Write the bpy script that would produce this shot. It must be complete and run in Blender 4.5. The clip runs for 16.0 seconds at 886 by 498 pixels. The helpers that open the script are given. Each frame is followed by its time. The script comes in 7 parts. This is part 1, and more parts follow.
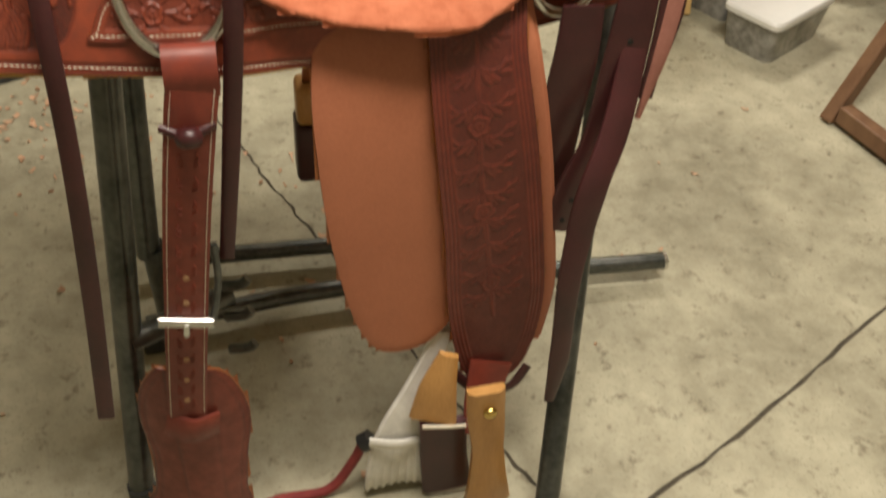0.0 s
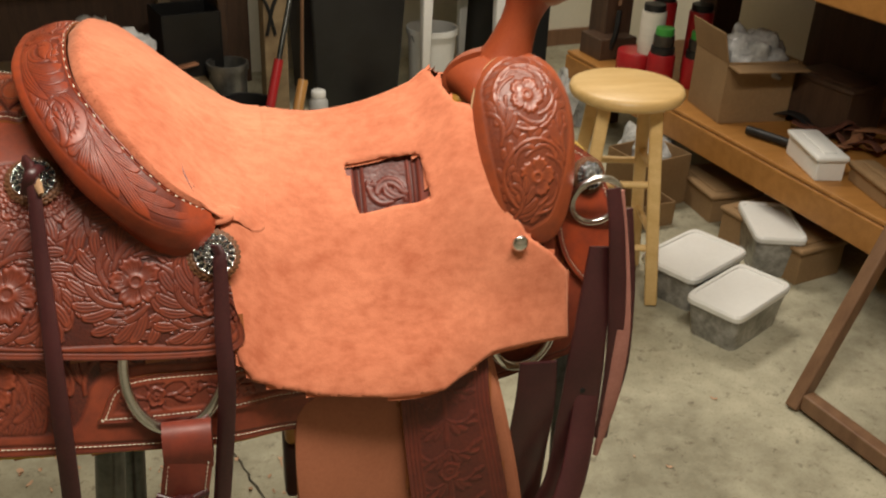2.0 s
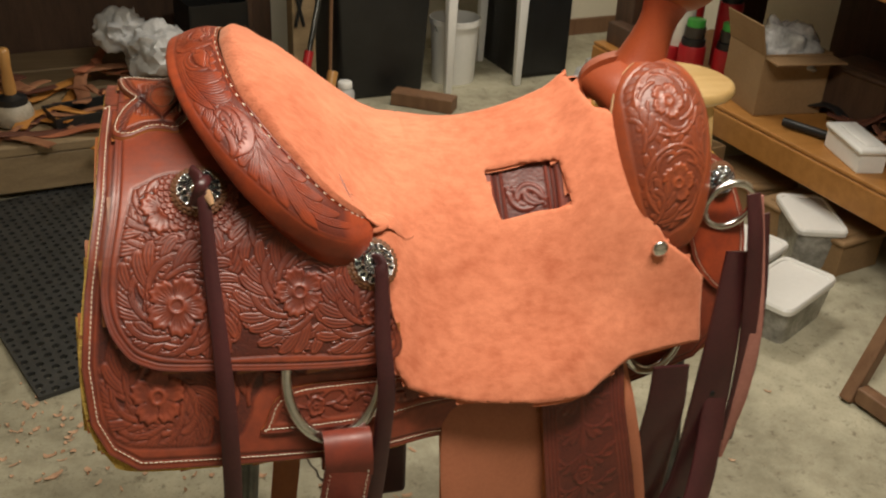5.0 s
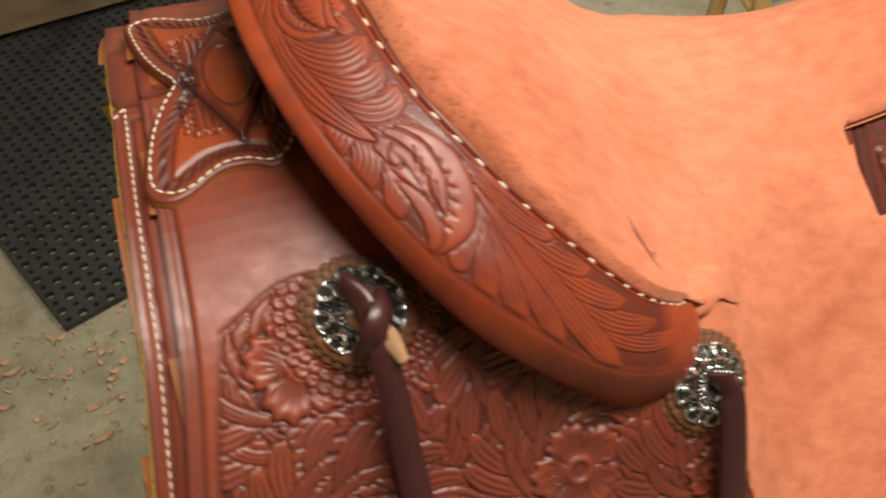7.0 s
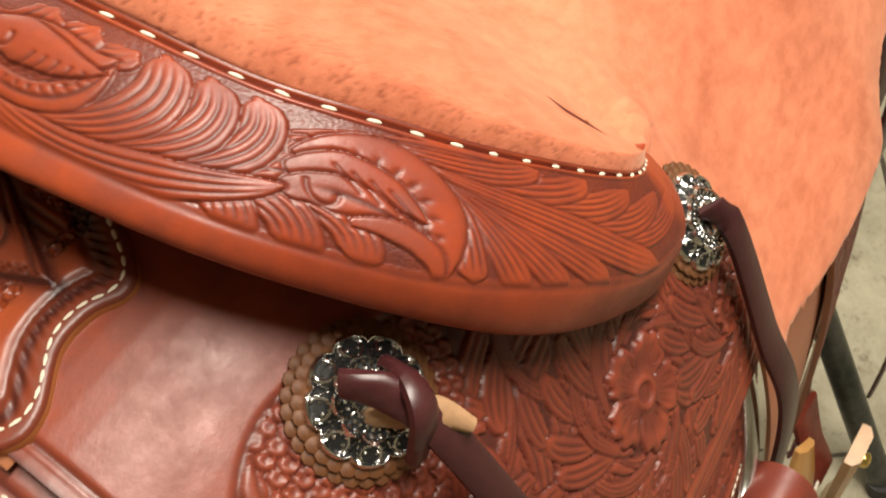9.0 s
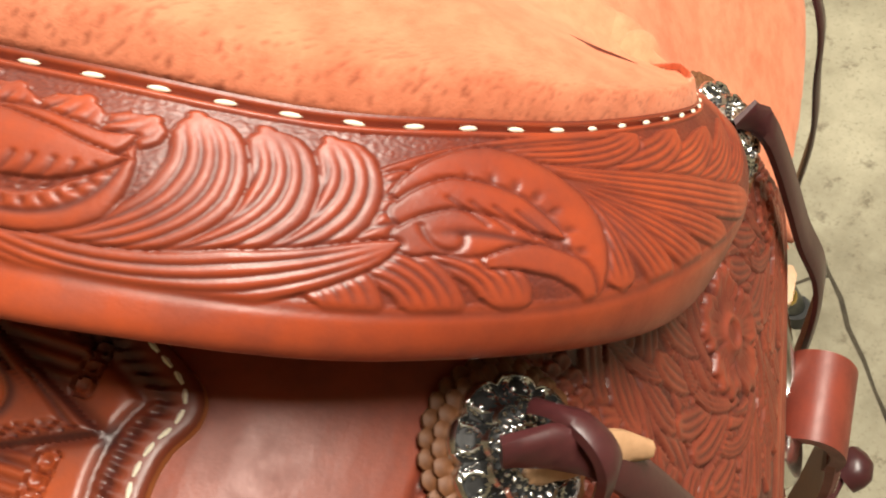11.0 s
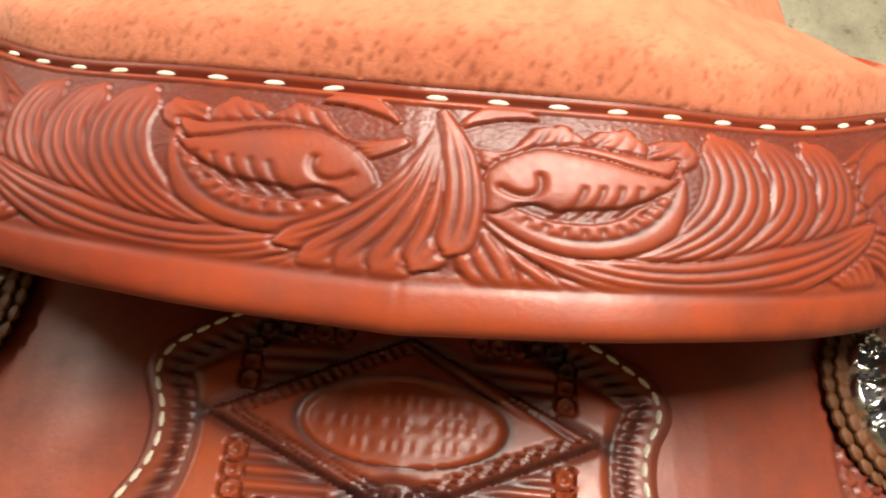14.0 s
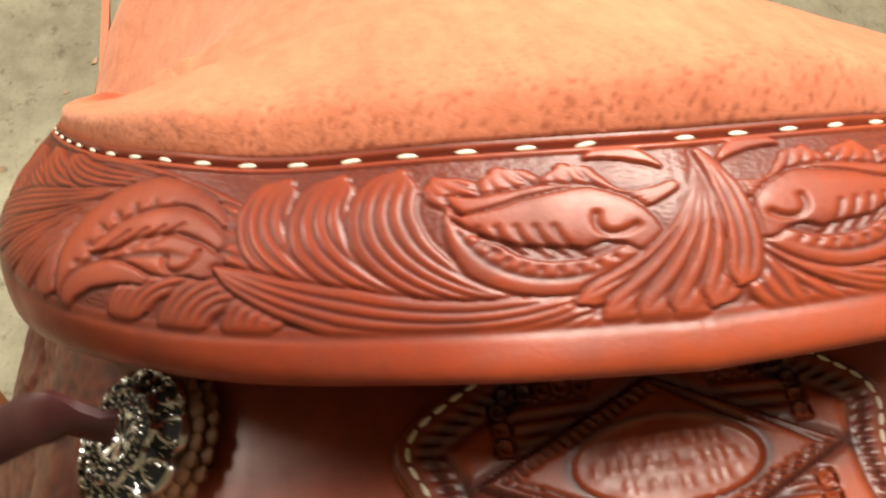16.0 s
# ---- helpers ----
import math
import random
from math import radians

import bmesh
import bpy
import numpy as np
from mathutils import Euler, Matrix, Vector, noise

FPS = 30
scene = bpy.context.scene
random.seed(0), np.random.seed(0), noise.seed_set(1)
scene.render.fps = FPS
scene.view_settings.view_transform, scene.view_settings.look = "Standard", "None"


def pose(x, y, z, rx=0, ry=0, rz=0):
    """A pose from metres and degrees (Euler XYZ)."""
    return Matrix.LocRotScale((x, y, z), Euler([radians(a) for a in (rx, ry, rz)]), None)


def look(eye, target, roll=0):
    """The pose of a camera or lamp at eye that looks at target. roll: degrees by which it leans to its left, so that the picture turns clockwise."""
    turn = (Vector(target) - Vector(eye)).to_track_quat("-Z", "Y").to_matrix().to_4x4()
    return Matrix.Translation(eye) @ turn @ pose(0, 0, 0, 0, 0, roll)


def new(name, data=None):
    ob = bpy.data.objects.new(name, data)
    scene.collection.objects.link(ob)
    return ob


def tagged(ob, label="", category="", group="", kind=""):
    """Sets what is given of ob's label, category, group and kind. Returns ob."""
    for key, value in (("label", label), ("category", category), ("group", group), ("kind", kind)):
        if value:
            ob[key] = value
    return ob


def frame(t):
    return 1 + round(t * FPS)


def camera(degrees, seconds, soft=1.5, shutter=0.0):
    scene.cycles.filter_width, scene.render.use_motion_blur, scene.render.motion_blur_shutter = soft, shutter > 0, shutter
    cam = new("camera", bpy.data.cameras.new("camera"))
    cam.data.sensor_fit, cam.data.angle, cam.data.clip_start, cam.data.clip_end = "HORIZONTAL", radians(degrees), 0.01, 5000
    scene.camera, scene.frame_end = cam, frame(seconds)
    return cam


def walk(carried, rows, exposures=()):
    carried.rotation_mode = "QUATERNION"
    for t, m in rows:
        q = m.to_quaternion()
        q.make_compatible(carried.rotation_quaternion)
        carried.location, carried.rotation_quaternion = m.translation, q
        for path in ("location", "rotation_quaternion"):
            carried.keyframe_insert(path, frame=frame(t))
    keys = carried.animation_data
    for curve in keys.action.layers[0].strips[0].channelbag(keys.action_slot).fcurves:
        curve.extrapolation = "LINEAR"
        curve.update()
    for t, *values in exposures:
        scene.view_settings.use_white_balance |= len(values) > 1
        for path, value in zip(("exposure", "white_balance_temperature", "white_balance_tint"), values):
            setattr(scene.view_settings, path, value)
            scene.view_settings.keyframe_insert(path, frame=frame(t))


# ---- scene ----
cam = camera(49.5, 16.0, 2.0, 0.5)
ROWS = [  # seconds, eye, target, roll
    (0, (0.031, -0.039, 1.241), (0.400, 1.384, -0.116), 4.5),
    (0.5, (0.031, -0.014, 1.284), (0.406, 1.501, 0.033), 3.5),
    (1, (0.031, 0.004, 1.319), (0.416, 1.605, 0.184), 2.7),
    (1.5, (0.039, -0.019, 1.366), (0.43, 1.66, 0.353), 2.5),
    (2, (0.043, -0.07, 1.401), (0.466, 1.645, 0.464), 2.6),
    (2.5, (0.135, -0.162, 1.405), (0.385, 1.642, 0.578), 0.9),
    (3, (0.122, -0.182, 1.404), (0.311, 1.66, 0.647), 0.2),
    (3.2, (0.108, -0.176, 1.415), (0.309, 1.661, 0.65), 0.2),
    (5.3, (-0.157, 0.043, 1.413), (0.323, 1.701, 0.402), 2.8),
    (5.5, (-0.166, 0.096, 1.402), (0.324, 1.728, 0.355), 2.5),
    (6, (-0.165, 0.29, 1.367), (0.304, 1.849, 0.205), 1.1),
    (6.5, (-0.158, 0.477, 1.342), (0.244, 1.953, 0.053), -1.1),
    (7, (-0.18, 0.557, 1.324), (0.189, 1.949, -0.064), -3.1),
    (7.5, (-0.2371, 0.6237, 1.3264), (0.2109, 1.6663, 0.1985), -2.49),
    (8, (-0.2343, 0.6642, 1.3147), (0.3470, 1.5607, 0.1237), -5.31),
    (10.5, (-0.1973, 0.7924, 1.2516), (0.4258, 1.2749, -0.1408), -19.18),
    (11, (-0.2045, 0.8175, 1.2582), (0.4451, 1.1999, -0.1531), -14.56),
    (11.5, (-0.2111, 0.8458, 1.2632), (0.4480, 1.1727, -0.1577), -11.93),
    (12, (-0.2148, 0.8714, 1.2650), (0.4569, 1.1478, -0.1606), -9.91),
    (12.5, (-0.2208, 0.8964, 1.2687), (0.4624, 1.1291, -0.1593), -8.58),
    (13, (-0.2308, 0.9232, 1.2775), (0.4704, 1.1065, -0.1489), -6.60),
    (13.5, (-0.2383, 0.9471, 1.2828), (0.4867, 1.0761, -0.1377), -3.98),
    (14, (-0.2472, 0.9703, 1.2876), (0.4959, 1.0526, -0.1270), -1.86),
    (14.5, (-0.2569, 0.9959, 1.2941), (0.5100, 1.0145, -0.1101), 0.78),
    (15, (-0.2672, 1.0189, 1.2992), (0.5237, 0.9618, -0.0904), 3.16),
    (15.5, (-0.2592, 1.0387, 1.2938), (0.5397, 0.9122, -0.0867), 4.65),
    (16, (-0.2402, 1.0719, 1.2885), (0.5503, 0.8714, -0.0881), 5.68),
]
walk(cam, [(t, look(eye, target, roll)) for t, eye, target, roll in ROWS],
     [(0, 0.55), (0.5, 0.8), (1.0, 0.67), (1.5, 0.3), (2.0, 0.15), (3, 0.17), (5.5, 0.12), (6.5, 0.05), (7, 0.12), (8.0, 0.25), (10.5, 0.75), (13, 0.7), (16, 0.8)])

# ---- light ----
world = bpy.data.worlds.new("world")
scene.world = world
world.use_nodes = True
world.node_tree.nodes["Background"].inputs[0].default_value = (1.0, 0.93, 0.82, 1)
world.node_tree.nodes["Background"].inputs[1].default_value = 0.03


def ceiling_tube(x, y, z, turn, watts, length=1.2, width=0.32):
    """A fluorescent ceiling fitting's light."""
    lamp = bpy.data.lights.new("ceiling_tube", "AREA")
    lamp.shape, lamp.size, lamp.size_y = "RECTANGLE", length, width
    lamp.energy, lamp.color = watts, (1.0, 0.92, 0.80)
    ob = new("ceiling_tube", lamp)
    ob.matrix_world = pose(x, y, z, 0, 0, turn)


ceiling_tube(0.42, 0.55, 2.42, 11, 42)
ceiling_tube(1.15, 3.15, 2.42, 11, 31)

# ---- materials ----
def material(name, build):
    m = bpy.data.materials.new(name)
    m.use_nodes = True
    t = m.node_tree
    build(t, t.nodes["Principled BSDF"])
    return m


def noise_tex(t, scale, detail=4, rough=0.55, stretch=(1, 1, 1), coords="Object"):
    co, mp, nz = t.nodes.new("ShaderNodeTexCoord"), t.nodes.new("ShaderNodeMapping"), t.nodes.new("ShaderNodeTexNoise")
    mp.inputs["Scale"].default_value = stretch
    nz.inputs["Scale"].default_value, nz.inputs["Detail"].default_value, nz.inputs["Roughness"].default_value = scale, detail, rough
    t.links.new(co.outputs[coords], mp.inputs["Vector"])
    t.links.new(mp.outputs[0], nz.inputs["Vector"])
    return nz.outputs["Fac"]


def ramp(t, fac, stops):
    r = t.nodes.new("ShaderNodeValToRGB")
    while len(r.color_ramp.elements) < len(stops):
        r.color_ramp.elements.new(0.5)
    for e, (at, colour) in zip(r.color_ramp.elements, stops):
        e.position, e.color = at, (*colour, 1)
    t.links.new(fac, r.inputs[0])
    return r.outputs[0]


def mix(t, fac, a, b, kind="MIX"):
    n = t.nodes.new("ShaderNodeMix")
    n.data_type, n.blend_type = "RGBA", kind
    for socket, value in ((n.inputs[0], fac), (n.inputs[6], a), (n.inputs[7], b)):
        if isinstance(value, (int, float)):
            socket.default_value = value
        elif isinstance(value, tuple):
            socket.default_value = (*value, 1)
        else:
            t.links.new(value, socket)
    return n.outputs[2]


def bump(t, bsdf, height, strength=0.3, distance=0.001):
    b = t.nodes.new("ShaderNodeBump")
    b.inputs["Strength"].default_value, b.inputs["Distance"].default_value = strength, distance
    t.links.new(height, b.inputs["Height"])
    t.links.new(b.outputs[0], bsdf.inputs["Normal"])


def surface(name, dark, light, rough=0.5, big=6, fine=120, metal=0.0, bumpy=0.25, deep=0.0006, coat=0.0, spread=(0.35, 0.65), stretch=(1, 1, 1)):
    """A surface whose colour wanders between two tones at two scales, with fine relief."""
    def build(t, b):
        a, f = noise_tex(t, big, 4, 0.6, stretch), noise_tex(t, fine, 3, 0.6, stretch)
        both = t.nodes.new("ShaderNodeMath")
        both.operation = "MULTIPLY_ADD"
        both.inputs[1].default_value, = (0.35,)
        t.links.new(f, both.inputs[0])
        sub = t.nodes.new("ShaderNodeMath")
        sub.operation = "MULTIPLY"
        sub.inputs[1].default_value = 0.65
        t.links.new(a, sub.inputs[0])
        t.links.new(sub.outputs[0], both.inputs[2])
        t.links.new(ramp(t, both.outputs[0], [(spread[0], dark), (spread[1], light)]), b.inputs["Base Color"])
        b.inputs["Roughness"].default_value, b.inputs["Metallic"].default_value = rough, metal
        b.inputs["Coat Weight"].default_value = coat
        bump(t, b, f, bumpy, deep)
    return material(name, build)


def tooled_leather(name, dark, light, antique, rough=0.38):
    """Vegetable-tanned leather, carved and rubbed with antique dye that stays in the cuts (the mesh's layer "dye")."""
    def build(t, b):
        a, m, f = noise_tex(t, 9, 4, 0.6), noise_tex(t, 55, 5, 0.7), noise_tex(t, 520, 4, 0.65)
        base = ramp(t, a, [(0.3, dark), (0.7, light)])
        # uneven wash of the dye over the grain
        wash = ramp(t, m, [(0.38, (0, 0, 0)), (0.72, (0.42, 0.42, 0.42))])
        base = mix(t, wash, base, antique)
        at = t.nodes.new("ShaderNodeAttribute")
        at.attribute_name = "dye"
        col = mix(t, at.outputs["Fac"], base, antique)
        t.links.new(col, b.inputs["Base Color"])
        rr = t.nodes.new("ShaderNodeMapRange")
        rr.inputs[1].default_value, rr.inputs[2].default_value = 0.3, 0.7
        rr.inputs[3].default_value, rr.inputs[4].default_value = rough - 0.07, rough + 0.13
        t.links.new(m, rr.inputs[0])
        t.links.new(rr.outputs[0], b.inputs["Roughness"])
        b.inputs["Specular IOR Level"].default_value = 0.5
        bump(t, b, mix(t, 0.4, f, m), 0.28, 0.0005)
    return material(name, build)


LEATHER = tooled_leather("tooled_leather", (0.26, 0.037, 0.0125), (0.37, 0.064, 0.0195), (0.040, 0.010, 0.010), 0.39)
SKIRT_LEATHER = tooled_leather("skirt_leather", (0.19, 0.035, 0.017), (0.30, 0.062, 0.027), (0.032, 0.009, 0.009), 0.40)
PLATE_LEATHER = tooled_leather("plate_leather", (0.28, 0.046, 0.013), (0.37, 0.072, 0.020), (0.050, 0.012, 0.010), 0.36)
LEATHER_DARK = tooled_leather("tooled_leather_dark", (0.16, 0.028, 0.016), (0.23, 0.042, 0.023), (0.040, 0.012, 0.011), 0.45)
PLAIN_TOOLED = tooled_leather("swell_leather", (0.25, 0.050, 0.017), (0.34, 0.074, 0.025), (0.07, 0.018, 0.013), 0.36)
WOODGLUE = surface("rawhide", (0.42, 0.20, 0.03), (0.58, 0.32, 0.06), 0.4, 20, 120)
SCALE = surface("fish_scale_leather", (0.085, 0.030, 0.009), (0.18, 0.066, 0.019), 0.6, 30, 300)
STIRWOOD = surface("stirrup_wood", (0.42, 0.21, 0.06), (0.56, 0.30, 0.10), 0.3, 5, 60, stretch=(6, 6, 1))
PINKFLESH = surface("pink_flesh_side", (0.30, 0.12, 0.09), (0.42, 0.18, 0.14), 0.7, 14, 200)
REDCORD = surface("red_cord", (0.16, 0.02, 0.02), (0.26, 0.04, 0.035), 0.8, 60, 300)
EDGE = surface("leather_edge", (0.24, 0.075, 0.022), (0.34, 0.115, 0.035), 0.4)
PLAIN = surface("plain_leather", (0.26, 0.046, 0.0155), (0.34, 0.070, 0.022), 0.42, 7, 300, deep=0.0003)
FENDER = surface("fender_leather", (0.36, 0.120, 0.060), (0.46, 0.165, 0.085), 0.55, 6, 260, deep=0.0003)
def rough_out(name, dark, light, pit):
    """The flesh side of a hide: cloudy tone, long nap, scattered dark scuffs; torn spots, stain and painted shade by
    the mesh's layer "dye".
    """
    def build(t, b):
        cloud, nap, fine = noise_tex(t, 7, 5, 0.62), noise_tex(t, 60, 4, 0.65, (1, 2.2, 1)), noise_tex(t, 420, 3, 0.7)
        base = ramp(t, cloud, [(0.36, dark), (0.64, light)])
        base = mix(t, 0.40, base, ramp(t, nap, [(0.35, dark), (0.62, light)]))
        spots = ramp(t, noise_tex(t, 480, 4, 0.7, (1, 1.4, 1)), [(0.62, (0, 0, 0)), (0.76, (1, 1, 1))])
        where = ramp(t, noise_tex(t, 5, 3, 0.6), [(0.44, (0, 0, 0)), (0.66, (0.7, 0.7, 0.7))])
        scuff = mix(t, 1.0, spots, where, "MULTIPLY")
        at = t.nodes.new("ShaderNodeAttribute")
        at.attribute_name = "dye"
        col = mix(t, scuff, base, pit)
        col = mix(t, at.outputs["Fac"], col, pit)
        t.links.new(col, b.inputs["Base Color"])
        b.inputs["Roughness"].default_value = 0.85
        b.inputs["Specular IOR Level"].default_value = 0.25
        b.inputs["Sheen Weight"].default_value = 0.25
        b.inputs["Sheen Tint"].default_value = (1.0, 0.75, 0.55, 1)
        bump(t, b, mix(t, 0.5, nap, fine), 0.55, 0.0012)
    return material(name, build)


ROUGHOUT = rough_out("roughout_leather", (0.46, 0.126, 0.060), (0.73, 0.258, 0.140), (0.22, 0.050, 0.022))
LATIGO = surface("latigo_leather", (0.034, 0.009, 0.010), (0.066, 0.0165, 0.0175), 0.35, 12, 300, deep=0.0003)
TAN = surface("tan_flesh", (0.35, 0.20, 0.10), (0.48, 0.28, 0.15), 0.8, 20, 300)
SILVER = surface("silver", (0.55, 0.55, 0.53), (0.75, 0.75, 0.73), 0.22, 20, 200, metal=1.0, bumpy=0.05)
OXIDE = surface("blackened_silver", (0.015, 0.015, 0.015), (0.04, 0.04, 0.04), 0.55, 30, 200, metal=0.6)
THREAD = surface("thread", (0.62, 0.55, 0.42), (0.78, 0.72, 0.58), 0.7, 60, 900)
FLEECE = surface("fleece", (0.45, 0.28, 0.05), (0.62, 0.42, 0.10), 0.95, 40, 200, bumpy=1.0, deep=0.003)
MOHAIR = surface("mohair", (0.62, 0.60, 0.55), (0.8, 0.78, 0.72), 0.9, 40, 300)
STEEL = surface("steel_pipe", (0.05, 0.056, 0.052), (0.15, 0.155, 0.145), 0.32, 9, 90, metal=0.8, bumpy=0.1)
BRASS = surface("brass", (0.55, 0.40, 0.12), (0.72, 0.52, 0.18), 0.25, 20, 200, metal=1.0, bumpy=0.05)
def concrete(name):
    """Worn floor slab: cloudy beige, dark scuffs and flecks of dirt."""
    def build(t, b):
        cloud, mid, fine = noise_tex(t, 2.6, 5, 0.6), noise_tex(t, 17, 5, 0.7), noise_tex(t, 150, 4, 0.7)
        base = ramp(t, cloud, [(0.38, (0.22, 0.20, 0.135)), (0.60, (0.50, 0.47, 0.34))])
        base = mix(t, 0.35, base, ramp(t, mid, [(0.35, (0.26, 0.235, 0.16)), (0.62, (0.52, 0.49, 0.36))]))
        flecks = ramp(t, noise_tex(t, 26, 6, 0.75), [(0.56, (0, 0, 0)), (0.66, (0.7, 0.7, 0.7))])
        base = mix(t, flecks, base, (0.13, 0.105, 0.065))
        grit = ramp(t, fine, [(0.56, (0, 0, 0)), (0.68, (0.5, 0.5, 0.5))])
        base = mix(t, grit, base, (0.16, 0.14, 0.095))
        t.links.new(base, b.inputs["Base Color"])
        b.inputs["Roughness"].default_value = 0.72
        bump(t, b, mix(t, 0.5, fine, mid), 0.25, 0.0015)
    return material(name, build)


CONCRETE = concrete("concrete")
WALL = surface("painted_wall", (0.64, 0.60, 0.48), (0.72, 0.67, 0.54), 0.7, 2, 80, bumpy=0.1)
CEIL = surface("ceiling_paint", (0.68, 0.65, 0.58), (0.75, 0.72, 0.65), 0.8, 2, 60)
PINE = surface("pine", (0.32, 0.138, 0.028), (0.44, 0.205, 0.052), 0.5, 3, 40, stretch=(1, 9, 9))
OLDWOOD = surface("old_wood", (0.22, 0.155, 0.085), (0.36, 0.265, 0.15), 0.65, 3, 60, stretch=(1, 9, 9))
STOOLWOOD = surface("stool_wood", (0.62, 0.40, 0.15), (0.76, 0.53, 0.24), 0.4, 4, 50, stretch=(1, 7, 7))
DARKWOOD = surface("dark_wood", (0.055, 0.030, 0.018), (0.11, 0.06, 0.035), 0.55, 4, 60, stretch=(7, 7, 1))
BROWNWOOD = surface("brown_wood", (0.15, 0.075, 0.038), (0.23, 0.125, 0.065), 0.55, 4, 60, stretch=(7, 7, 1))
CARD = surface("cardboard", (0.24, 0.145, 0.066), (0.32, 0.20, 0.096), 0.85, 5, 120)
BLACKPLASTIC = surface("black_plastic", (0.008, 0.008, 0.008), (0.018, 0.018, 0.018), 0.45, 8, 150)
RUBBER = surface("rubber", (0.022, 0.023, 0.022), (0.045, 0.045, 0.042), 0.6, 14, 200)
BAG = surface("bin_bag", (0.006, 0.006, 0.006), (0.014, 0.014, 0.014), 0.18, 8, 40, bumpy=0.8, deep=0.006)
WHITEPLASTIC = surface("white_plastic", (0.74, 0.74, 0.71), (0.82, 0.82, 0.79), 0.4, 5, 90)
TUB = surface("clear_tub", (0.14, 0.135, 0.12), (0.42, 0.41, 0.38), 0.25, 14, 60)
BLUE = surface("blue_plastic", (0.01, 0.06, 0.55), (0.02, 0.10, 0.68), 0.3, 5, 60)
RED = surface("red_can", (0.33, 0.012, 0.016), (0.45, 0.02, 0.024), 0.35, 6, 90)
GREEN = surface("green_lid", (0.05, 0.32, 0.05), (0.09, 0.44, 0.08), 0.4, 6, 90)
GREYBAG = surface("grey_bag", (0.42, 0.43, 0.43), (0.58, 0.58, 0.57), 0.35, 12, 60, bumpy=0.8, deep=0.004)
SCRAP = surface("scrap_leather", (0.20, 0.075, 0.035), (0.42, 0.20, 0.10), 0.7, 10, 120)
YELLOWPAINT = surface("olive_sheet", (0.26, 0.23, 0.05), (0.36, 0.32, 0.09), 0.5, 4, 60)
GRIME = surface("grime", (0.035, 0.028, 0.018), (0.09, 0.075, 0.05), 0.9, 30, 200)
DARKSCRAP = surface("dark_scrap", (0.07, 0.022, 0.014), (0.16, 0.06, 0.035), 0.6, 10, 120)
SCRAPYELLOW = surface("yellow_scrap", (0.42, 0.17, 0.03), (0.55, 0.25, 0.06), 0.6, 10, 120)
WHITEHEAD = surface("maul_head", (0.34, 0.30, 0.23), (0.52, 0.47, 0.38), 0.5, 14, 120)
GALV = surface("galvanised", (0.16, 0.16, 0.15), (0.28, 0.28, 0.26), 0.4, 14, 60, metal=0.7)
GREYTOP = surface("grey_top", (0.10, 0.10, 0.09), (0.15, 0.15, 0.14), 0.5, 6, 90)
DARKJAR = surface("dark_jar", (0.03, 0.025, 0.02), (0.06, 0.05, 0.04), 0.2, 8, 60)
THREADWHITE = surface("white_thread", (0.66, 0.62, 0.54), (0.76, 0.72, 0.64), 0.8, 8, 300, stretch=(1, 1, 8))
CLEARBAG = surface("clear_wrap", (0.30, 0.30, 0.29), (0.62, 0.62, 0.60), 0.12, 14, 60, bumpy=1.0, deep=0.004, coat=0.4)
SHAVING = surface("shaving", (0.42, 0.24, 0.14), (0.62, 0.40, 0.26), 0.8, 30, 200)

# ---- building tools ----
UNIT = 0.8333  # metres in one unit of the plan
Y0 = 1.188  # the saddle's middle plane in the plan


def mesh_of(bm):
    for v in bm.verts:
        v.co *= UNIT
    me = bpy.data.meshes.new("mesh")
    bm.to_mesh(me)
    bm.free()
    return me


def part(name, bm, mat, parent=None, label="", smooth=True):
    """One mesh object under a thing or a part; bm is in plan units."""
    me = mesh_of(bm) if isinstance(bm, bmesh.types.BMesh) else bm
    if len(me.materials) == 0:
        for m in mat if isinstance(mat, tuple) else (mat,):
            me.materials.append(m)
    me.shade_smooth() if smooth else me.shade_flat()
    if smooth:
        me.set_sharp_from_angle(angle=radians(55))
    ob = new(name, me)
    if parent is not None:
        ob.parent = parent
    if label:
        ob["label"] = label
    return ob


def thing(name, label, category, group="", kind=""):
    return tagged(new(name), label, category, group, kind)


def box_bm(x0, x1, y0, y1, z0, z1, bevel=0.004, bm=None, m=None):
    own = bmesh.new()
    bmesh.ops.create_cube(own, size=1)
    bmesh.ops.scale(own, vec=(x1 - x0, y1 - y0, z1 - z0), verts=own.verts)
    bmesh.ops.translate(own, vec=((x0 + x1) / 2, (y0 + y1) / 2, (z0 + z1) / 2), verts=own.verts)
    if bevel:
        bmesh.ops.bevel(own, geom=own.edges[:], offset=bevel, segments=2, affect="EDGES", profile=0.5)
    if m is not None:
        bmesh.ops.transform(own, matrix=m, verts=own.verts)
    return join(bm, own)


def join(bm, own):
    if bm is None:
        return own
    me = bpy.data.meshes.new("tmp")
    own.to_mesh(me)
    own.free()
    bm.from_mesh(me)
    bpy.data.meshes.remove(me)
    return bm


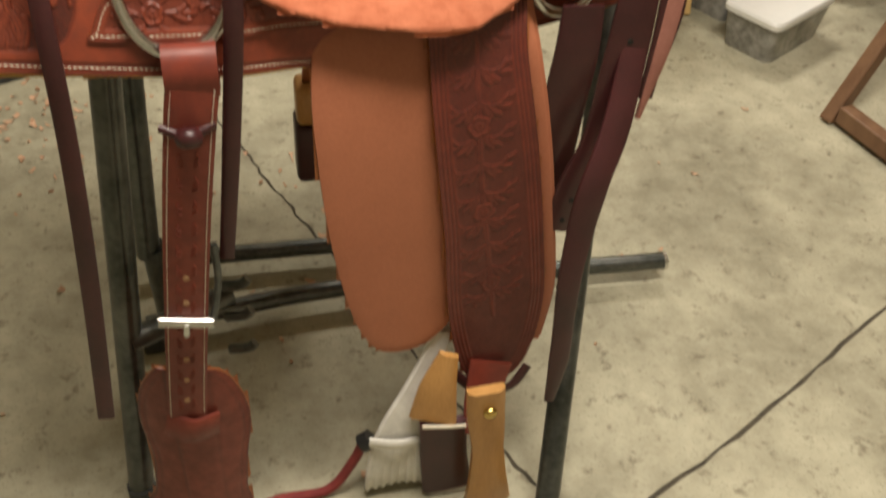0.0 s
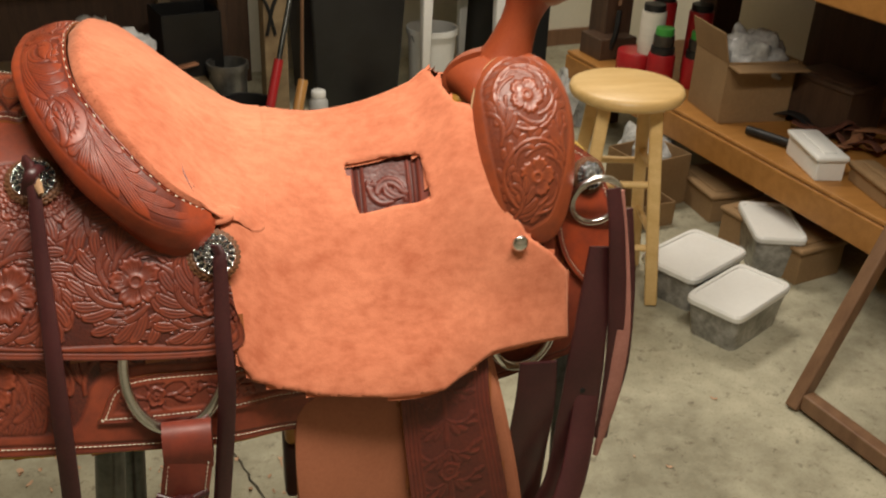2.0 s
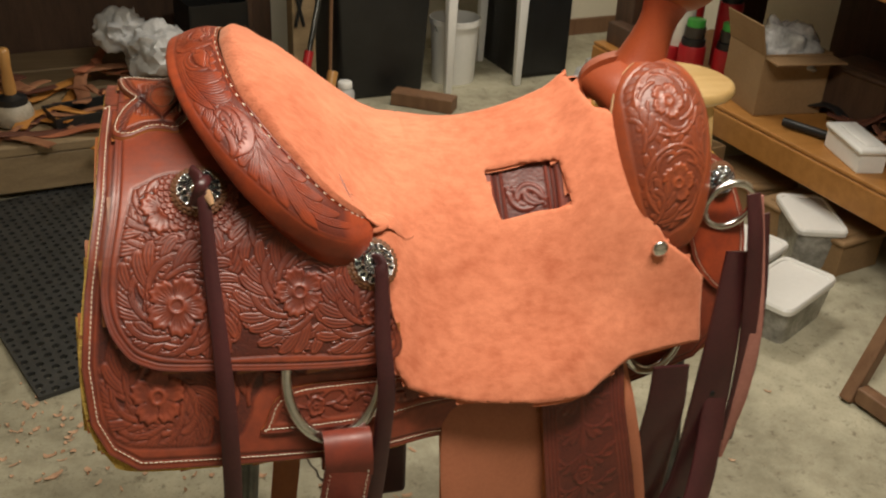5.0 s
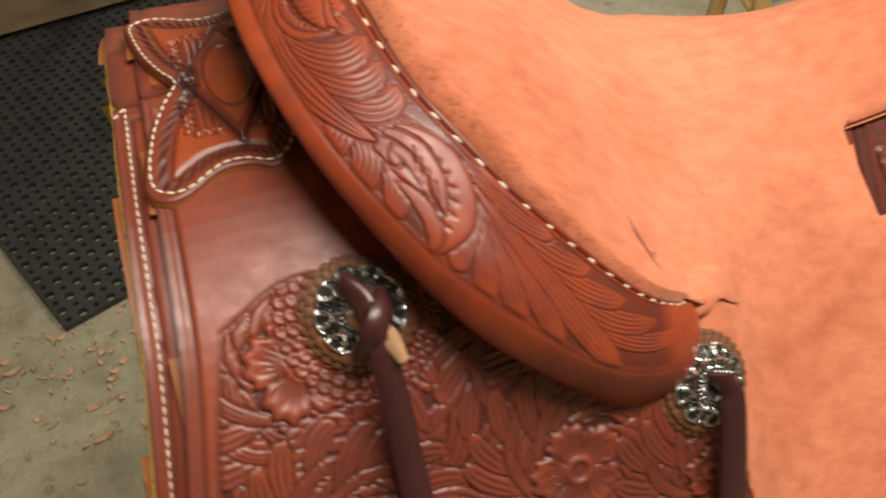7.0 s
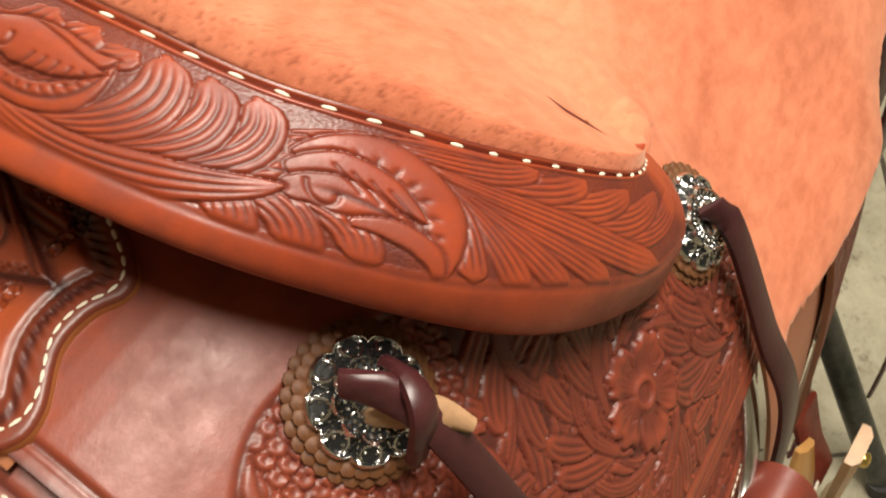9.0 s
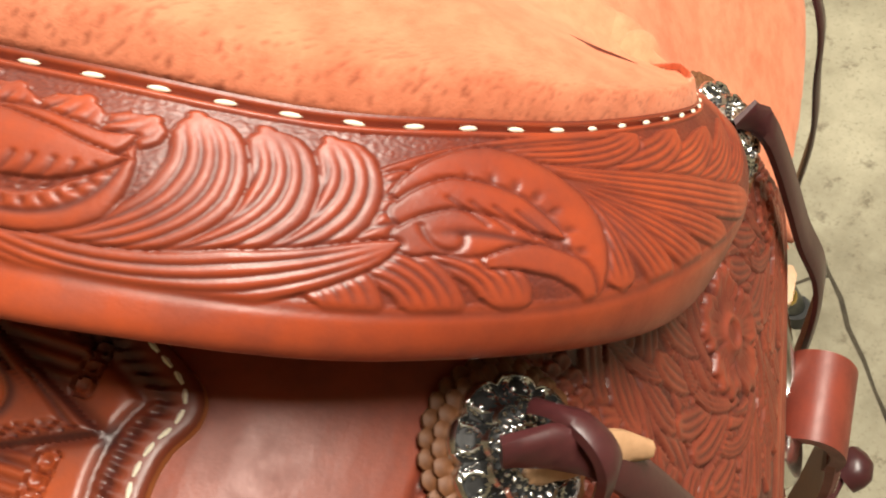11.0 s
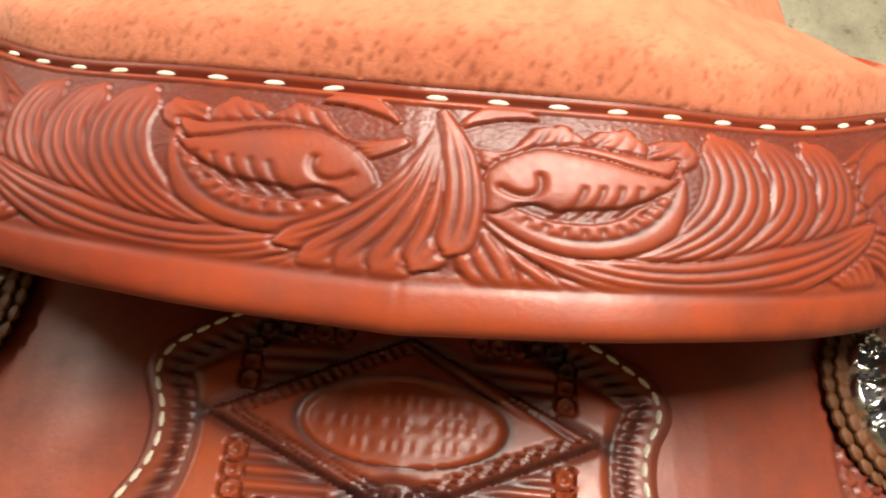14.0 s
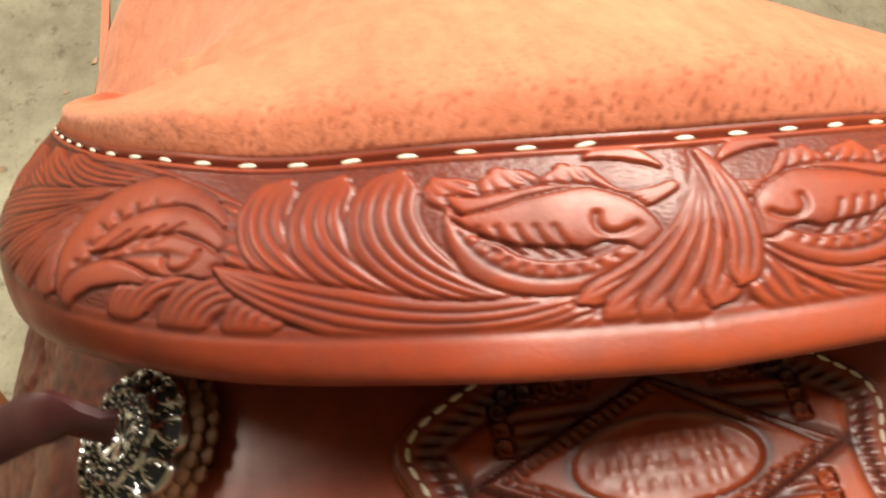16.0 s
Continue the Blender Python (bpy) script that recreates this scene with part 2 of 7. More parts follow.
def lathe(profile, m=None, n=40, bm=None):
    """A turned body from (radius, height) rows."""
    own = bmesh.new()
    rings = []
    for r, z in profile:
        rings.append([own.verts.new((r * math.cos(2 * math.pi * k / n), r * math.sin(2 * math.pi * k / n), z)) for k in range(n)])
    for a, b in zip(rings, rings[1:]):
        for k in range(n):
            own.faces.new((a[k], a[(k + 1) % n], b[(k + 1) % n], b[k]))
    own.faces.new(rings[0][::-1])
    own.faces.new(rings[-1])
    if m is not None:
        bmesh.ops.transform(own, matrix=m, verts=own.verts)
    return join(bm, own)


def smooth_line(points, n):
    """n points along a Catmull-Rom curve through the given ones, evenly spaced."""
    p = np.array(points, float)
    q = np.vstack([2 * p[0] - p[1], p, 2 * p[-1] - p[-2]])
    out = []
    for i in range(1, len(q) - 2):
        t = np.linspace(0, 1, 24, endpoint=False)[:, None]
        a, b, c, d = q[i - 1], q[i], q[i + 1], q[i + 2]
        out.append(0.5 * (2 * b + (c - a) * t + (2 * a - 5 * b + 4 * c - d) * t * t + (3 * b - a - 3 * c + d) * t ** 3))
    out = np.vstack(out + [p[-1:]])
    s = np.r_[0, np.cumsum(np.linalg.norm(np.diff(out, axis=0), axis=1))]
    return np.stack([np.interp(np.linspace(0, s[-1], n), s, out[:, k]) for k in range(out.shape[1])], 1)


def tube(points, radius, n=14, steps=40, bm=None, closed=False, taper=1.0):
    """A round bar along a smooth curve."""
    line = smooth_line(points, steps) if len(points) > 2 else np.array(points, float)
    own = bmesh.new()
    rings, side = [], None
    for i, p in enumerate(line):
        if closed:
            d = line[(i + 1) % (len(line) - 1)] - line[i - 1 if i else -2]
        else:
            d = line[min(i + 1, len(line) - 1)] - line[max(i - 1, 0)]
        d = d / (np.linalg.norm(d) + 1e-9)
        ref = side if side is not None else (np.array([0, 0, 1.0]) if abs(d[2]) < 0.9 else np.array([1.0, 0, 0]))
        a = ref - d * (ref @ d)
        a /= np.linalg.norm(a) + 1e-9
        side, b = a, np.cross(d, a)
        r = radius * (1 + (taper - 1) * i / (len(line) - 1))
        rings.append([own.verts.new(p + r * (math.cos(2 * math.pi * k / n) * a + math.sin(2 * math.pi * k / n) * b)) for k in range(n)])
    for a, b in zip(rings, rings[1:]):
        for k in range(n):
            own.faces.new((a[k], a[(k + 1) % n], b[(k + 1) % n], b[k]))
    if not closed:
        own.faces.new(rings[0][::-1])
        own.faces.new(rings[-1])
    return join(bm, own)


def strap(points, widths, thick, face=(0, -1, 0), steps=48, bm=None, round_end=False, twist=None):
    """A flat leather strap along a smooth curve; face: the way its grain side looks."""
    line = smooth_line(points, steps)
    w = np.interp(np.linspace(0, 1, steps), np.linspace(0, 1, len(widths)), widths)
    own = bmesh.new()
    rings = []
    for i, p in enumerate(line):
        d = line[min(i + 1, steps - 1)] - line[max(i - 1, 0)]
        d /= np.linalg.norm(d) + 1e-9
        nrm = np.array(face if twist is None else [(1 - i / (steps - 1)) * f + i / (steps - 1) * g for f, g in zip(face, twist)], float)
        nrm -= d * (nrm @ d)
        nrm /= np.linalg.norm(nrm) + 1e-9
        a, h = np.cross(d, nrm), w[i] / 2
        e = min(thick * 0.6, h * 0.5)
        sec = [(-h, -thick / 2), (h, -thick / 2), (h, thick * 0.1), (h - e, thick / 2), (-h + e, thick / 2), (-h, thick * 0.1)]
        rings.append([own.verts.new(p + a * s + nrm * q) for s, q in sec])
    n = 6
    for a, b in zip(rings, rings[1:]):
        for k in range(n):
            f = own.faces.new((a[k], a[(k + 1) % n], b[(k + 1) % n], b[k]))
            f.material_index = 1 if k == 0 else 0
    own.faces.new(rings[0][::-1])
    own.faces.new(rings[-1])
    bmesh.ops.recalc_face_normals(own, faces=own.faces)
    return join(bm, own)


def inside(px, py, poly):
    hit = np.zeros(px.shape, bool)
    for (x0, y0), (x1, y1) in zip(poly, np.roll(poly, -1, axis=0)):
        cross = ((y0 > py) != (y1 > py)) & (px < (x1 - x0) * (py - y0) / ((y1 - y0) if y1 != y0 else 1e-12) + x0)
        hit ^= cross
    return hit


def nearest_on(px, py, poly):
    """The nearest point of a closed outline, and its distance."""
    best, bx, by = np.full(px.shape, 1e9), px.copy(), py.copy()
    for (x0, y0), (x1, y1) in zip(poly, np.roll(poly, -1, axis=0)):
        dx, dy = x1 - x0, y1 - y0
        k = np.clip(((px - x0) * dx + (py - y0) * dy) / (dx * dx + dy * dy + 1e-15), 0, 1)
        qx, qy = x0 + k * dx, y0 + k * dy
        d = np.hypot(px - qx, py - qy)
        near = d < best
        best, bx, by = np.where(near, d, best), np.where(near, qx, bx), np.where(near, qy, by)
    return bx, by, best


def sheet(outline, place, cell, thick, relief=None, lift=0.0, back=True, edge_round=0.0, hole=None):
    """A leather sheet: the region of a flat pattern inside outline, laid on a curved surface by place(a, b, height), with its own
    thickness and, by relief(a, b, edge distance) -> height, dye, its carving. Returns a mesh in metres."""
    poly = np.array(outline, float)
    lo, hi = poly.min(0), poly.max(0)
    na, nb = [max(2, int(math.ceil(w / cell))) for w in hi - lo]
    ga, gb = np.meshgrid(np.linspace(lo[0], hi[0], na + 1), np.linspace(lo[1], hi[1], nb + 1), indexing="ij")
    ca, cb = (ga[:-1, :-1] + ga[1:, 1:]) / 2, (gb[:-1, :-1] + gb[1:, 1:]) / 2
    keep = inside(ca, cb, poly)
    if hole is not None:
        keep &= ~inside(ca, cb, np.array(hole))
    idx = np.arange(ga.size).reshape(ga.shape)
    quads = np.stack([idx[:-1, :-1], idx[1:, :-1], idx[1:, 1:], idx[:-1, 1:]], -1)[keep]
    used, quads = np.unique(quads, return_inverse=True)
    quads = quads.reshape(-1, 4)
    a, b = ga.ravel()[used].copy(), gb.ravel()[used].copy()
    edges = np.sort(np.stack([quads, np.roll(quads, -1, 1)], -1).reshape(-1, 2), 1)
    directed = np.stack([quads, np.roll(quads, -1, 1)], -1).reshape(-1, 2)
    uniq, inv, cnt = np.unique(edges, axis=0, return_inverse=True, return_counts=True)
    rim = directed[cnt[inv.ravel()] == 1]
    rimv = np.unique(rim)
    qa, qb, qd = nearest_on(a[rimv], b[rimv], poly)
    if hole is not None:
        ha, hb, hd = nearest_on(a[rimv], b[rimv], np.array(hole))
        qa, qb = np.where(hd < qd, ha, qa), np.where(hd < qd, hb, qb)
    a[rimv], b[rimv] = qa, qb
    if relief is not None or edge_round:
        _, _, ed = nearest_on(a, b, poly)
        if hole is not None:
            ed = np.minimum(ed, nearest_on(a, b, np.array(hole))[2])
    h, dye = np.zeros_like(a), np.zeros_like(a)
    if relief is not None:
        h, dye = relief(a, b, ed)
    if edge_round:
        k = np.clip(ed / edge_round, 0, 1)
        h = h - edge_round * 0.6 * (1 - np.sqrt(1 - (1 - k) ** 2))
    top = place(a, b, lift + thick + h)
    low = place(a[rimv], b[rimv], np.full(len(rimv), lift))
    remap = {v: len(a) + i for i, v in enumerate(rimv)}
    faces = [quads] if len(quads) else []
    wall = np.array([(u, remap[u], remap[v], v) for u, v in rim])
    verts, faces = np.vstack([top, low]), np.vstack([quads, wall])
    n_top = len(quads)
    if back:
        bcell = max(cell, 0.012)
        na, nb = [max(2, int(math.ceil(w / bcell))) for w in hi - lo]
        xa, xb = np.meshgrid(np.linspace(lo[0], hi[0], na + 1), np.linspace(lo[1], hi[1], nb + 1), indexing="ij")
        k2 = inside((xa[:-1, :-1] + xa[1:, 1:]) / 2, (xb[:-1, :-1] + xb[1:, 1:]) / 2, poly)
        if hole is not None:
            k2 &= ~inside((xa[:-1, :-1] + xa[1:, 1:]) / 2, (xb[:-1, :-1] + xb[1:, 1:]) / 2, np.array(hole))
        id2 = np.arange(xa.size).reshape(xa.shape)
        q2 = np.stack([id2[:-1, :-1], id2[:-1, 1:], id2[1:, 1:], id2[1:, :-1]], -1)[k2]
        out2 = place(xa.ravel(), xb.ravel(), np.full(xa.size, lift))
        u2, q2 = np.unique(q2, return_inverse=True)
        if len(u2):
            faces = np.vstack([faces, q2.reshape(-1, 4) + len(verts)])
            verts = np.vstack([verts, out2[u2]])
    me = bpy.data.meshes.new("mesh")
    me.from_pydata((verts * UNIT).tolist(), [], faces.tolist())
    mats = np.ones(len(faces), np.int32)
    mats[:n_top] = 0
    me.polygons.foreach_set("material_index", mats)
    layer = me.attributes.new("dye", "FLOAT", "POINT")
    full = np.zeros(len(verts), np.float32)
    full[: len(dye)] = np.clip(dye, 0, 1)
    layer.data.foreach_set("value", full)
    me.update()
    return me


class Loft:
    """A surface over one flank of the saddle: stations of x, each a profile of (out from the middle plane, height)."""
    def __init__(self, stations, side=-1, n=60):
        self.side, self.x = side, np.array([x for x, _ in stations])
        self.rows = []
        for _, prof in stations:
            self.rows.append(smooth_line(prof, n))
        self.rows = np.array(self.rows)
        self.n = n
        self.length = float(np.mean([np.linalg.norm(np.diff(r, axis=0), axis=1).sum() for r in self.rows]))

    def section(self, x):
        x = np.clip(x, self.x[0], self.x[-1])
        i = np.clip(np.searchsorted(self.x, x) - 1, 0, len(self.x) - 2)
        k = (x - self.x[i]) / (self.x[i + 1] - self.x[i])
        k0 = np.clip(i - 1, 0, None)
        k3 = np.clip(i + 2, None, len(self.x) - 1)
        p0, p1, p2, p3 = self.rows[k0], self.rows[i], self.rows[i + 1], self.rows[k3]
        h = (self.x[i + 1] - self.x[i])
        m1 = (p2 - p0) / (self.x[i + 1] - self.x[k0])[:, None, None] * h[:, None, None]
        m2 = (p3 - p1) / (self.x[k3] - self.x[i])[:, None, None] * h[:, None, None]
        t = k[:, None, None]
        return (2 * t ** 3 - 3 * t ** 2 + 1) * p1 + (t ** 3 - 2 * t ** 2 + t) * m1 + (3 * t ** 2 - 2 * t ** 3) * p2 + (t ** 3 - t ** 2) * m2

    def point(self, x, s):
        sec = self.section(x)
        f = np.clip(s, 0, 1) * (self.n - 1)
        i = np.clip(f.astype(int), 0, self.n - 2)
        r = np.arange(len(x))
        k = (f - i)[:, None]
        q = sec[r, i] * (1 - k) + sec[r, i + 1] * k
        over = np.clip(s - 1, 0, None)[:, None] * (sec[:, -1] - sec[:, -2]) * (self.n - 1)
        q = q + over
        # the saddle leans a little: its far flank rides higher
        return np.stack([x, Y0 + self.side * q[:, 0], q[:, 1] + (0.1 * q[:, 0] if self.side > 0 else 0)], 1)

    def place(self, x, s, h):
        x, s, h = (np.asarray(v, float) for v in (x, s, h))
        s = s / self.length
        out = []
        for c in range(0, len(x), 40000):
            xs, ss, hs = x[c:c + 40000], s[c:c + 40000], h[c:c + 40000]
            p = self.point(xs, ss)
            du = self.point(xs + 0.002, ss) - self.point(xs - 0.002, ss)
            dv = self.point(xs, np.minimum(ss + 0.01, 1.5)) - self.point(xs, np.maximum(ss - 0.01, 0))
            nrm = np.cross(dv, du) * (1 if self.side < 0 else -1)
            nrm /= np.linalg.norm(nrm, axis=1)[:, None] + 1e-12
            out.append(p + nrm * hs[:, None])
        return np.vstack(out)

    def down(self, x, z):
        """How far along the profile the height z lies."""
        x, z = np.atleast_1d(np.asarray(x, float)), np.atleast_1d(np.asarray(z, float))
        sec = self.section(x)
        return self.length * np.array([np.interp(-zz, -row[:, 1], np.linspace(0, 1, self.n)) if zz > row[-1, 1] else 1 + (row[-1, 1] - zz) / max(1e-6, (row[-2, 1] - row[-1, 1]) * (self.n - 1)) for zz, row in zip(z, sec)])

    def outline(self, pts, n=160):
        """A closed outline of (x, z) corners as a smooth pattern outline of (x, s)."""
        p = np.array(pts, float)
        return np.stack([p[:, 0], self.down(p[:, 0], p[:, 1])], 1)

    def at(self, x, z, h=0.0):
        return self.place(np.array([x]), self.down(x, z), np.array([h]))[0]


def rounded(points, n=12, r=0.35):
    """A closed polygon with its corners rounded off."""
    p, out = np.array(points, float), []
    for i in range(len(p)):
        a, b, c = p[i - 1], p[i], p[(i + 1) % len(p)]
        u, v = b + (a - b) * r, b + (c - b) * r
        for t in np.linspace(0, 1, n):
            out.append((1 - t) ** 2 * u + 2 * t * (1 - t) * b + t * t * v)
    return np.array(out)

# ---- leather carving ----
def bezier(p0, p1, p2, p3, n=18):
    t = np.linspace(0, 1, n)[:, None]
    p0, p1, p2, p3 = (np.array(p, float) for p in (p0, p1, p2, p3))
    return (1 - t) ** 3 * p0 + 3 * t * (1 - t) ** 2 * p1 + 3 * t * t * (1 - t) * p2 + t ** 3 * p3


class Carving:
    """A carved pattern: shapes are raised from a beaten-down, dyed ground and cut with a swivel knife. Lengths in plan units."""
    def __init__(self, a, b, deep=0.0022, ground=0.62):
        self.a, self.b, self.deep = a, b, deep
        grain = np.random.default_rng(3).normal(0, 0.6, a.shape).clip(-1, 1)
        self.h, self.dye = -deep * (0.9 + 0.16 * grain), np.full(a.shape, ground) + 0.15 * grain

    def near(self, line, reach):
        lo, hi = line.min(0) - reach, line.max(0) + reach
        i = np.nonzero((self.a > lo[0]) & (self.a < hi[0]) & (self.b > lo[1]) & (self.b < hi[1]))[0]
        x, y = self.a[i], self.b[i]
        best, at, sgn = np.full(len(i), 1e9), np.zeros(len(i)), np.zeros(len(i))
        seg = np.diff(line, axis=0)
        run = np.r_[0, np.cumsum(np.linalg.norm(seg, axis=1))]
        for k, (p, d) in enumerate(zip(line[:-1], seg)):
            L2 = d @ d + 1e-15
            t = np.clip(((x - p[0]) * d[0] + (y - p[1]) * d[1]) / L2, 0, 1)
            dx, dy = x - p[0] - t * d[0], y - p[1] - t * d[1]
            r = np.hypot(dx, dy)
            c = r < best
            best, at = np.where(c, r, best), np.where(c, (run[k] + t * math.sqrt(L2)) / run[-1], at)
            sgn = np.where(c, np.sign(d[0] * dy - d[1] * dx), sgn)
        return i, best, at, sgn

    def lobe(self, line, widths, cuts=4, rise=1.0, notch=0):
        """A leaf lobe along line, widths along it, with so many knife cuts that run its length; notch: beads along one side."""
        w = np.array(widths, float)
        reach = w.max() + 0.004
        i, d, t, sgn = self.near(line, reach)
        half = np.interp(t, np.linspace(0, 1, len(w)), w)
        half = half * np.sqrt(np.clip(1 - np.clip((t - 0.9) / 0.1, 0, 1) ** 2 * 0.9, 0, 1))
        e = d / np.maximum(half, 1e-5)
        soft = 0.0011
        k = np.clip((half - d) / soft + 0.35, 0, 1)
        k = k * k * (3 - 2 * k)
        e = np.minimum(e, 1.0)
        top = self.deep * (-0.12 + 0.44 * rise * (1 - e ** 4)) * np.clip(t * 5 + 0.2, 0, 1)
        dye = np.clip((e - 0.55) * 0.8, 0, 0.34) + 0.22 * np.clip(1 - t * 2.2, 0, 1)
        if cuts:
            f = (sgn * e * 0.5 + 0.5) * (cuts + 1)
            near = f - np.round(f)
            run = np.clip((t - 0.10) * 4, 0, 1) * np.clip((0.98 - t) * 7, 0, 1) * (np.round(f) > 0.5) * (np.round(f) < cuts + 0.5)
            g = np.exp(-(near / 0.22) ** 2) * run * (e < 0.97)
            top = top - self.deep * 0.50 * g
            dye = np.maximum(dye, 0.72 * g)
        if notch:
            c = np.exp(-((np.abs((t * abs(notch)) % 1 - 0.5)) / 0.20) ** 2) * np.exp(-((sgn * np.sign(notch) * e - 0.5) / 0.30) ** 2) * (t > 0.12) * (t < 0.9)
            top = top - 0.7 * self.deep * c
            dye = np.maximum(dye, 0.55 * c)
        out = np.clip(d - half, 0, None)
        cut = np.exp(-(out / 0.0011) ** 2) * (d >= half * 0.9)
        self.h[i] = np.minimum(self.h[i], self.h[i] * (1 - 0.6 * cut) - self.deep * 0.75 * cut)
        self.dye[i] = np.maximum(self.dye[i], 0.62 * cut)
        self.h[i] = self.h[i] * (1 - k) + top * k
        self.dye[i] = self.dye[i] * (1 - k) + dye * k

    def groove(self, line, width=0.0012, depth=1.0, dye=0.75):
        i, d, t, _ = self.near(line, 3 * width)
        g = np.exp(-(d / width) ** 2)
        self.h[i] -= self.deep * depth * g
        self.dye[i] = np.maximum(self.dye[i], dye * g)

    def bar(self, line, width=0.0015, rise=0.6):
        """A raised cord."""
        i, d, t, _ = self.near(line, 3 * width)
        k = d < width
        self.h[i[k]] = self.deep * rise * np.sqrt(1 - (d[k] / width) ** 2)
        self.dye[i[k]] = 0.15

    def ball(self, x, y, r, rise=0.8, eye=False):
        i = np.nonzero((np.abs(self.a - x) < r * 1.3) & (np.abs(self.b - y) < r * 1.3))[0]
        d = np.hypot(self.a[i] - x, self.b[i] - y) / r
        k = np.clip((1.0 - d) * r / 0.0010 + 0.4, 0, 1)
        ring = np.exp(-((d - 1.1) / 0.16) ** 2) * (d > 0.95)
        top = self.deep * rise * np.sqrt(np.clip(1 - d ** 2, 0, 1))
        dye = 0.3 * np.clip((d - 0.6) * 2, 0, 1)
        if eye:
            pit = np.exp(-(d / 0.45) ** 2)
            top, dye = top - self.deep * 1.1 * pit, np.maximum(dye, 0.5 * pit)
        self.h[i] = np.where(ring > 0.05, self.h[i] * (1 - ring) - self.deep * 0.9 * ring, self.h[i])
        self.dye[i] = np.maximum(self.dye[i], 0.6 * ring)
        self.h[i] = self.h[i] * (1 - k) + top * k
        self.dye[i] = self.dye[i] * (1 - k) + dye * k

    def flower(self, x, y, r, turn=0.0, petals=5):
        """An open wild rose: ruffled petals that roll back, knife cuts to the heart, a rolled bowl in the middle."""
        i = np.nonzero((np.abs(self.a - x) < r * 1.2) & (np.abs(self.b - y) < r * 1.2))[0]
        dx, dy = self.a[i] - x, self.b[i] - y
        d, g = np.hypot(dx, dy) / r, np.arctan2(dy, dx) - turn
        lobe = np.abs(np.sin(g * petals / 2))
        edge = 0.70 + 0.30 * lobe ** 0.5 + 0.045 * np.sin(g * petals * 4)
        k = np.clip((edge - d) * r / 0.0012 + 0.3, 0, 1)
        e = d / edge
        roll = np.exp(-((e - 0.86) / 0.12) ** 2)
        between = np.exp(-(lobe / 0.16) ** 2) * np.clip((e - 0.3) * 3, 0, 1)
        fan = np.sin(g * petals * 7) * np.exp(-((e - 0.55) / 0.16) ** 2)
        bowl = np.exp(-((d - 0.24) / 0.06) ** 2)
        heart = np.clip((0.2 - d) / 0.05, 0, 1)
        top = self.deep * (0.75 * roll + 0.2 - 0.45 * np.exp(-((e - 0.5) / 0.2) ** 2) - 0.9 * between + 0.30 * fan + 0.9 * bowl - 0.55 * heart)
        dye = np.clip(0.30 * np.exp(-((e - 0.5) / 0.22) ** 2) + 0.45 * between + 0.16 * np.clip(-fan, 0, 1) + 0.35 * heart - 0.25 * bowl, 0, 0.8)
        ring = np.exp(-((d - edge) * r / 0.0016) ** 2) * (d > edge)
        self.h[i] = self.h[i] * (1 - ring) - self.deep * 1.05 * ring
        self.dye[i] = np.maximum(self.dye[i], 0.6 * ring)
        self.h[i] = self.h[i] * (1 - k) + top * k
        self.dye[i] = self.dye[i] * (1 - k) + dye * k

    def spray(self, x, y, ang, size, bend=1, lobes=5):
        """A scrolled acanthus leaf: lobes that peel off one side of a curling stem."""
        line = [np.array([x, y])]
        g, step = ang, size / 16
        for k in range(16):
            g += bend * (0.05 + 0.012 * k)
            line.append(line[-1] + step * np.array([math.cos(g), math.sin(g)]))
        line = np.array(line)
        for k in range(lobes):
            i = int(2 + 11 * k / max(1, lobes - 1))
            d = line[i + 1] - line[i]
            g = math.atan2(d[1], d[0]) - bend * 0.55
            L = size * (0.46 - 0.22 * k / lobes)
            e = line[i] + L * np.array([math.cos(g), math.sin(g)])
            e2 = e + 0.35 * L * np.array([math.cos(g + bend * 0.9), math.sin(g + bend * 0.9)])
            self.lobe(bezier(line[i], line[i] + 0.4 * (e - line[i]), e, e2), [0.02 * size, 0.07 * size, 0.085 * size, 0.06 * size], 2)
        self.lobe(line, [0.035 * size, 0.05 * size, 0.045 * size, 0.07 * size], 2, 1.1)

    def foliage(self, poly, flowers, rng, size=0.075, count=60):
        """Fills a field with sprays that wheel round its flowers, then the flowers themselves."""
        poly = np.array(poly, float)
        lo, hi = poly.min(0), poly.max(0)
        seeds = []
        for _ in range(count * 12):
            p = lo + rng.random(2) * (hi - lo)
            if len(seeds) < count and inside(p[:1], p[1:], poly)[0] and all(np.hypot(*(p - q)) > size * 0.42 for q in seeds) and all(math.hypot(p[0] - f[0], p[1] - f[1]) > f[2] * 0.9 for f in flowers):
                seeds.append(p)
        for p in seeds:
            f = min(flowers, key=lambda f: math.hypot(p[0] - f[0], p[1] - f[1]))
            g = math.atan2(p[1] - f[1], p[0] - f[0]) + f[4] * 1.9
            self.spray(p[0], p[1], g, size * (0.8 + 0.4 * rng.random()), f[4], 4)
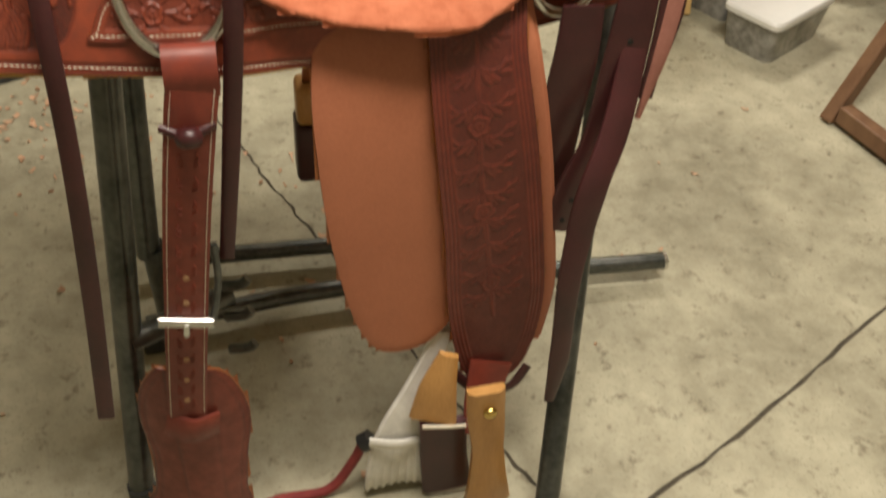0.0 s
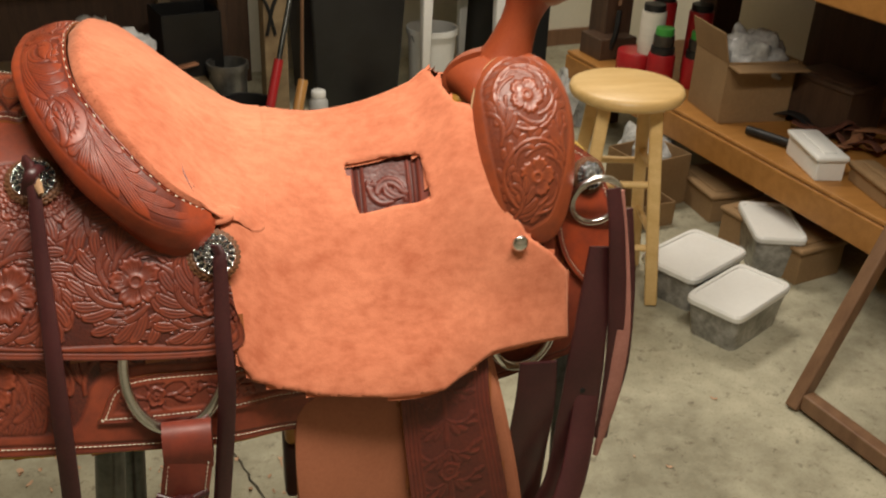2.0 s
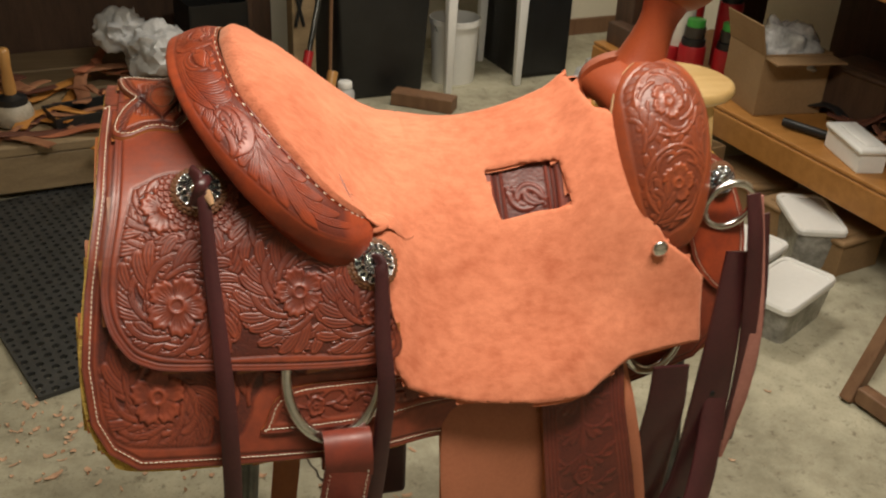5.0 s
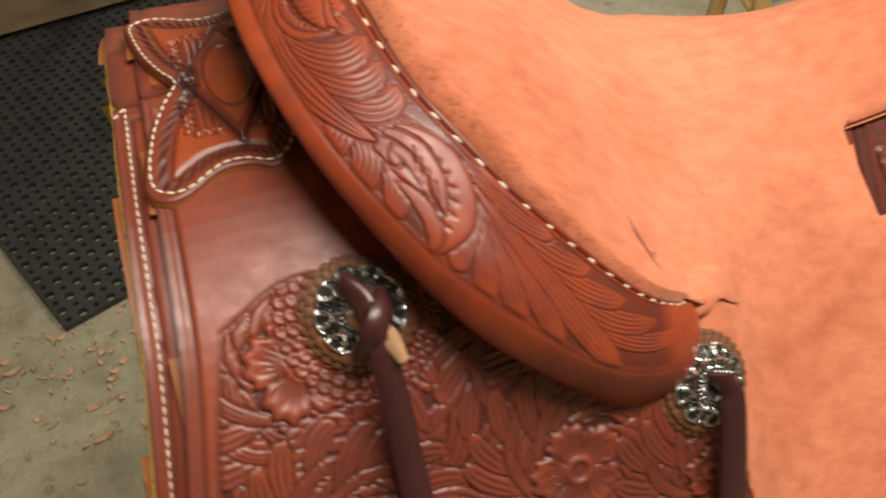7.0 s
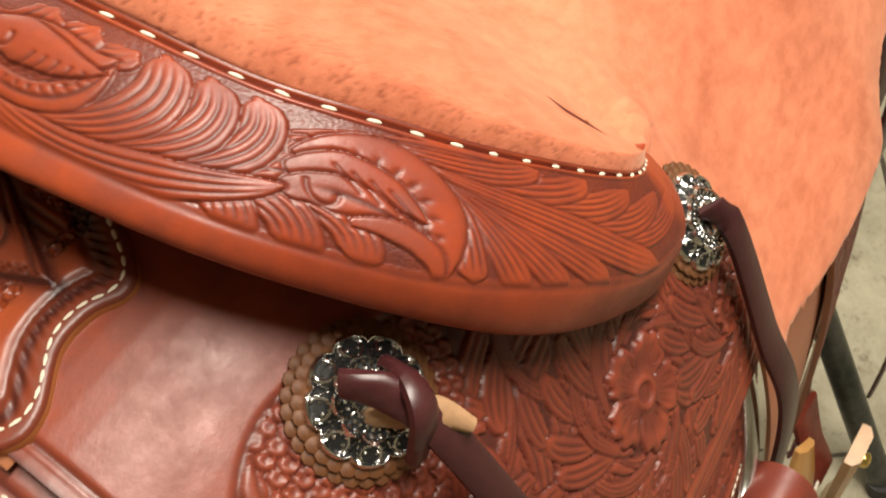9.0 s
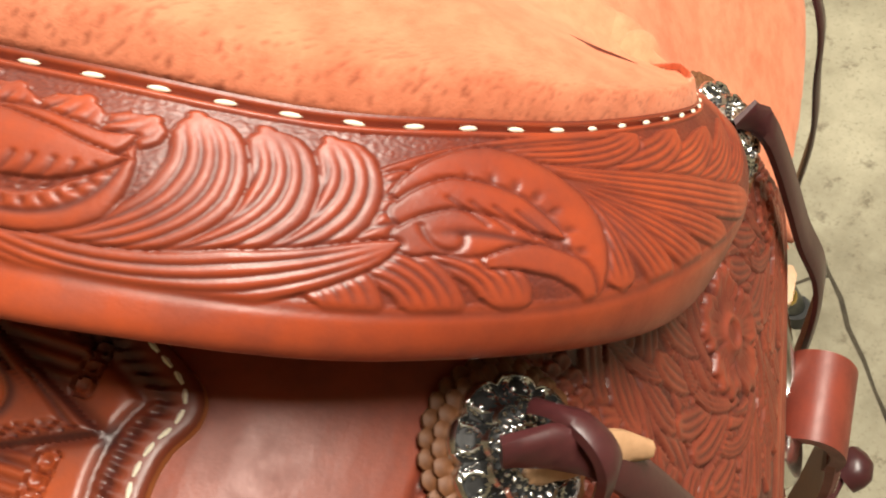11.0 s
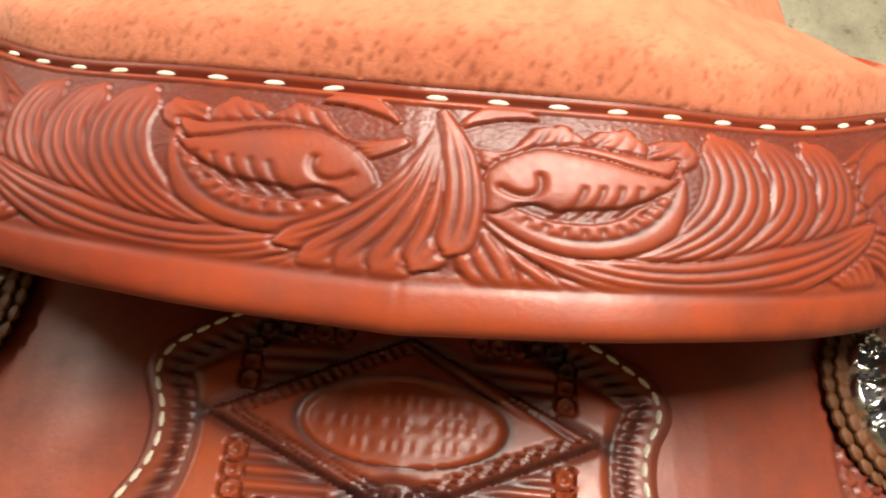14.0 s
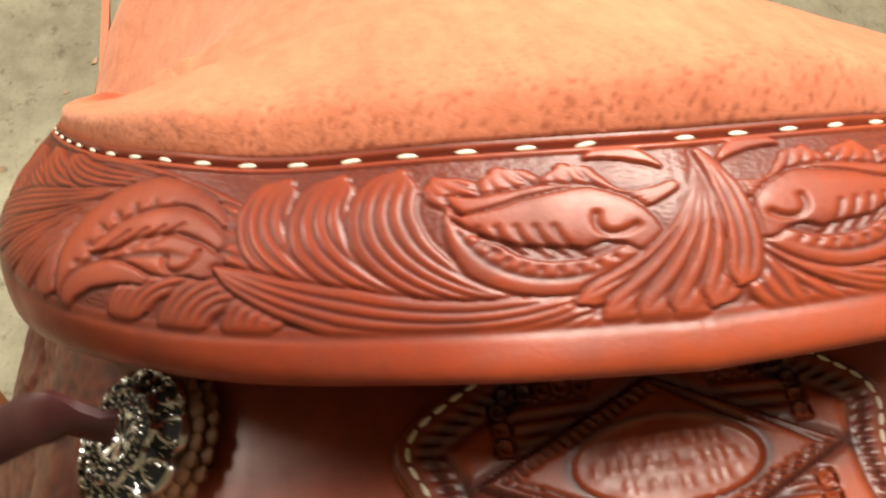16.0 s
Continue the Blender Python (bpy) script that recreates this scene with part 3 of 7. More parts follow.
        for x, y, r, turn, way in flowers:
            # the scroll that carries the flower, with lobes peeling off its outer side
            for reach, start in ((2.45, 0.6), (2.0, 3.4)):
                g = turn + start + way * np.linspace(0, 4.3, 44)
                rad = r * np.linspace(reach, 1.25, 44)
                line = np.stack([x + rad * np.cos(g), y + rad * np.sin(g)], 1)
                for k in range(2, 36, 6):
                    d = line[k + 1] - line[k]
                    a = math.atan2(d[1], d[0]) - way * 0.5
                    e = line[k] + 0.75 * r * np.array([math.cos(a), math.sin(a)])
                    f = e + 0.5 * r * np.array([math.cos(a + way * 1.1), math.sin(a + way * 1.1)])
                    self.lobe(bezier(line[k], line[k] + 0.4 * (e - line[k]), e, f), [0.05 * r, 0.14 * r, 0.2 * r, 0.13 * r], 2)
                self.lobe(line, [0.07 * r, 0.13 * r, 0.14 * r, 0.10 * r], 1, 1.25)
            for k in range(7):
                g = turn + 2 * math.pi * k / 7
                self.spray(x + 0.95 * r * math.cos(g), y + 0.95 * r * math.sin(g), g + 1.2, size * 0.9, 1, 4)
            self.flower(x, y, r, turn)

    def masked(self, k):
        """The carving where k is 1, plain leather where it is 0."""
        return self.h * k, self.dye * k

# ---- the saddle ----
saddle = thing("western_saddle", "new russet tooled leather western saddle on a pipe stand", "saddle")

BARREL = [(0.0, 1.247), (0.058, 1.240), (0.10, 1.229), (0.15, 1.2), (0.193, 1.155), (0.214, 1.12), (0.25, 1.06), (0.292, 0.95), (0.31, 0.88), (0.318, 0.80)]


def barrel_station(x, sink=0.0):
    k = 1 - 0.58 * (x + 0.1)
    return x, [(max(0.0, d * k - sink * min(1, d / 0.1)), z) for d, z in BARREL]


SEAT = [
    (0.00, [(0.0, 1.245), (0.06, 1.235), (0.12, 1.198), (0.165, 1.150), (0.205, 1.11), (0.232, 1.07), (0.262, 1.02), (0.298, 0.95)]),
    (0.05, [(0.0, 1.229), (0.06, 1.221), (0.12, 1.190), (0.165, 1.145), (0.203, 1.09), (0.236, 1.04), (0.274, 0.98), (0.305, 0.91)]),
    (0.10, [(0.0, 1.219), (0.05, 1.206), (0.10, 1.166), (0.15, 1.108), (0.190, 1.05), (0.232, 0.99), (0.266, 0.94), (0.290, 0.89)]),
    (0.20, [(0.0, 1.224), (0.04, 1.198), (0.075, 1.158), (0.118, 1.11), (0.164, 1.05), (0.210, 0.99), (0.252, 0.94), (0.284, 0.88)]),
    (0.30, [(0.0, 1.256), (0.035, 1.225), (0.075, 1.178), (0.117, 1.128), (0.152, 1.07), (0.194, 1.00), (0.238, 0.94), (0.272, 0.87)]),
    (0.36, [(0.0, 1.300), (0.05, 1.255), (0.105, 1.185), (0.135, 1.13), (0.158, 1.07), (0.182, 1.01), (0.214, 0.95), (0.244, 0.88)]),
    (0.45, [(0.05, 1.26), (0.10, 1.20), (0.135, 1.145), (0.16, 1.09), (0.172, 1.05), (0.184, 1.00), (0.200, 0.95), (0.216, 0.89)]),
    (0.54, [(0.05, 1.23), (0.10, 1.175), (0.13, 1.13), (0.15, 1.08), (0.162, 1.04), (0.172, 0.99), (0.182, 0.94), (0.19, 0.89)]),
]

# the cantle: stitched edge, foot of the carving and rolled outer edge, from the middle of the back to the tip on one flank (x, out, z)
HALF = 0.36  # from the middle of the cantle to its tip, along the stitching
STITCH = smooth_line([(-0.137, 0.0, 1.335), (-0.132, 0.06, 1.326), (-0.121, 0.107, 1.308), (-0.103, 0.141, 1.289), (-0.073, 0.172, 1.256), (-0.026, 0.198, 1.208), (0.008, 0.192, 1.176), (0.029, 0.175, 1.158)], 200)
FOOT = smooth_line([(-0.188, 0.0, 1.322), (-0.184, 0.06, 1.316), (-0.174, 0.11, 1.302), (-0.158, 0.148, 1.282), (-0.132, 0.185, 1.255), (-0.095, 0.211, 1.222), (-0.05, 0.225, 1.181), (-0.008, 0.222, 1.158), (0.020, 0.203, 1.149), (0.031, 0.178, 1.156)], 200)
ROLL = smooth_line([(-0.201, 0.0, 1.313), (-0.195, 0.07, 1.306), (-0.172, 0.14, 1.274), (-0.120, 0.203, 1.213), (-0.054, 0.222, 1.156), (-0.004, 0.219, 1.133), (0.024, 0.203, 1.132), (0.033, 0.178, 1.155)], 200)
for line in (STITCH, FOOT, ROLL):
    line[:2, [0, 2]] = line[1:2, [0, 2]]


def along(line, a):
    k = np.clip(np.abs(a), 0, 1) * 199
    i = np.clip(k.astype(int), 0, 198)
    f = (k - i)[:, None]
    return line[i] * (1 - f) + line[i + 1] * f


def lean(p, a):
    """Sets the flank by the sign of a; the far flank rides a little higher."""
    out = p[:, 1].copy()
    p[:, 1] = Y0 - out * np.where(a >= 0, 1, -1)
    p[:, 2] += np.where(a < 0, 0.1 * out, 0)
    return p


WIDE = 0.1


def band_place(u, v, h):
    """The cantle's rolled band: u along it from the middle (towards the near tip positive), v from its underside (0) to the stitching (0.1)."""
    a, b, h = np.asarray(u, float) / HALF, np.asarray(v, float) / WIDE, np.asarray(h, float)

    def raw(a, b):
        s, c, r = along(STITCH, a), along(FOOT, a), along(ROLL, a)
        under = r + (s - r) * 0.30 * (1 - np.abs(a) ** 6)[:, None]
        under[:, 2] = r[:, 2] - 0.020 * (1 - np.abs(a) ** 6)
        mid = (s + c) / 2
        mid[:, 2] += 0.004 * (1 - np.abs(a) ** 6)
        knots, t = np.array([0, 0.14, 0.32, 0.66, 1.0]), np.clip(b, -0.2, 1.1)
        pts = np.stack([under, r, c, mid, s])
        k = np.clip(np.searchsorted(knots, t) - 1, 0, 3)
        f = ((t - knots[k]) / (knots[k + 1] - knots[k]))[:, None]
        j = np.arange(len(t))
        p0, p1, p2, p3 = pts[np.clip(k - 1, 0, 4), j], pts[k, j], pts[k + 1, j], pts[np.clip(k + 2, 0, 4), j]
        w = (knots[k + 1] - knots[k])[:, None]
        m1 = (p2 - p0) / (knots[k + 1] - knots[np.clip(k - 1, 0, 4)])[:, None] * w
        m2 = (p3 - p1) / (knots[np.clip(k + 2, 0, 4)] - knots[k])[:, None] * w
        p = (2 * f ** 3 - 3 * f ** 2 + 1) * p1 + (f ** 3 - 2 * f ** 2 + f) * m1 + (3 * f ** 2 - 2 * f ** 3) * p2 + (f ** 3 - f ** 2) * m2
        return lean(p, a)

    p = raw(a, b)
    da = raw(np.clip(a + 0.006, -1, 1), b) - raw(np.clip(a - 0.006, -1, 1), b)
    db = raw(a, b + 0.02) - raw(a, b - 0.02)
    n = np.cross(da, db)
    n /= np.linalg.norm(n, axis=1)[:, None] + 1e-12
    return p + n * h[:, None]


def cantle_relief(u, v, ed):
    """Mirrored acanthus scrolls that start from a drooping fan in the middle."""
    u = u - 0.013
    c = Carving(u, v, 0.00095, 0.60)
    lo, hi = 0.032, 0.0925
    q = lambda x, y: (x, lo + y * (hi - lo))  # noqa: E731

    def both(points, widths, cuts, rise=1.0, notch=0):
        """A lobe on the near half, and its mirror image a little further out on the far half, past the fan."""
        for s in (1, -1):
            line = bezier(*[q(x if s > 0 else -x - 0.017, y) for x, y in points])
            c.lobe(line, widths, cuts, rise, notch * s)

    def knife(points, width=0.0010, depth=0.8):
        for s in (1, -1):
            c.groove(bezier(*[q(x if s > 0 else -x - 0.017, y) for x, y in points]), width, depth, 0.5)

    # leaf along the stitching and the fan of lobes that fills the tip
    both([(0.095, 0.52), (0.125, 0.92), (0.165, 0.98), (0.215, 0.90)], [0.002, 0.005, 0.006, 0.005], 3)
    for end, one, two, w, n in (((0.306, 0.52), (0.205, 0.58), (0.268, 0.06), 0.0085, 4), ((0.286, 0.70), (0.195, 0.68), (0.250, 0.24), 0.0095, 4), ((0.262, 0.84), (0.182, 0.76), (0.230, 0.42), 0.0095, 4), ((0.236, 0.93), (0.170, 0.84), (0.210, 0.60), 0.0085, 3), ((0.210, 0.96), (0.158, 0.90), (0.188, 0.76), 0.0065, 3)):
        both([(0.135, 0.84), one, two, end], [0.0015, 0.005, w, 0.85 * w], n)
    both([(0.140, 0.84), (0.185, 0.66), (0.225, 0.42), (0.262, 0.02)], [0.002, 0.006, 0.010, 0.009], 4, 1.1)
    for ex, ey, w in ((0.228, -0.02, 0.008), (0.205, -0.06, 0.0075), (0.187, -0.06, 0.007), (0.170, 0.0, 0.006)):
        both([(0.155, 0.78), (0.172, 0.58), (ex * 0.5 + 0.088, 0.40), (ex, ey)], [0.0015, 0.0035, w * 0.8, w], 3)
    # three lobes that hang from the long stem
    both([(0.080, 0.22), (0.110, 0.46), (0.140, 0.34), (0.1345, -0.02)], [0.002, 0.005, 0.008, 0.0075], 4)
    both([(0.066, 0.12), (0.094, 0.40), (0.122, 0.28), (0.1155, -0.07)], [0.002, 0.005, 0.0085, 0.008], 4)
    both([(0.050, 0.06), (0.078, 0.32), (0.103, 0.24), (0.0965, -0.06)], [0.002, 0.005, 0.0085, 0.008], 4)
    # strands from the stem up to the second bud
    both([(0.070, 0.20), (0.095, 0.34), (0.105, 0.62), (0.124, 0.74)], [0.002, 0.005, 0.006, 0.003], 2)
    both([(0.074, 0.20), (0.096, 0.40), (0.116, 0.52), (0.130, 0.56)], [0.002, 0.005, 0.006, 0.003], 2)
    # second bud: beaded outer petal, closed heart, hooked sepal
    both([(0.116, 0.62), (0.140, 1.02), (0.180, 0.66), (0.1570, -0.08)], [0.002, 0.0095, 0.0085, 0.001], 0, 1.1, -11)
    both([(0.116, 0.50), (0.130, 0.66), (0.146, 0.58), (0.157, 0.34)], [0.004, 0.0085, 0.0065, 0.001], 0, 1.3)
    both([(0.116, 0.36), (0.126, 0.44), (0.140, 0.40), (0.152, 0.28)], [0.005, 0.008, 0.006, 0.002], 1, 1.2)
    both([(0.134, 0.24), (0.152, 0.30), (0.162, 0.12), (0.1565, -0.06)], [0.002, 0.005, 0.005, 0.001], 0, 1.1)
    knife([(0.119, 0.44), (0.119, 0.28), (0.128, 0.26), (0.129, 0.38)])
    for k in range(4):
        knife([(0.128 + 0.006 * k, 0.60 - 0.03 * k), (0.131 + 0.006 * k, 0.54 - 0.03 * k), (0.134 + 0.006 * k, 0.50 - 0.04 * k), (0.136 + 0.006 * k, 0.44 - 0.04 * k)], 0.0009, 0.6)
    # three tall lobes swept up from the stem
    both([(0.055, 0.10), (0.088, 0.20), (0.113, 0.58), (0.1015, 0.92)], [0.002, 0.006, 0.0085, 0.008], 4)
    both([(0.040, 0.08), (0.074, 0.18), (0.096, 0.54), (0.0855, 0.92)], [0.002, 0.006, 0.009, 0.0085], 4)
    both([(0.025, 0.08), (0.058, 0.14), (0.080, 0.52), (0.0690, 0.93)], [0.002, 0.006, 0.009, 0.0085], 4)
    # lower sepals and the long stem over them
    for ex, ey in ((0.036, -0.10), (0.022, -0.12), (0.010, -0.06)):
        both([(0.000, 0.42), (0.002, 0.16), (ex * 0.6, 0.0), (ex, ey)], [0.002, 0.004, 0.006, 0.004], 2)
    both([(0.004, 0.40), (0.028, -0.16), (0.070, -0.02), (0.112, 0.34)], [0.003, 0.006, 0.008, 0.003], 3, 1.1)
    # scalloped leaf under the stitching
    for ex, ey, w in ((0.059, 0.86, 0.0065), (0.043, 0.90, 0.0075), (0.026, 0.90, 0.0075)):
        both([(-0.002, 0.74), (0.010, 0.58), (ex - 0.004, 0.66), (ex, ey)], [0.002, 0.004, w, w], 3)
    both([(0.000, 0.88), (0.006, 1.00), (0.014, 1.02), (0.020, 0.96)], [0.001, 0.003, 0.003, 0.001], 0)
    # first bud: beaded petal, upper sepal, tulip body with a curl at its throat
    both([(0.005, 0.44), (0.018, 0.12), (0.048, 0.14), (0.0550, 0.68)], [0.003, 0.0055, 0.0060, 0.001], 1, 1.0, 14)
    both([(0.020, 0.72), (0.034, 0.72), (0.044, 0.56), (0.0550, 0.74)], [0.003, 0.0065, 0.006, 0.001], 0, 1.3)
    both([(0.007, 0.44), (0.018, 0.70), (0.032, 0.48), (0.0530, 0.60)], [0.005, 0.0115, 0.0085, 0.001], 0, 1.5)
    knife([(0.009, 0.50), (0.014, 0.42), (0.020, 0.46), (0.0185, 0.58)], 0.0012, 1.0)
    for k in range(5):
        knife([(0.021 + 0.0052 * k, 0.34 + 0.012 * k), (0.024 + 0.005 * k, 0.37 + 0.012 * k), (0.027 + 0.005 * k, 0.42 + 0.012 * k), (0.029 + 0.0046 * k, 0.52 + 0.004 * k)], 0.0009, 0.6)
    # the fan: strands that droop towards the far half from one point under the stitching
    for ex, ey, w in ((-0.040, 0.10, 0.004), (-0.034, 0.01, 0.005), (-0.026, -0.02, 0.0055), (-0.018, -0.01, 0.0055), (-0.010, 0.04, 0.005), (-0.003, 0.13, 0.0045)):
        c.lobe(bezier(q(-0.005, 0.96), q(0.001 + ex * 0.15, 0.72), q(0.004 + ex * 0.35, 0.34), q(ex, ey)), [0.0015, 0.004, w, w], 2, 1.2)
    b = v / WIDE
    tip = np.clip((0.305 - np.abs(u)) / 0.012, 0, 1)
    edge_lo = 0.0300
    k = np.clip((v - edge_lo) / 0.0035, 0, 1) * np.clip((0.0935 - v) / 0.001, 0, 1) * tip
    h, dye = c.masked(k)
    # beaten border, stitch groove and the fold beside it
    g = np.exp(-((v - edge_lo) / 0.0016) ** 2) * tip
    s = np.exp(-((b - 0.965) / 0.012) ** 2)
    h = h - 0.0005 * g - 0.0020 * s
    dye = np.maximum(np.maximum(dye, 0.45 * g), 0.55 * s)
    return h, np.maximum(dye, 0.6 * np.clip((b - 0.985) / 0.01, 0, 1))


def dense(points, per=8):
    p = np.array(points, float)
    out = []
    for a, b in zip(p, np.roll(p, -1, axis=0)):
        out += [a + (b - a) * t for t in np.linspace(0, 1, per, endpoint=False)]
    return np.array(out)


def curvy(points, n=160):
    """A closed smooth outline through its corners."""
    p = np.array(points, float)
    return smooth_line(np.vstack([p, p[:1]]), n)[:-1]


# skirts, fleece, rear jockeys on both flanks: corners of (x, z)
SKIRT_OUT = [(-0.280, 1.26), (-0.286, 1.20), (-0.303, 1.12), (-0.312, 1.05), (-0.308, 0.99), (-0.292, 0.955), (-0.262, 0.930), (-0.10, 0.900), (0.115, 0.862), (0.3, 0.852), (0.42, 0.86), (0.53, 0.87), (0.585, 0.92), (0.604, 1.01), (0.592, 1.09), (0.565, 1.155), (0.52, 1.185), (0.47, 1.12), (0.40, 1.0), (0.1, 1.0), (0.04, 1.1), (-0.02, 1.26)]
REAR_OUT = [(-0.262, 1.26), (-0.268, 1.2), (-0.284, 1.135), (-0.284, 1.098), (-0.272, 1.070), (-0.248, 1.047), (-0.189, 1.031), (0.035, 1.002), (0.045, 1.06), (0.028, 1.12), (0.0, 1.19), (-0.05, 1.26)]
def dish_foot(a):
    """Where the seat's dished back meets its floor: (x, out) for a from the middle (0) to the tip (1)."""
    return 0.10 - 0.052 * a ** 3, 0.166 * np.interp(a, [0, 0.17, 0.3, 0.4, 0.52, 0.78, 1], [0, 0.32, 0.58, 0.74, 0.9, 0.985, 1.0])


SEAT_NEAR = Loft(SEAT, -1)


def seat_height(x, out):
    rows = SEAT_NEAR.section(np.asarray(x, float))
    return np.array([np.interp(o, r[:, 0], r[:, 1]) for o, r in zip(out, rows)])


foot_a = np.linspace(0, 1, 14)
foot_x, foot_out = dish_foot(foot_a)
FLAP = [(x - 0.003, z + (0.02 if k == 0 else 0) - 0.010 * (k / 13) ** 3) for k, (x, z) in reversed(list(enumerate(zip((foot_x - 0.012 * foot_a ** 4).tolist(), seat_height(foot_x - 0.012 * foot_a ** 4, foot_out - 0.014 * foot_a ** 2).tolist()))))]
FLAP = FLAP[1:] + [(0.2, 1.24), (0.30, 1.266), (0.328, 1.276), (0.342, 1.264), (0.356, 1.247), (0.378, 1.242), (0.400, 1.222), (0.410, 1.18), (0.420, 1.13), (0.445, 1.085), (0.48, 1.06), (0.505, 1.03), (0.507, 0.98), (0.510, 0.932), (0.446, 0.937), (0.394, 0.935), (0.354, 0.918), (0.316, 0.906), (0.242, 0.912), (0.147, 0.928), (0.094, 0.946), (0.065, 0.967), (0.049, 0.995), (0.043, 1.03), (0.038, 1.09), (0.034, 1.14)]
WINDOW = [(0.204, 1.165), (0.306, 1.180), (0.316, 1.131), (0.219, 1.112)]


def skirt_relief(loft, field, flowers, seed, size, border=0.012, scales=None, count=70):
    def relief(a, b, ed):
        rng = np.random.default_rng(seed)
        c = Carving(a, b, 0.0015, 0.74)
        fl = [(x, float(loft.down(x, z)[0]), r, t, s) for x, z, r, t, s in flowers]
        poly = loft.outline(curvy(field))
        c.foliage(poly, fl, rng, size, count)
        if scales is not None:
            sx, sz = scales
            sy = float(loft.down(sx, sz)[0])
            for q in range(2, -1, -1):
                rad = 0.030 + 0.0062 * q
                for k in range(26 + 5 * q):
                    g = 2 * math.pi * (k + 0.5 * (q % 2)) / (26 + 5 * q)
                    c.ball(sx + rad * math.cos(g), sy + rad * math.sin(g), 0.0040, 0.7, True)
        _, _, d = nearest_on(a, b, poly)
        k = np.where(inside(a, b, poly), np.clip(d / 0.0015, 0, 1), 0)
        h, dye = c.masked(k)
        g = np.exp(-((ed - border) / 0.0016) ** 2) + np.exp(-((ed - 0.004) / 0.0014) ** 2) * 0.5
        fade = np.clip(1 - ed / 0.004, 0, 1) * 0.7
        m = np.exp(-(d / 0.0016) ** 2)
        return h - 0.0015 * g - 0.001 * m, np.maximum(np.maximum(dye, np.maximum(0.6 * g, fade)), 0.55 * m)
    return relief


def plain_edge(a, b, ed):
    return -0.001 * np.exp(-((ed - 0.006) / 0.0016) ** 2), np.clip(1 - ed / 0.005, 0, 1) * 0.6


SKIRT_FIELD = [(-0.285, 1.12), (-0.296, 1.05), (-0.292, 0.99), (-0.28, 0.965), (-0.25, 0.952), (-0.16, 0.938), (-0.135, 0.96), (-0.125, 0.985), (-0.09, 1.0), (0.02, 0.985), (0.06, 0.985), (0.06, 1.03), (-0.2, 1.06), (-0.26, 1.09)]
SKIRT_PANEL = [(-0.118, 0.948), (-0.10, 0.978), (-0.06, 0.985), (0.04, 0.972), (0.12, 0.955), (0.2, 0.945), (0.2, 0.905), (0.06, 0.918), (-0.11, 0.938)]
REAR_FIELD = [(-0.245, 1.203), (-0.262, 1.16), (-0.270, 1.11), (-0.262, 1.078), (-0.24, 1.058), (-0.185, 1.043), (-0.08, 1.030), (0.02, 1.016), (0.055, 1.05), (0.02, 1.12), (-0.02, 1.17), (-0.10, 1.19), (-0.14, 1.203), (-0.2, 1.212)]
for side in (-1, 1):
    fine = side < 0
    body = Loft([barrel_station(x, s) for x, s in ((-0.34, 0.010), (-0.1, 0.012), (0.03, 0.018), (0.10, 0.034), (0.3, 0.052), (0.42, 0.05), (0.52, 0.058), (0.62, 0.056))], side)
    rear = Loft([barrel_station(x) for x in (-0.34, -0.2, -0.05, 0.1)], side)
    seat = Loft(SEAT, side)
    if fine:
        NEAR_BODY, NEAR_REAR, NEAR_SEAT = body, rear, seat
    else:
        FAR_REAR = rear
    skirt_out = SKIRT_OUT if fine else [(x, min(z, 1.06) if x > 0.45 else z) for x, z in SKIRT_OUT]
    part("fleece_lining", sheet(body.outline(curvy([(x * 1.004 - 0.0015, z - 0.003) for x, z in skirt_out], 200)), body.place, 0.005, 0.022, lift=-0.022), FLEECE, saddle, "yellow-tan woolly sheepskin lining")
    skirt_flowers = [(-0.235, 1.005, 0.030, 0.4, 1), (-0.05, 1.01, 0.02, 0.2, 1), (0.0, 0.948, 0.016, 0.9, -1), (0.11, 0.93, 0.015, 0.4, 1)]
    part("skirt", sheet(body.outline(dense(skirt_out)), body.place, 0.0015 if fine else 0.012, 0.006, skirt_relief(body, SKIRT_FIELD, skirt_flowers, 4, 0.078, 0.010) if fine else plain_edge), (SKIRT_LEATHER, EDGE), saddle)
    rear_flowers = [(-0.209, 1.186, 0.030, 0.3, 1), (-0.206, 1.098, 0.034, 0.8, 1), (-0.066, 1.094, 0.030, 0.1, -1), (0.022, 1.06, 0.018, 0.5, 1)]
    part("rear_jockey", sheet(rear.outline(curvy(REAR_OUT, 180)), rear.place, 0.0011 if fine else 0.004, 0.006, skirt_relief(rear, REAR_FIELD, rear_flowers, 11, 0.085, 0.008, (-0.172, 1.197), 60), lift=0.004), (SKIRT_LEATHER, EDGE), saddle)
    hole = seat.outline(rounded(dense(WINDOW, 2), 3, 0.1)) if fine else None
    part("seat_jockey", sheet(seat.outline(dense(FLAP)), seat.place, 0.0032 if fine else 0.008, 0.006, lift=-0.006, edge_round=0.004, hole=hole), (ROUGHOUT, ROUGHOUT), saddle, "rough-out orange-tan seat leather")


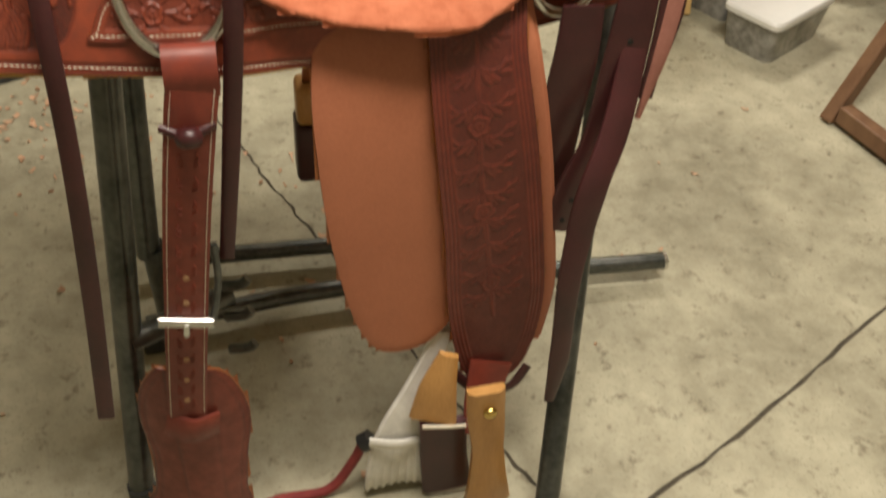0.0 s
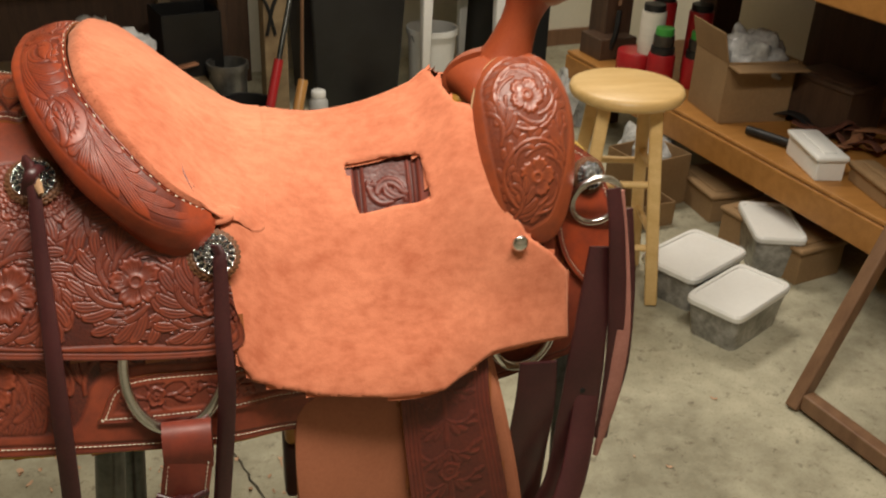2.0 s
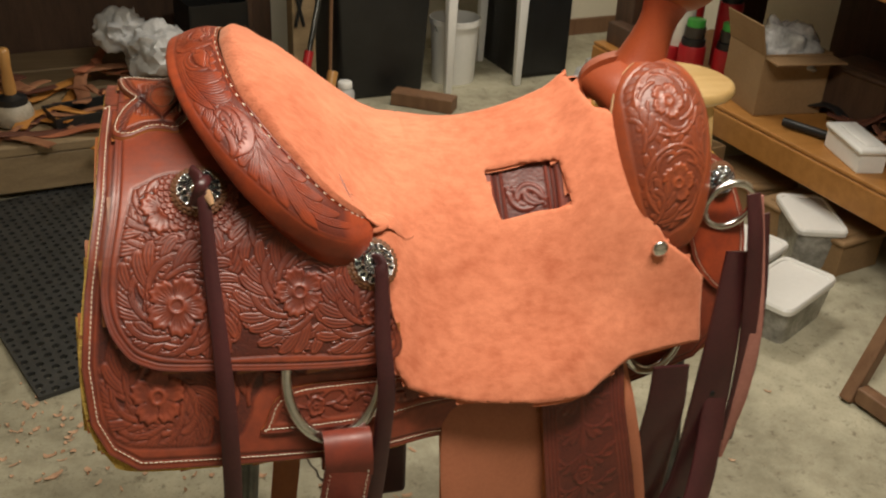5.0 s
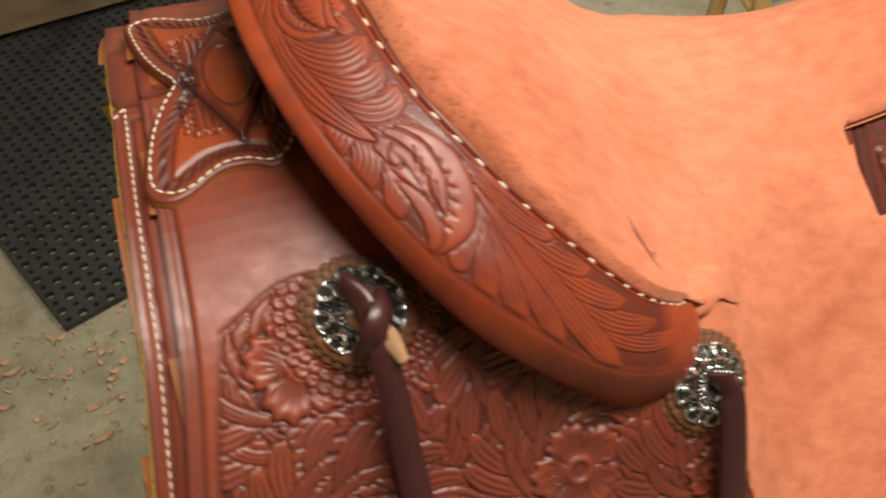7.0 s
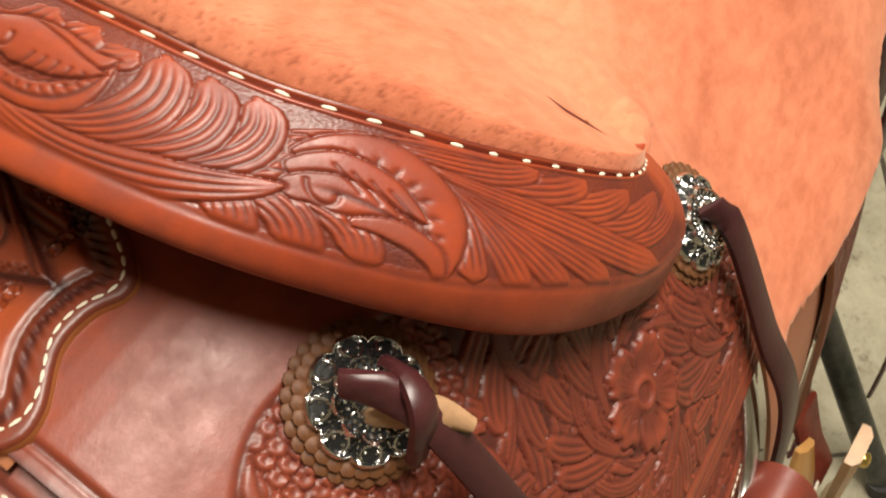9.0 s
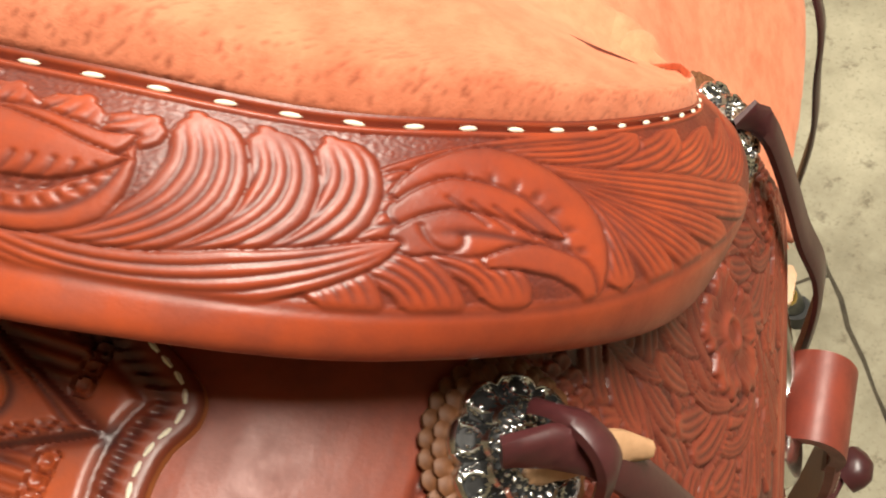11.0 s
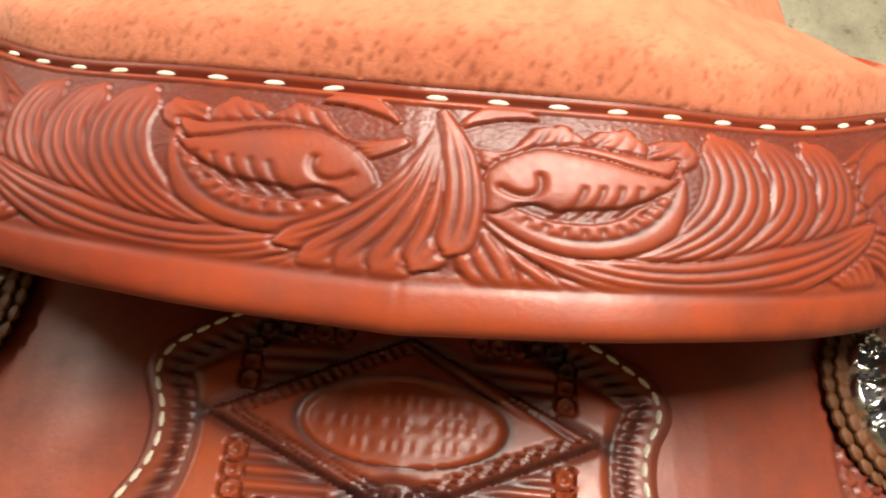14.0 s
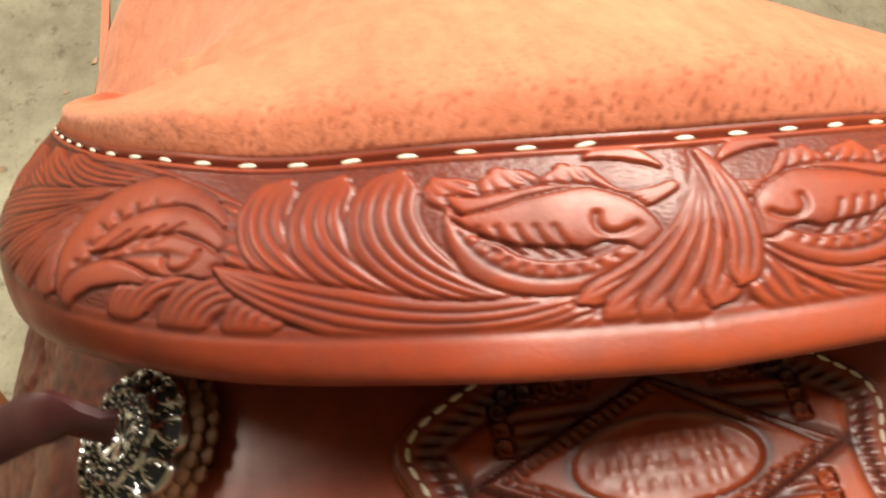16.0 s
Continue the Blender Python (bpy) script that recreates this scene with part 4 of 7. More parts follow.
def strap_relief(a, b, ed):
    c = Carving(a, b, 0.002, 0.5)
    x0, y0 = a.mean(), b.mean()
    for s in (1, -1):
        c.lobe(bezier((x0 - s * 0.024, y0 - s * 0.018), (x0 - s * 0.020, y0 + s * 0.020), (x0 + s * 0.014, y0 + s * 0.022), (x0 + s * 0.012, y0 - s * 0.004)), [0.003, 0.006, 0.007, 0.004], 1, 1.2)
        c.lobe(bezier((x0 - s * 0.022, y0 - s * 0.014), (x0 - s * 0.006, y0 - s * 0.012), (x0 + s * 0.004, y0 - s * 0.002), (x0 + s * 0.001, y0 + s * 0.010)), [0.002, 0.005, 0.006, 0.003], 1, 1.2)
    h, dye = c.masked(np.clip(1 - np.abs(a - x0) / 0.03, 0, 1) > 0.05)
    for o in (-0.04, -0.034, 0.034, 0.04):
        g = np.exp(-((a - x0 - o) / 0.0022) ** 2)
        h, dye = h - 0.0035 * g, np.maximum(dye, 0.8 * g)
    return h, dye


part("stirrup_strap_window", sheet(NEAR_SEAT.outline([(0.186, 1.180), (0.318, 1.199), (0.331, 1.119), (0.203, 1.093)]), NEAR_SEAT.place, 0.0018, 0.004, strap_relief, lift=-0.013), (LEATHER_DARK, EDGE), saddle, "dark tooled strap seen through the seat's cut-out")


def soft_interp(t, keys, values):
    """Interpolation between keys with its kinks rubbed out."""
    fine = np.linspace(keys[0], keys[-1] + 0.02, 420)
    v = np.interp(fine, keys, values)
    wide = np.pad(v, 20, mode="edge")
    return np.interp(t, fine, np.convolve(wide, np.hanning(41) / np.hanning(41).sum(), "valid"))


def dish_place(u, v, h):
    """The seat's back: u as along the cantle, v from the stitching (0) to the seat's floor (0.25)."""
    a, b, h = np.asarray(u, float) / HALF, np.asarray(v, float) / 0.25, np.asarray(h, float)
    top = along(STITCH, a)
    fa = np.linspace(0, 1, 60)
    fx0, fo = dish_foot(fa)
    fz0 = seat_height(fx0, fo)
    k = np.clip(np.abs(a), 0, 1)
    low = np.stack([np.interp(k, fa, fx0), np.interp(k, fa, fo), np.interp(k, fa, fz0) + 0.005 * k ** 2], 1)
    keys = [-0.05, 0, 0.10, 0.26, 0.42, 0.58, 0.76, 0.89, 1.0]
    fx = soft_interp(b, keys, [-0.01, 0.0, 0.114, 0.308, 0.468, 0.629, 0.793, 0.895, 1.0])
    rise = np.clip(1 - np.abs(a) * 1.25, 0, 1)
    steep = 0.6 * k ** 2
    fz = (1 - steep) * soft_interp(b, keys, [0.1, 0.02, 0.03, 0.20, 0.42, 0.66, 0.88, 0.975, 1.0]) + steep * soft_interp(b, keys, [0.1, 0.02, 0.12, 0.44, 0.66, 0.82, 0.93, 0.98, 1.0])
    fz = fz - rise * soft_interp(b, keys, [0, 0, 0.045, 0.030, 0.015, 0, -0.02, -0.01, 0])
    p = top + (low - top) * np.stack([fx, fx, fz], 1)
    p = lean(p, a)
    # the end and the foot tuck in under the flap's leather
    tuck = np.clip((k - 0.94) / 0.06, 0, 1) ** 2 * np.clip((b - 0.90) / 0.1, 0, 1)
    over = np.exp(-((k - 0.58) / 0.24) ** 2) * np.exp(-((b - 0.8) / 0.14) ** 2)
    p[:, 2] += h - 0.006 * tuck + 0.022 * over
    return p


def dish_relief(u, v, ed):
    """The cut edge of the seat leather beside the stitching: a thick rough lip."""
    rng = np.random.default_rng(31)
    k = np.clip((np.abs(u) / HALF - 0.72) / 0.28, 0, 1)
    lip = np.exp(-((v - 0.014 - 0.012 * k) / (0.009 + 0.008 * k)) ** 2)
    grain = rng.random(u.shape)
    patch = 0.5 + 0.5 * np.sin(u * 61 + 2 * np.sin(u * 23)) * np.sin(v * 90 + u * 40)
    torn = (rng.random(u.shape) > 0.90 - 0.10 * patch) * np.clip(1.2 - v / 0.034, 0, 1) * (0.4 + 0.6 * rng.random(u.shape))
    torn = np.maximum(torn, (rng.random(u.shape) > 0.985) * 0.35)
    lip = lip * np.clip((HALF - np.abs(u)) / 0.03, 0, 1)
    # broad band below the rim: part stain, part the hollow's shade put into the dye
    return (0.0055 + 0.001 * k) * lip - 0.004 * np.clip(1 - (HALF - np.abs(u)) / 0.02, 0, 1) - 0.0004 * torn - 0.0004 * grain * lip, np.clip(0.6 * torn + 0.35 * np.exp(-(v / 0.004) ** 2) + 0.15 * lip * grain + 0.26 * np.exp(-(v / 0.075) ** 2) * (0.6 + 0.4 * patch) * np.clip(1.1 - np.abs(u) / HALF, 0, 1), 0, 1)


part("seat_back", sheet(np.array([(-HALF, 0.001), (HALF, 0.001), (HALF, 0.25), (-HALF, 0.25)]), dish_place, 0.0015, 0.004, dish_relief, lift=-0.004, back=False), (ROUGHOUT, ROUGHOUT), saddle, "rough-out orange-tan dished seat leather")
for side in (1, -1):
    tip = bmesh.new()
    bmesh.ops.create_uvsphere(tip, u_segments=24, v_segments=14, radius=1)
    bmesh.ops.transform(tip, matrix=Matrix.Translation((0.032, Y0 - side * 0.168, 1.1475 + (0 if side > 0 else 0.0166))) @ Matrix.Rotation(radians(35 * side), 4, "X") @ Matrix.Diagonal((0.022, 0.014, 0.006, 1)), verts=tip.verts)
    part("seat_tip", tip, ROUGHOUT, saddle)
cantle = part("cantle_binding", sheet(np.array([(-0.982 * HALF, -0.004), (0.982 * HALF, -0.004), (0.982 * HALF, 0.1), (-0.982 * HALF, 0.1)]), band_place, 0.0006, 0.003, cantle_relief, lift=-0.003, back=False), (LEATHER, EDGE), saddle)

# hand-sewn stitches of thick cream thread along the binding
bm = bmesh.new()
bmesh.ops.create_uvsphere(bm, u_segments=8, v_segments=6, radius=1)
bmesh.ops.scale(bm, vec=(0.0031, 0.0009, 0.0007), verts=bm.verts)
stitch_mesh = mesh_of(bm)
stitch_mesh.materials.append(THREAD)
stitch_mesh.shade_smooth()
rng = np.random.default_rng(7)
at = [0.0]
while at[-1] < HALF - 0.006:
    at.append(at[-1] + (0.0165 if at[-1] < 0.2 else max(0.0095, 0.0165 - (at[-1] - 0.2) * 0.06)))
for s in (1, -1):
    for u in at[(0 if s > 0 else 1):]:
        u = min(u + 0.006, 0.972 * HALF) * s
        p = band_place(np.array([u]), np.array([0.0962]), np.array([-0.0006]))[0]
        q = band_place(np.array([u + 0.003]), np.array([0.0962]), np.array([-0.0006]))[0]
        r = band_place(np.array([u]), np.array([0.092]), np.array([-0.0006]))[0]
        e1, e2 = Vector(q - p).normalized(), Vector(r - p)
        e3 = e1.cross(e2).normalized()
        rot = Matrix((e1, e3.cross(e1), e3)).transposed().to_4x4()
        ob = part("stitch", stitch_mesh, THREAD, cantle)
        ob.matrix_local = Matrix.Translation(Vector(p) * UNIT) @ rot @ Matrix.Rotation(rng.normal(0, 0.08), 4, "Z") @ Matrix.Diagonal((1 if abs(u) < 0.2 else 0.72, 1, 1, 1))

# cantle back below the roll
bm = bmesh.new()
ring = []
for k in np.linspace(-1, 1, 61):
    x, o, z = ROLL[int(abs(k) * 199)]
    up = 0.1 * o if k < 0 else 0
    sgn = 1 if k >= 0 else -1
    ring.append([bm.verts.new((x + dx, Y0 - sgn * o * sc, zz + up)) for dx, sc, zz in ((0.022 * (1 - abs(k) ** 3), 0.92, z - 0.008), (0.035 * (1 - abs(k) ** 3), 0.86, z - 0.03), (0.05 * (1 - abs(k) ** 3) - 0.02 * abs(k) ** 3, 0.82, min(z - 0.05, 1.24)))])
for a, b in zip(ring, ring[1:]):
    for j in range(2):
        bm.faces.new((a[j], a[j + 1], b[j + 1], b[j]))
part("cantle_back", bm, PLAIN, saddle)


# ---- plate behind the cantle, with the maker's diamond ----
def plate_place(x, q, h):
    """q: out from the middle plane, the near flank positive."""
    x, q, h = (np.asarray(v, float) for v in (x, q, h))
    k = 1 - 0.58 * (x + 0.1)
    d, z = np.array(BARREL).T
    return np.stack([x, Y0 - q, np.interp(np.abs(q) / k, d, z) + np.where(q < 0, -0.1 * q, 0) + 0.010 + h], 1)


PLATE_HALF = [(-0.13, 0.012), (-0.150, 0.026), (-0.166, 0.044), (-0.178, 0.067), (-0.187, 0.081), (-0.197, 0.084), (-0.210, 0.079), (-0.226, 0.080), (-0.246, 0.092), (-0.260, 0.093), (-0.268, 0.082), (-0.262, 0.045), (-0.252, 0.018), (-0.244, 0.004)]
PLATE = curvy(PLATE_HALF + [(x, -q) for x, q in reversed(PLATE_HALF)], 260)


def plate_relief(x, q, ed):
    c = Carving(x, q, 0.0022, 0.0)
    c.h[:], c.dye[:] = 0.0008, 0.0
    cx = -0.209
    corners = [(cx + 0.028, 0.0), (cx, 0.061), (cx - 0.028, 0.0), (cx, -0.061)]
    dia = np.array(corners)
    _, _, d = nearest_on(x, q, dia)
    inn = inside(x, q, dia)
    c.h += np.where(inn, 0.0022 * np.clip(d / 0.002, 0, 1), -0.0012 * np.exp(-(d / 0.002) ** 2))
    c.dye += 0.8 * np.exp(-(d / (0.0020 + 0.0022 * (~inn))) ** 2)
    # rope border: slanted nicks inside the diamond's edge
    rope = inn & (d > 0.0020) & (d < 0.0055)
    nick = 0.5 + 0.5 * np.sin((x * 1.0 + q * 0.55) * 2 * math.pi / 0.0030 + d * 900)
    c.h -= np.where(rope, 0.0013 * nick, 0)
    c.dye += np.where(rope, 0.6 * nick, 0)
    oval = np.hypot((x - cx) / 0.0140, q / 0.0315)
    c.h -= 0.0018 * np.clip((1.0 - oval) / 0.06, 0, 1)
    c.dye += np.where(inn & (oval > 1), 0.22, 0)
    c.dye += 0.7 * np.exp(-((oval - 1.03) / 0.06) ** 2)
    # three lines of worn stamping, no longer legible
    for row, half in ((0.0072, 0.0215), (0.0, 0.027), (-0.0072, 0.0215)):
        arc = cx + row * np.sqrt(np.clip(1 - (q / 0.036) ** 2, 0, 1))
        near = np.exp(-((x - arc) / 0.0024) ** 2) * (np.abs(q) < half)
        stroke = np.clip(0.5 + 1.6 * np.sin(q * 2 * math.pi / 0.0041 + 1.3 * np.sin(q * 410)), 0, 1) * (np.abs(x - arc) < 0.0019) * (np.abs(q) < half) * (np.abs(np.abs(q) - 0.004 - 300 * row * row) > 0.0016)
        c.h += 0.0003 * stroke - 0.0003 * near
        c.dye += 0.14 * near - 0.12 * stroke
    # a ribbed tab with a scalloped edge against each side of the diamond
    for sx in (1, -1):
        for sq in (1, -1):
            px, pq = sx * (x - cx), sq * q
            tab = np.clip((px - 0.010) / 0.0012, 0, 1) * np.clip((0.0270 - px) / 0.0012, 0, 1) * np.clip((pq - 0.020) / 0.0012, 0, 1) * np.clip((0.047 - pq) / 0.0012, 0, 1) * (~inn) * np.clip(d / 0.004, 0, 1)
            rib = 0.5 + 0.5 * np.sin(px * 2 * math.pi / 0.0046)
            c.h -= tab * (0.0012 * rib)
            c.dye += tab * (0.15 + 0.45 * rib)
            for k in range(5):
                c.ball(cx + sx * 0.0290, sq * (0.022 + 0.0060 * k), 0.0030, 0.26, True)
            for k in range(3):
                c.ball(cx + sx * (0.0235 - 0.0060 * k), sq * 0.0495, 0.0030, 0.26, True)
    border = np.exp(-((ed - 0.0105) / 0.0028) ** 2)
    bead = 0.5 + 0.5 * np.sin(np.arctan2(q, (x - cx) * 1.4) * 84)
    c.h += -0.0016 * border * bead
    c.dye += 0.75 * border
    c.h -= 0.0016 * np.exp(-((ed - 0.0150) / 0.0018) ** 2)
    c.dye += np.clip(1.2 - ed / 0.011, 0, 1) * 0.62 + 0.6 * np.exp(-((ed - 0.0150) / 0.0024) ** 2)
    return c.h, c.dye


plate = part("maker_plate", sheet(PLATE, plate_place, 0.0009, 0.0055, plate_relief, edge_round=0.003), (PLATE_LEATHER, EDGE), saddle, "russet leather plate stamped with a diamond")


def sewn(name, parent, line, step, length, radius, normals):
    """A row of small machine stitches in one mesh, along a line of points."""
    s = np.r_[0, np.cumsum(np.linalg.norm(np.diff(line, axis=0), axis=1))]
    verts, faces = [], []
    for u in np.arange(step / 2, s[-1], step):
        a, b = (np.array([np.interp(u + o, s, line[:, k]) for k in range(3)]) for o in (-length / 2, length / 2))
        n = np.array([np.interp(u, s, normals[:, k]) for k in range(3)])
        n /= np.linalg.norm(n) + 1e-9
        d = (b - a) / (np.linalg.norm(b - a) + 1e-9)
        side = np.cross(d, n)
        base = len(verts)
        for p, w in ((a, 0.5), (a * 0.6 + b * 0.4, 1.0), (b, 0.5)):
            verts += [p + side * radius * w, p + n * radius * w * 0.9, p - side * radius * w]
        for r in (0, 3):
            faces += [(base + r, base + r + 1, base + r + 4, base + r + 3), (base + r + 1, base + r + 2, base + r + 5, base + r + 4)]
    me = bpy.data.meshes.new("mesh")
    me.from_pydata((np.array(verts) * UNIT).tolist(), [], faces)
    ob = part(name, me, THREAD, parent, "row of small cream stitches")
    ob["kind"] = "stuff"
    return ob


def on_sheet(place, pts, h):
    p = np.array(pts, float)
    a = place(p[:, 0], p[:, 1], np.full(len(p), h))
    b = place(p[:, 0], p[:, 1], np.full(len(p), h + 0.01))
    return a, b - a


inner = PLATE * np.array([0.93, 0.945]) + np.array([-0.0145, 0])
line, nrm = on_sheet(plate_place, inner, 0.0066)
sewn("stitching", plate, line, 0.0062, 0.0046, 0.0009, nrm)


def inset(outline, by):
    """An outline moved inwards by so much."""
    p = np.array(outline, float)
    t = np.roll(p, -1, 0) - np.roll(p, 1, 0)
    t /= np.linalg.norm(t, axis=1)[:, None] + 1e-9
    n = np.stack([-t[:, 1], t[:, 0]], 1)
    area = 0.5 * np.sum(p[:, 0] * np.roll(p[:, 1], -1) - np.roll(p[:, 0], -1) * p[:, 1])
    return p + n * by * (1 if area > 0 else -1)


skirt_edge = inset(NEAR_BODY.outline(dense(SKIRT_OUT, 10)), 0.0075)
line, nrm = on_sheet(NEAR_BODY.place, skirt_edge[:86], 0.0062)
sewn("stitching", saddle, line, 0.0056, 0.0040, 0.0008, nrm)
line, nrm = on_sheet(NEAR_BODY.place, skirt_edge[118:172], 0.0062)
sewn("stitching", saddle, line, 0.0056, 0.0040, 0.0008, nrm)
panel = NEAR_BODY.outline(curvy(SKIRT_PANEL, 120))


def panel_relief(a, b, ed):
    rng = np.random.default_rng(23)
    c = Carving(a, b, 0.0015, 0.35)
    for x, z, r, g in ((-0.055, 0.958, 0.02, 0.2), (0.03, 0.945, 0.02, 2.4), (0.11, 0.93, 0.018, 0.6)):
        y = float(NEAR_BODY.down(x, z)[0])
        for k in range(6):
            c.spray(x + 0.012 * math.cos(k * 1.05), y + 0.008 * math.sin(k * 1.05), k * 1.05 + g, 0.042, 1 if k % 2 else -1, 4)
        c.flower(x, y, r * 0.6, g)
    k = np.clip((ed - 0.010) / 0.002, 0, 1)
    h, dye = c.masked(k)
    return h - 0.001 * np.exp(-((ed - 0.004) / 0.0014) ** 2), np.maximum(dye, np.clip(1 - ed / 0.004, 0, 1) * 0.5)


rig = part("rigging_panel", sheet(panel, NEAR_BODY.place, 0.0014, 0.004, panel_relief, lift=0.006), (SKIRT_LEATHER, EDGE), saddle)
pin = inset(panel, 0.005)
line, nrm = on_sheet(NEAR_BODY.place, np.vstack([pin, pin[:1]]), 0.0102)
sewn("stitching", rig, line, 0.0056, 0.0040, 0.0008, nrm)


# ---- swell and horn ----
# the fork's arch from the horn (first) down over one bulge to its foot: (out, z)
ARCH = smooth_line([(0.0, 1.302), (0.045, 1.290), (0.090, 1.256), (0.124, 1.204), (0.143, 1.150), (0.151, 1.100), (0.149, 1.058)], 120)
SWELL_RIM = curvy([(0.440, 1.084), (0.402, 1.094), (0.380, 1.138), (0.374, 1.215), (0.376, 1.275), (0.392, 1.322), (0.440, 1.346), (0.486, 1.326), (0.505, 1.282), (0.509, 1.23), (0.503, 1.155), (0.482, 1.097)], 200)


def arch(z):
    """Point and outward normal on the arch for a pattern height z (1.36 at the horn, 1.08 at the foot)."""
    k = np.clip((1.362 - np.asarray(z, float)) / 0.282, 0, 1) * 119
    i = np.clip(k.astype(int), 0, 118)
    p = ARCH[i] + (ARCH[i + 1] - ARCH[i]) * (k - i)[:, None]
    d = ARCH[np.clip(i + 4, 0, 119)] - ARCH[np.clip(i - 4, 0, 119)]
    d /= np.linalg.norm(d, axis=1)[:, None]
    return p, np.stack([-d[:, 1], d[:, 0]], 1)


def swell_place(x, z, h):
    x, z, h = (np.asarray(v, float) for v in (x, z, h))
    p, n = arch(z)
    rho = np.clip(np.abs(x - 0.441) / 0.0685, 0, 1)
    sink = 0.046 * (1 - np.sqrt(np.clip(1 - rho ** 2.4, 0, 1)))
    out = p + n * (h - sink)[:, None]
    return np.stack([x + 0.010 + 0.5 * (x - 0.441) * rho ** 4 * 0.2, Y0 - out[:, 0], out[:, 1]], 1)


bm = bmesh.new()
rings = []
for side, zs in ((-1, np.linspace(1.082, 1.362, 16)), (1, np.linspace(1.350, 1.082, 16))):
    p, n = arch(zs)
    for (o, z), (no, nz), zz in zip(p, n, zs):
        wide = 0.062 * min(1.0, 0.45 + (zz - 1.08) * 9) + 0.016 * max(0.0, (zz - 1.26) / 0.1)
        mid = 0.451 - 0.022 * max(0.0, (zz - 1.26) / 0.1)
        ring = []
        for g in np.linspace(0, 2 * math.pi, 28, endpoint=False):
            deep = -0.042 + 0.039 * math.cos(g)
            ring.append(bm.verts.new((mid + wide * math.sin(g), Y0 - side * (o + no * deep), z + nz * deep + (0.1 * o if side < 0 else 0))))
        rings.append(ring if side > 0 else ring[::-1][-1:] + ring[::-1][:-1])
for a, b in zip(rings, rings[1:]):
    for k in range(28):
        bm.faces.new((a[k], a[(k + 1) % 28], b[(k + 1) % 28], b[k]))
bm.faces.new(rings[0][::-1]), bm.faces.new(rings[-1])
bmesh.ops.recalc_face_normals(bm, faces=bm.faces)
part("swell", bm, PLAIN, saddle)


def swell_relief(x, z, ed):
    c = Carving(x, z, 0.0012, 0.5)
    for cx, cz, r, s in ((0.440, 1.275, 0.036, 1), (0.447, 1.175, 0.037, -1)):
        for k in range(6):
            g = k * 1.05
            c.spray(cx + 0.8 * r * math.cos(g), cz + 0.8 * r * math.sin(g), g + s * 1.3, 0.055, s, 4)
        c.flower(cx, cz, r * 0.66, 0.5 * s)
        ring = np.array([(cx + 1.22 * r * math.cos(g), cz + 1.22 * r * math.sin(g)) for g in np.linspace(0.4, 6.1, 40)])
        c.bar(ring, 0.0022, 0.9)
    c.spray(0.40, 1.215, 1.2, 0.06, 1, 5), c.spray(0.49, 1.20, 2.0, 0.06, -1, 5), c.spray(0.41, 1.12, 0.6, 0.06, 1, 5)
    field = curvy([(0.44, 1.112), (0.408, 1.13), (0.392, 1.19), (0.386, 1.25), (0.392, 1.305), (0.44, 1.332), (0.483, 1.308), (0.497, 1.25), (0.490, 1.19), (0.468, 1.13)], 120)
    _, _, d = nearest_on(x, z, field)
    h, dye = c.masked(np.where(inside(x, z, field), np.clip(d / 0.002, 0, 1), 0))
    return h - 0.001 * np.exp(-(d / 0.0016) ** 2), np.maximum(dye, 0.35 * np.exp(-(d / 0.0018) ** 2))


part("swell_cover", sheet(SWELL_RIM, swell_place, 0.0013, 0.004, swell_relief, back=False, edge_round=0.003), (PLAIN_TOOLED, EDGE), saddle)
part("swell_welt", tube(swell_place(SWELL_RIM[::5, 0], SWELL_RIM[::5, 1], np.full(40, 0.0))[:22], 0.0026, 6, 90), TAN, saddle)
m = Matrix.Translation((0.449, Y0, 1.302)) @ Matrix.Rotation(radians(17), 4, "Y")
horn = part("horn", lathe([(0.052, -0.045), (0.040, -0.024), (0.034, -0.006), (0.0295, 0.014), (0.0265, 0.034), (0.0265, 0.052), (0.031, 0.070), (0.036, 0.078)], m), PLAIN, saddle)


def horn_cap_relief(a, b, ed):
    c = Carving(a, b, 0.0012, 0.4)
    c.flower(0, 0, 0.020, 0.2)
    for k in range(9):
        c.spray(0.024 * math.cos(k * 0.7), 0.024 * math.sin(k * 0.7), k * 0.7 + 1.3, 0.03, 1, 3)
    return c.masked(np.clip((ed - 0.006) / 0.002, 0, 1))


cap_m = Matrix.Translation((0.487, Y0, 1.378)) @ Matrix.Rotation(radians(6), 4, "Y")
cap = part("horn_cap", lathe([(0.026, -0.012), (0.040, -0.002), (0.047, 0.007), (0.048, 0.013), (0.046, 0.018)], cap_m), EDGE, horn, "burnished leather cap edge")


def cap_place(a, b, h):
    p = np.stack([np.asarray(a, float), np.asarray(b, float), 0.018 + np.asarray(h, float)], 1)
    return p @ np.array(cap_m.to_3x3()).T + np.array(cap_m.translation)


part("cap_top", sheet(np.array([(0.046 * math.cos(g), 0.046 * math.sin(g)) for g in np.linspace(0, 2 * math.pi, 60, endpoint=False)]), cap_place, 0.0012, 0.002, horn_cap_relief, back=False), (LEATHER, EDGE), cap, "tooled russet leather top")
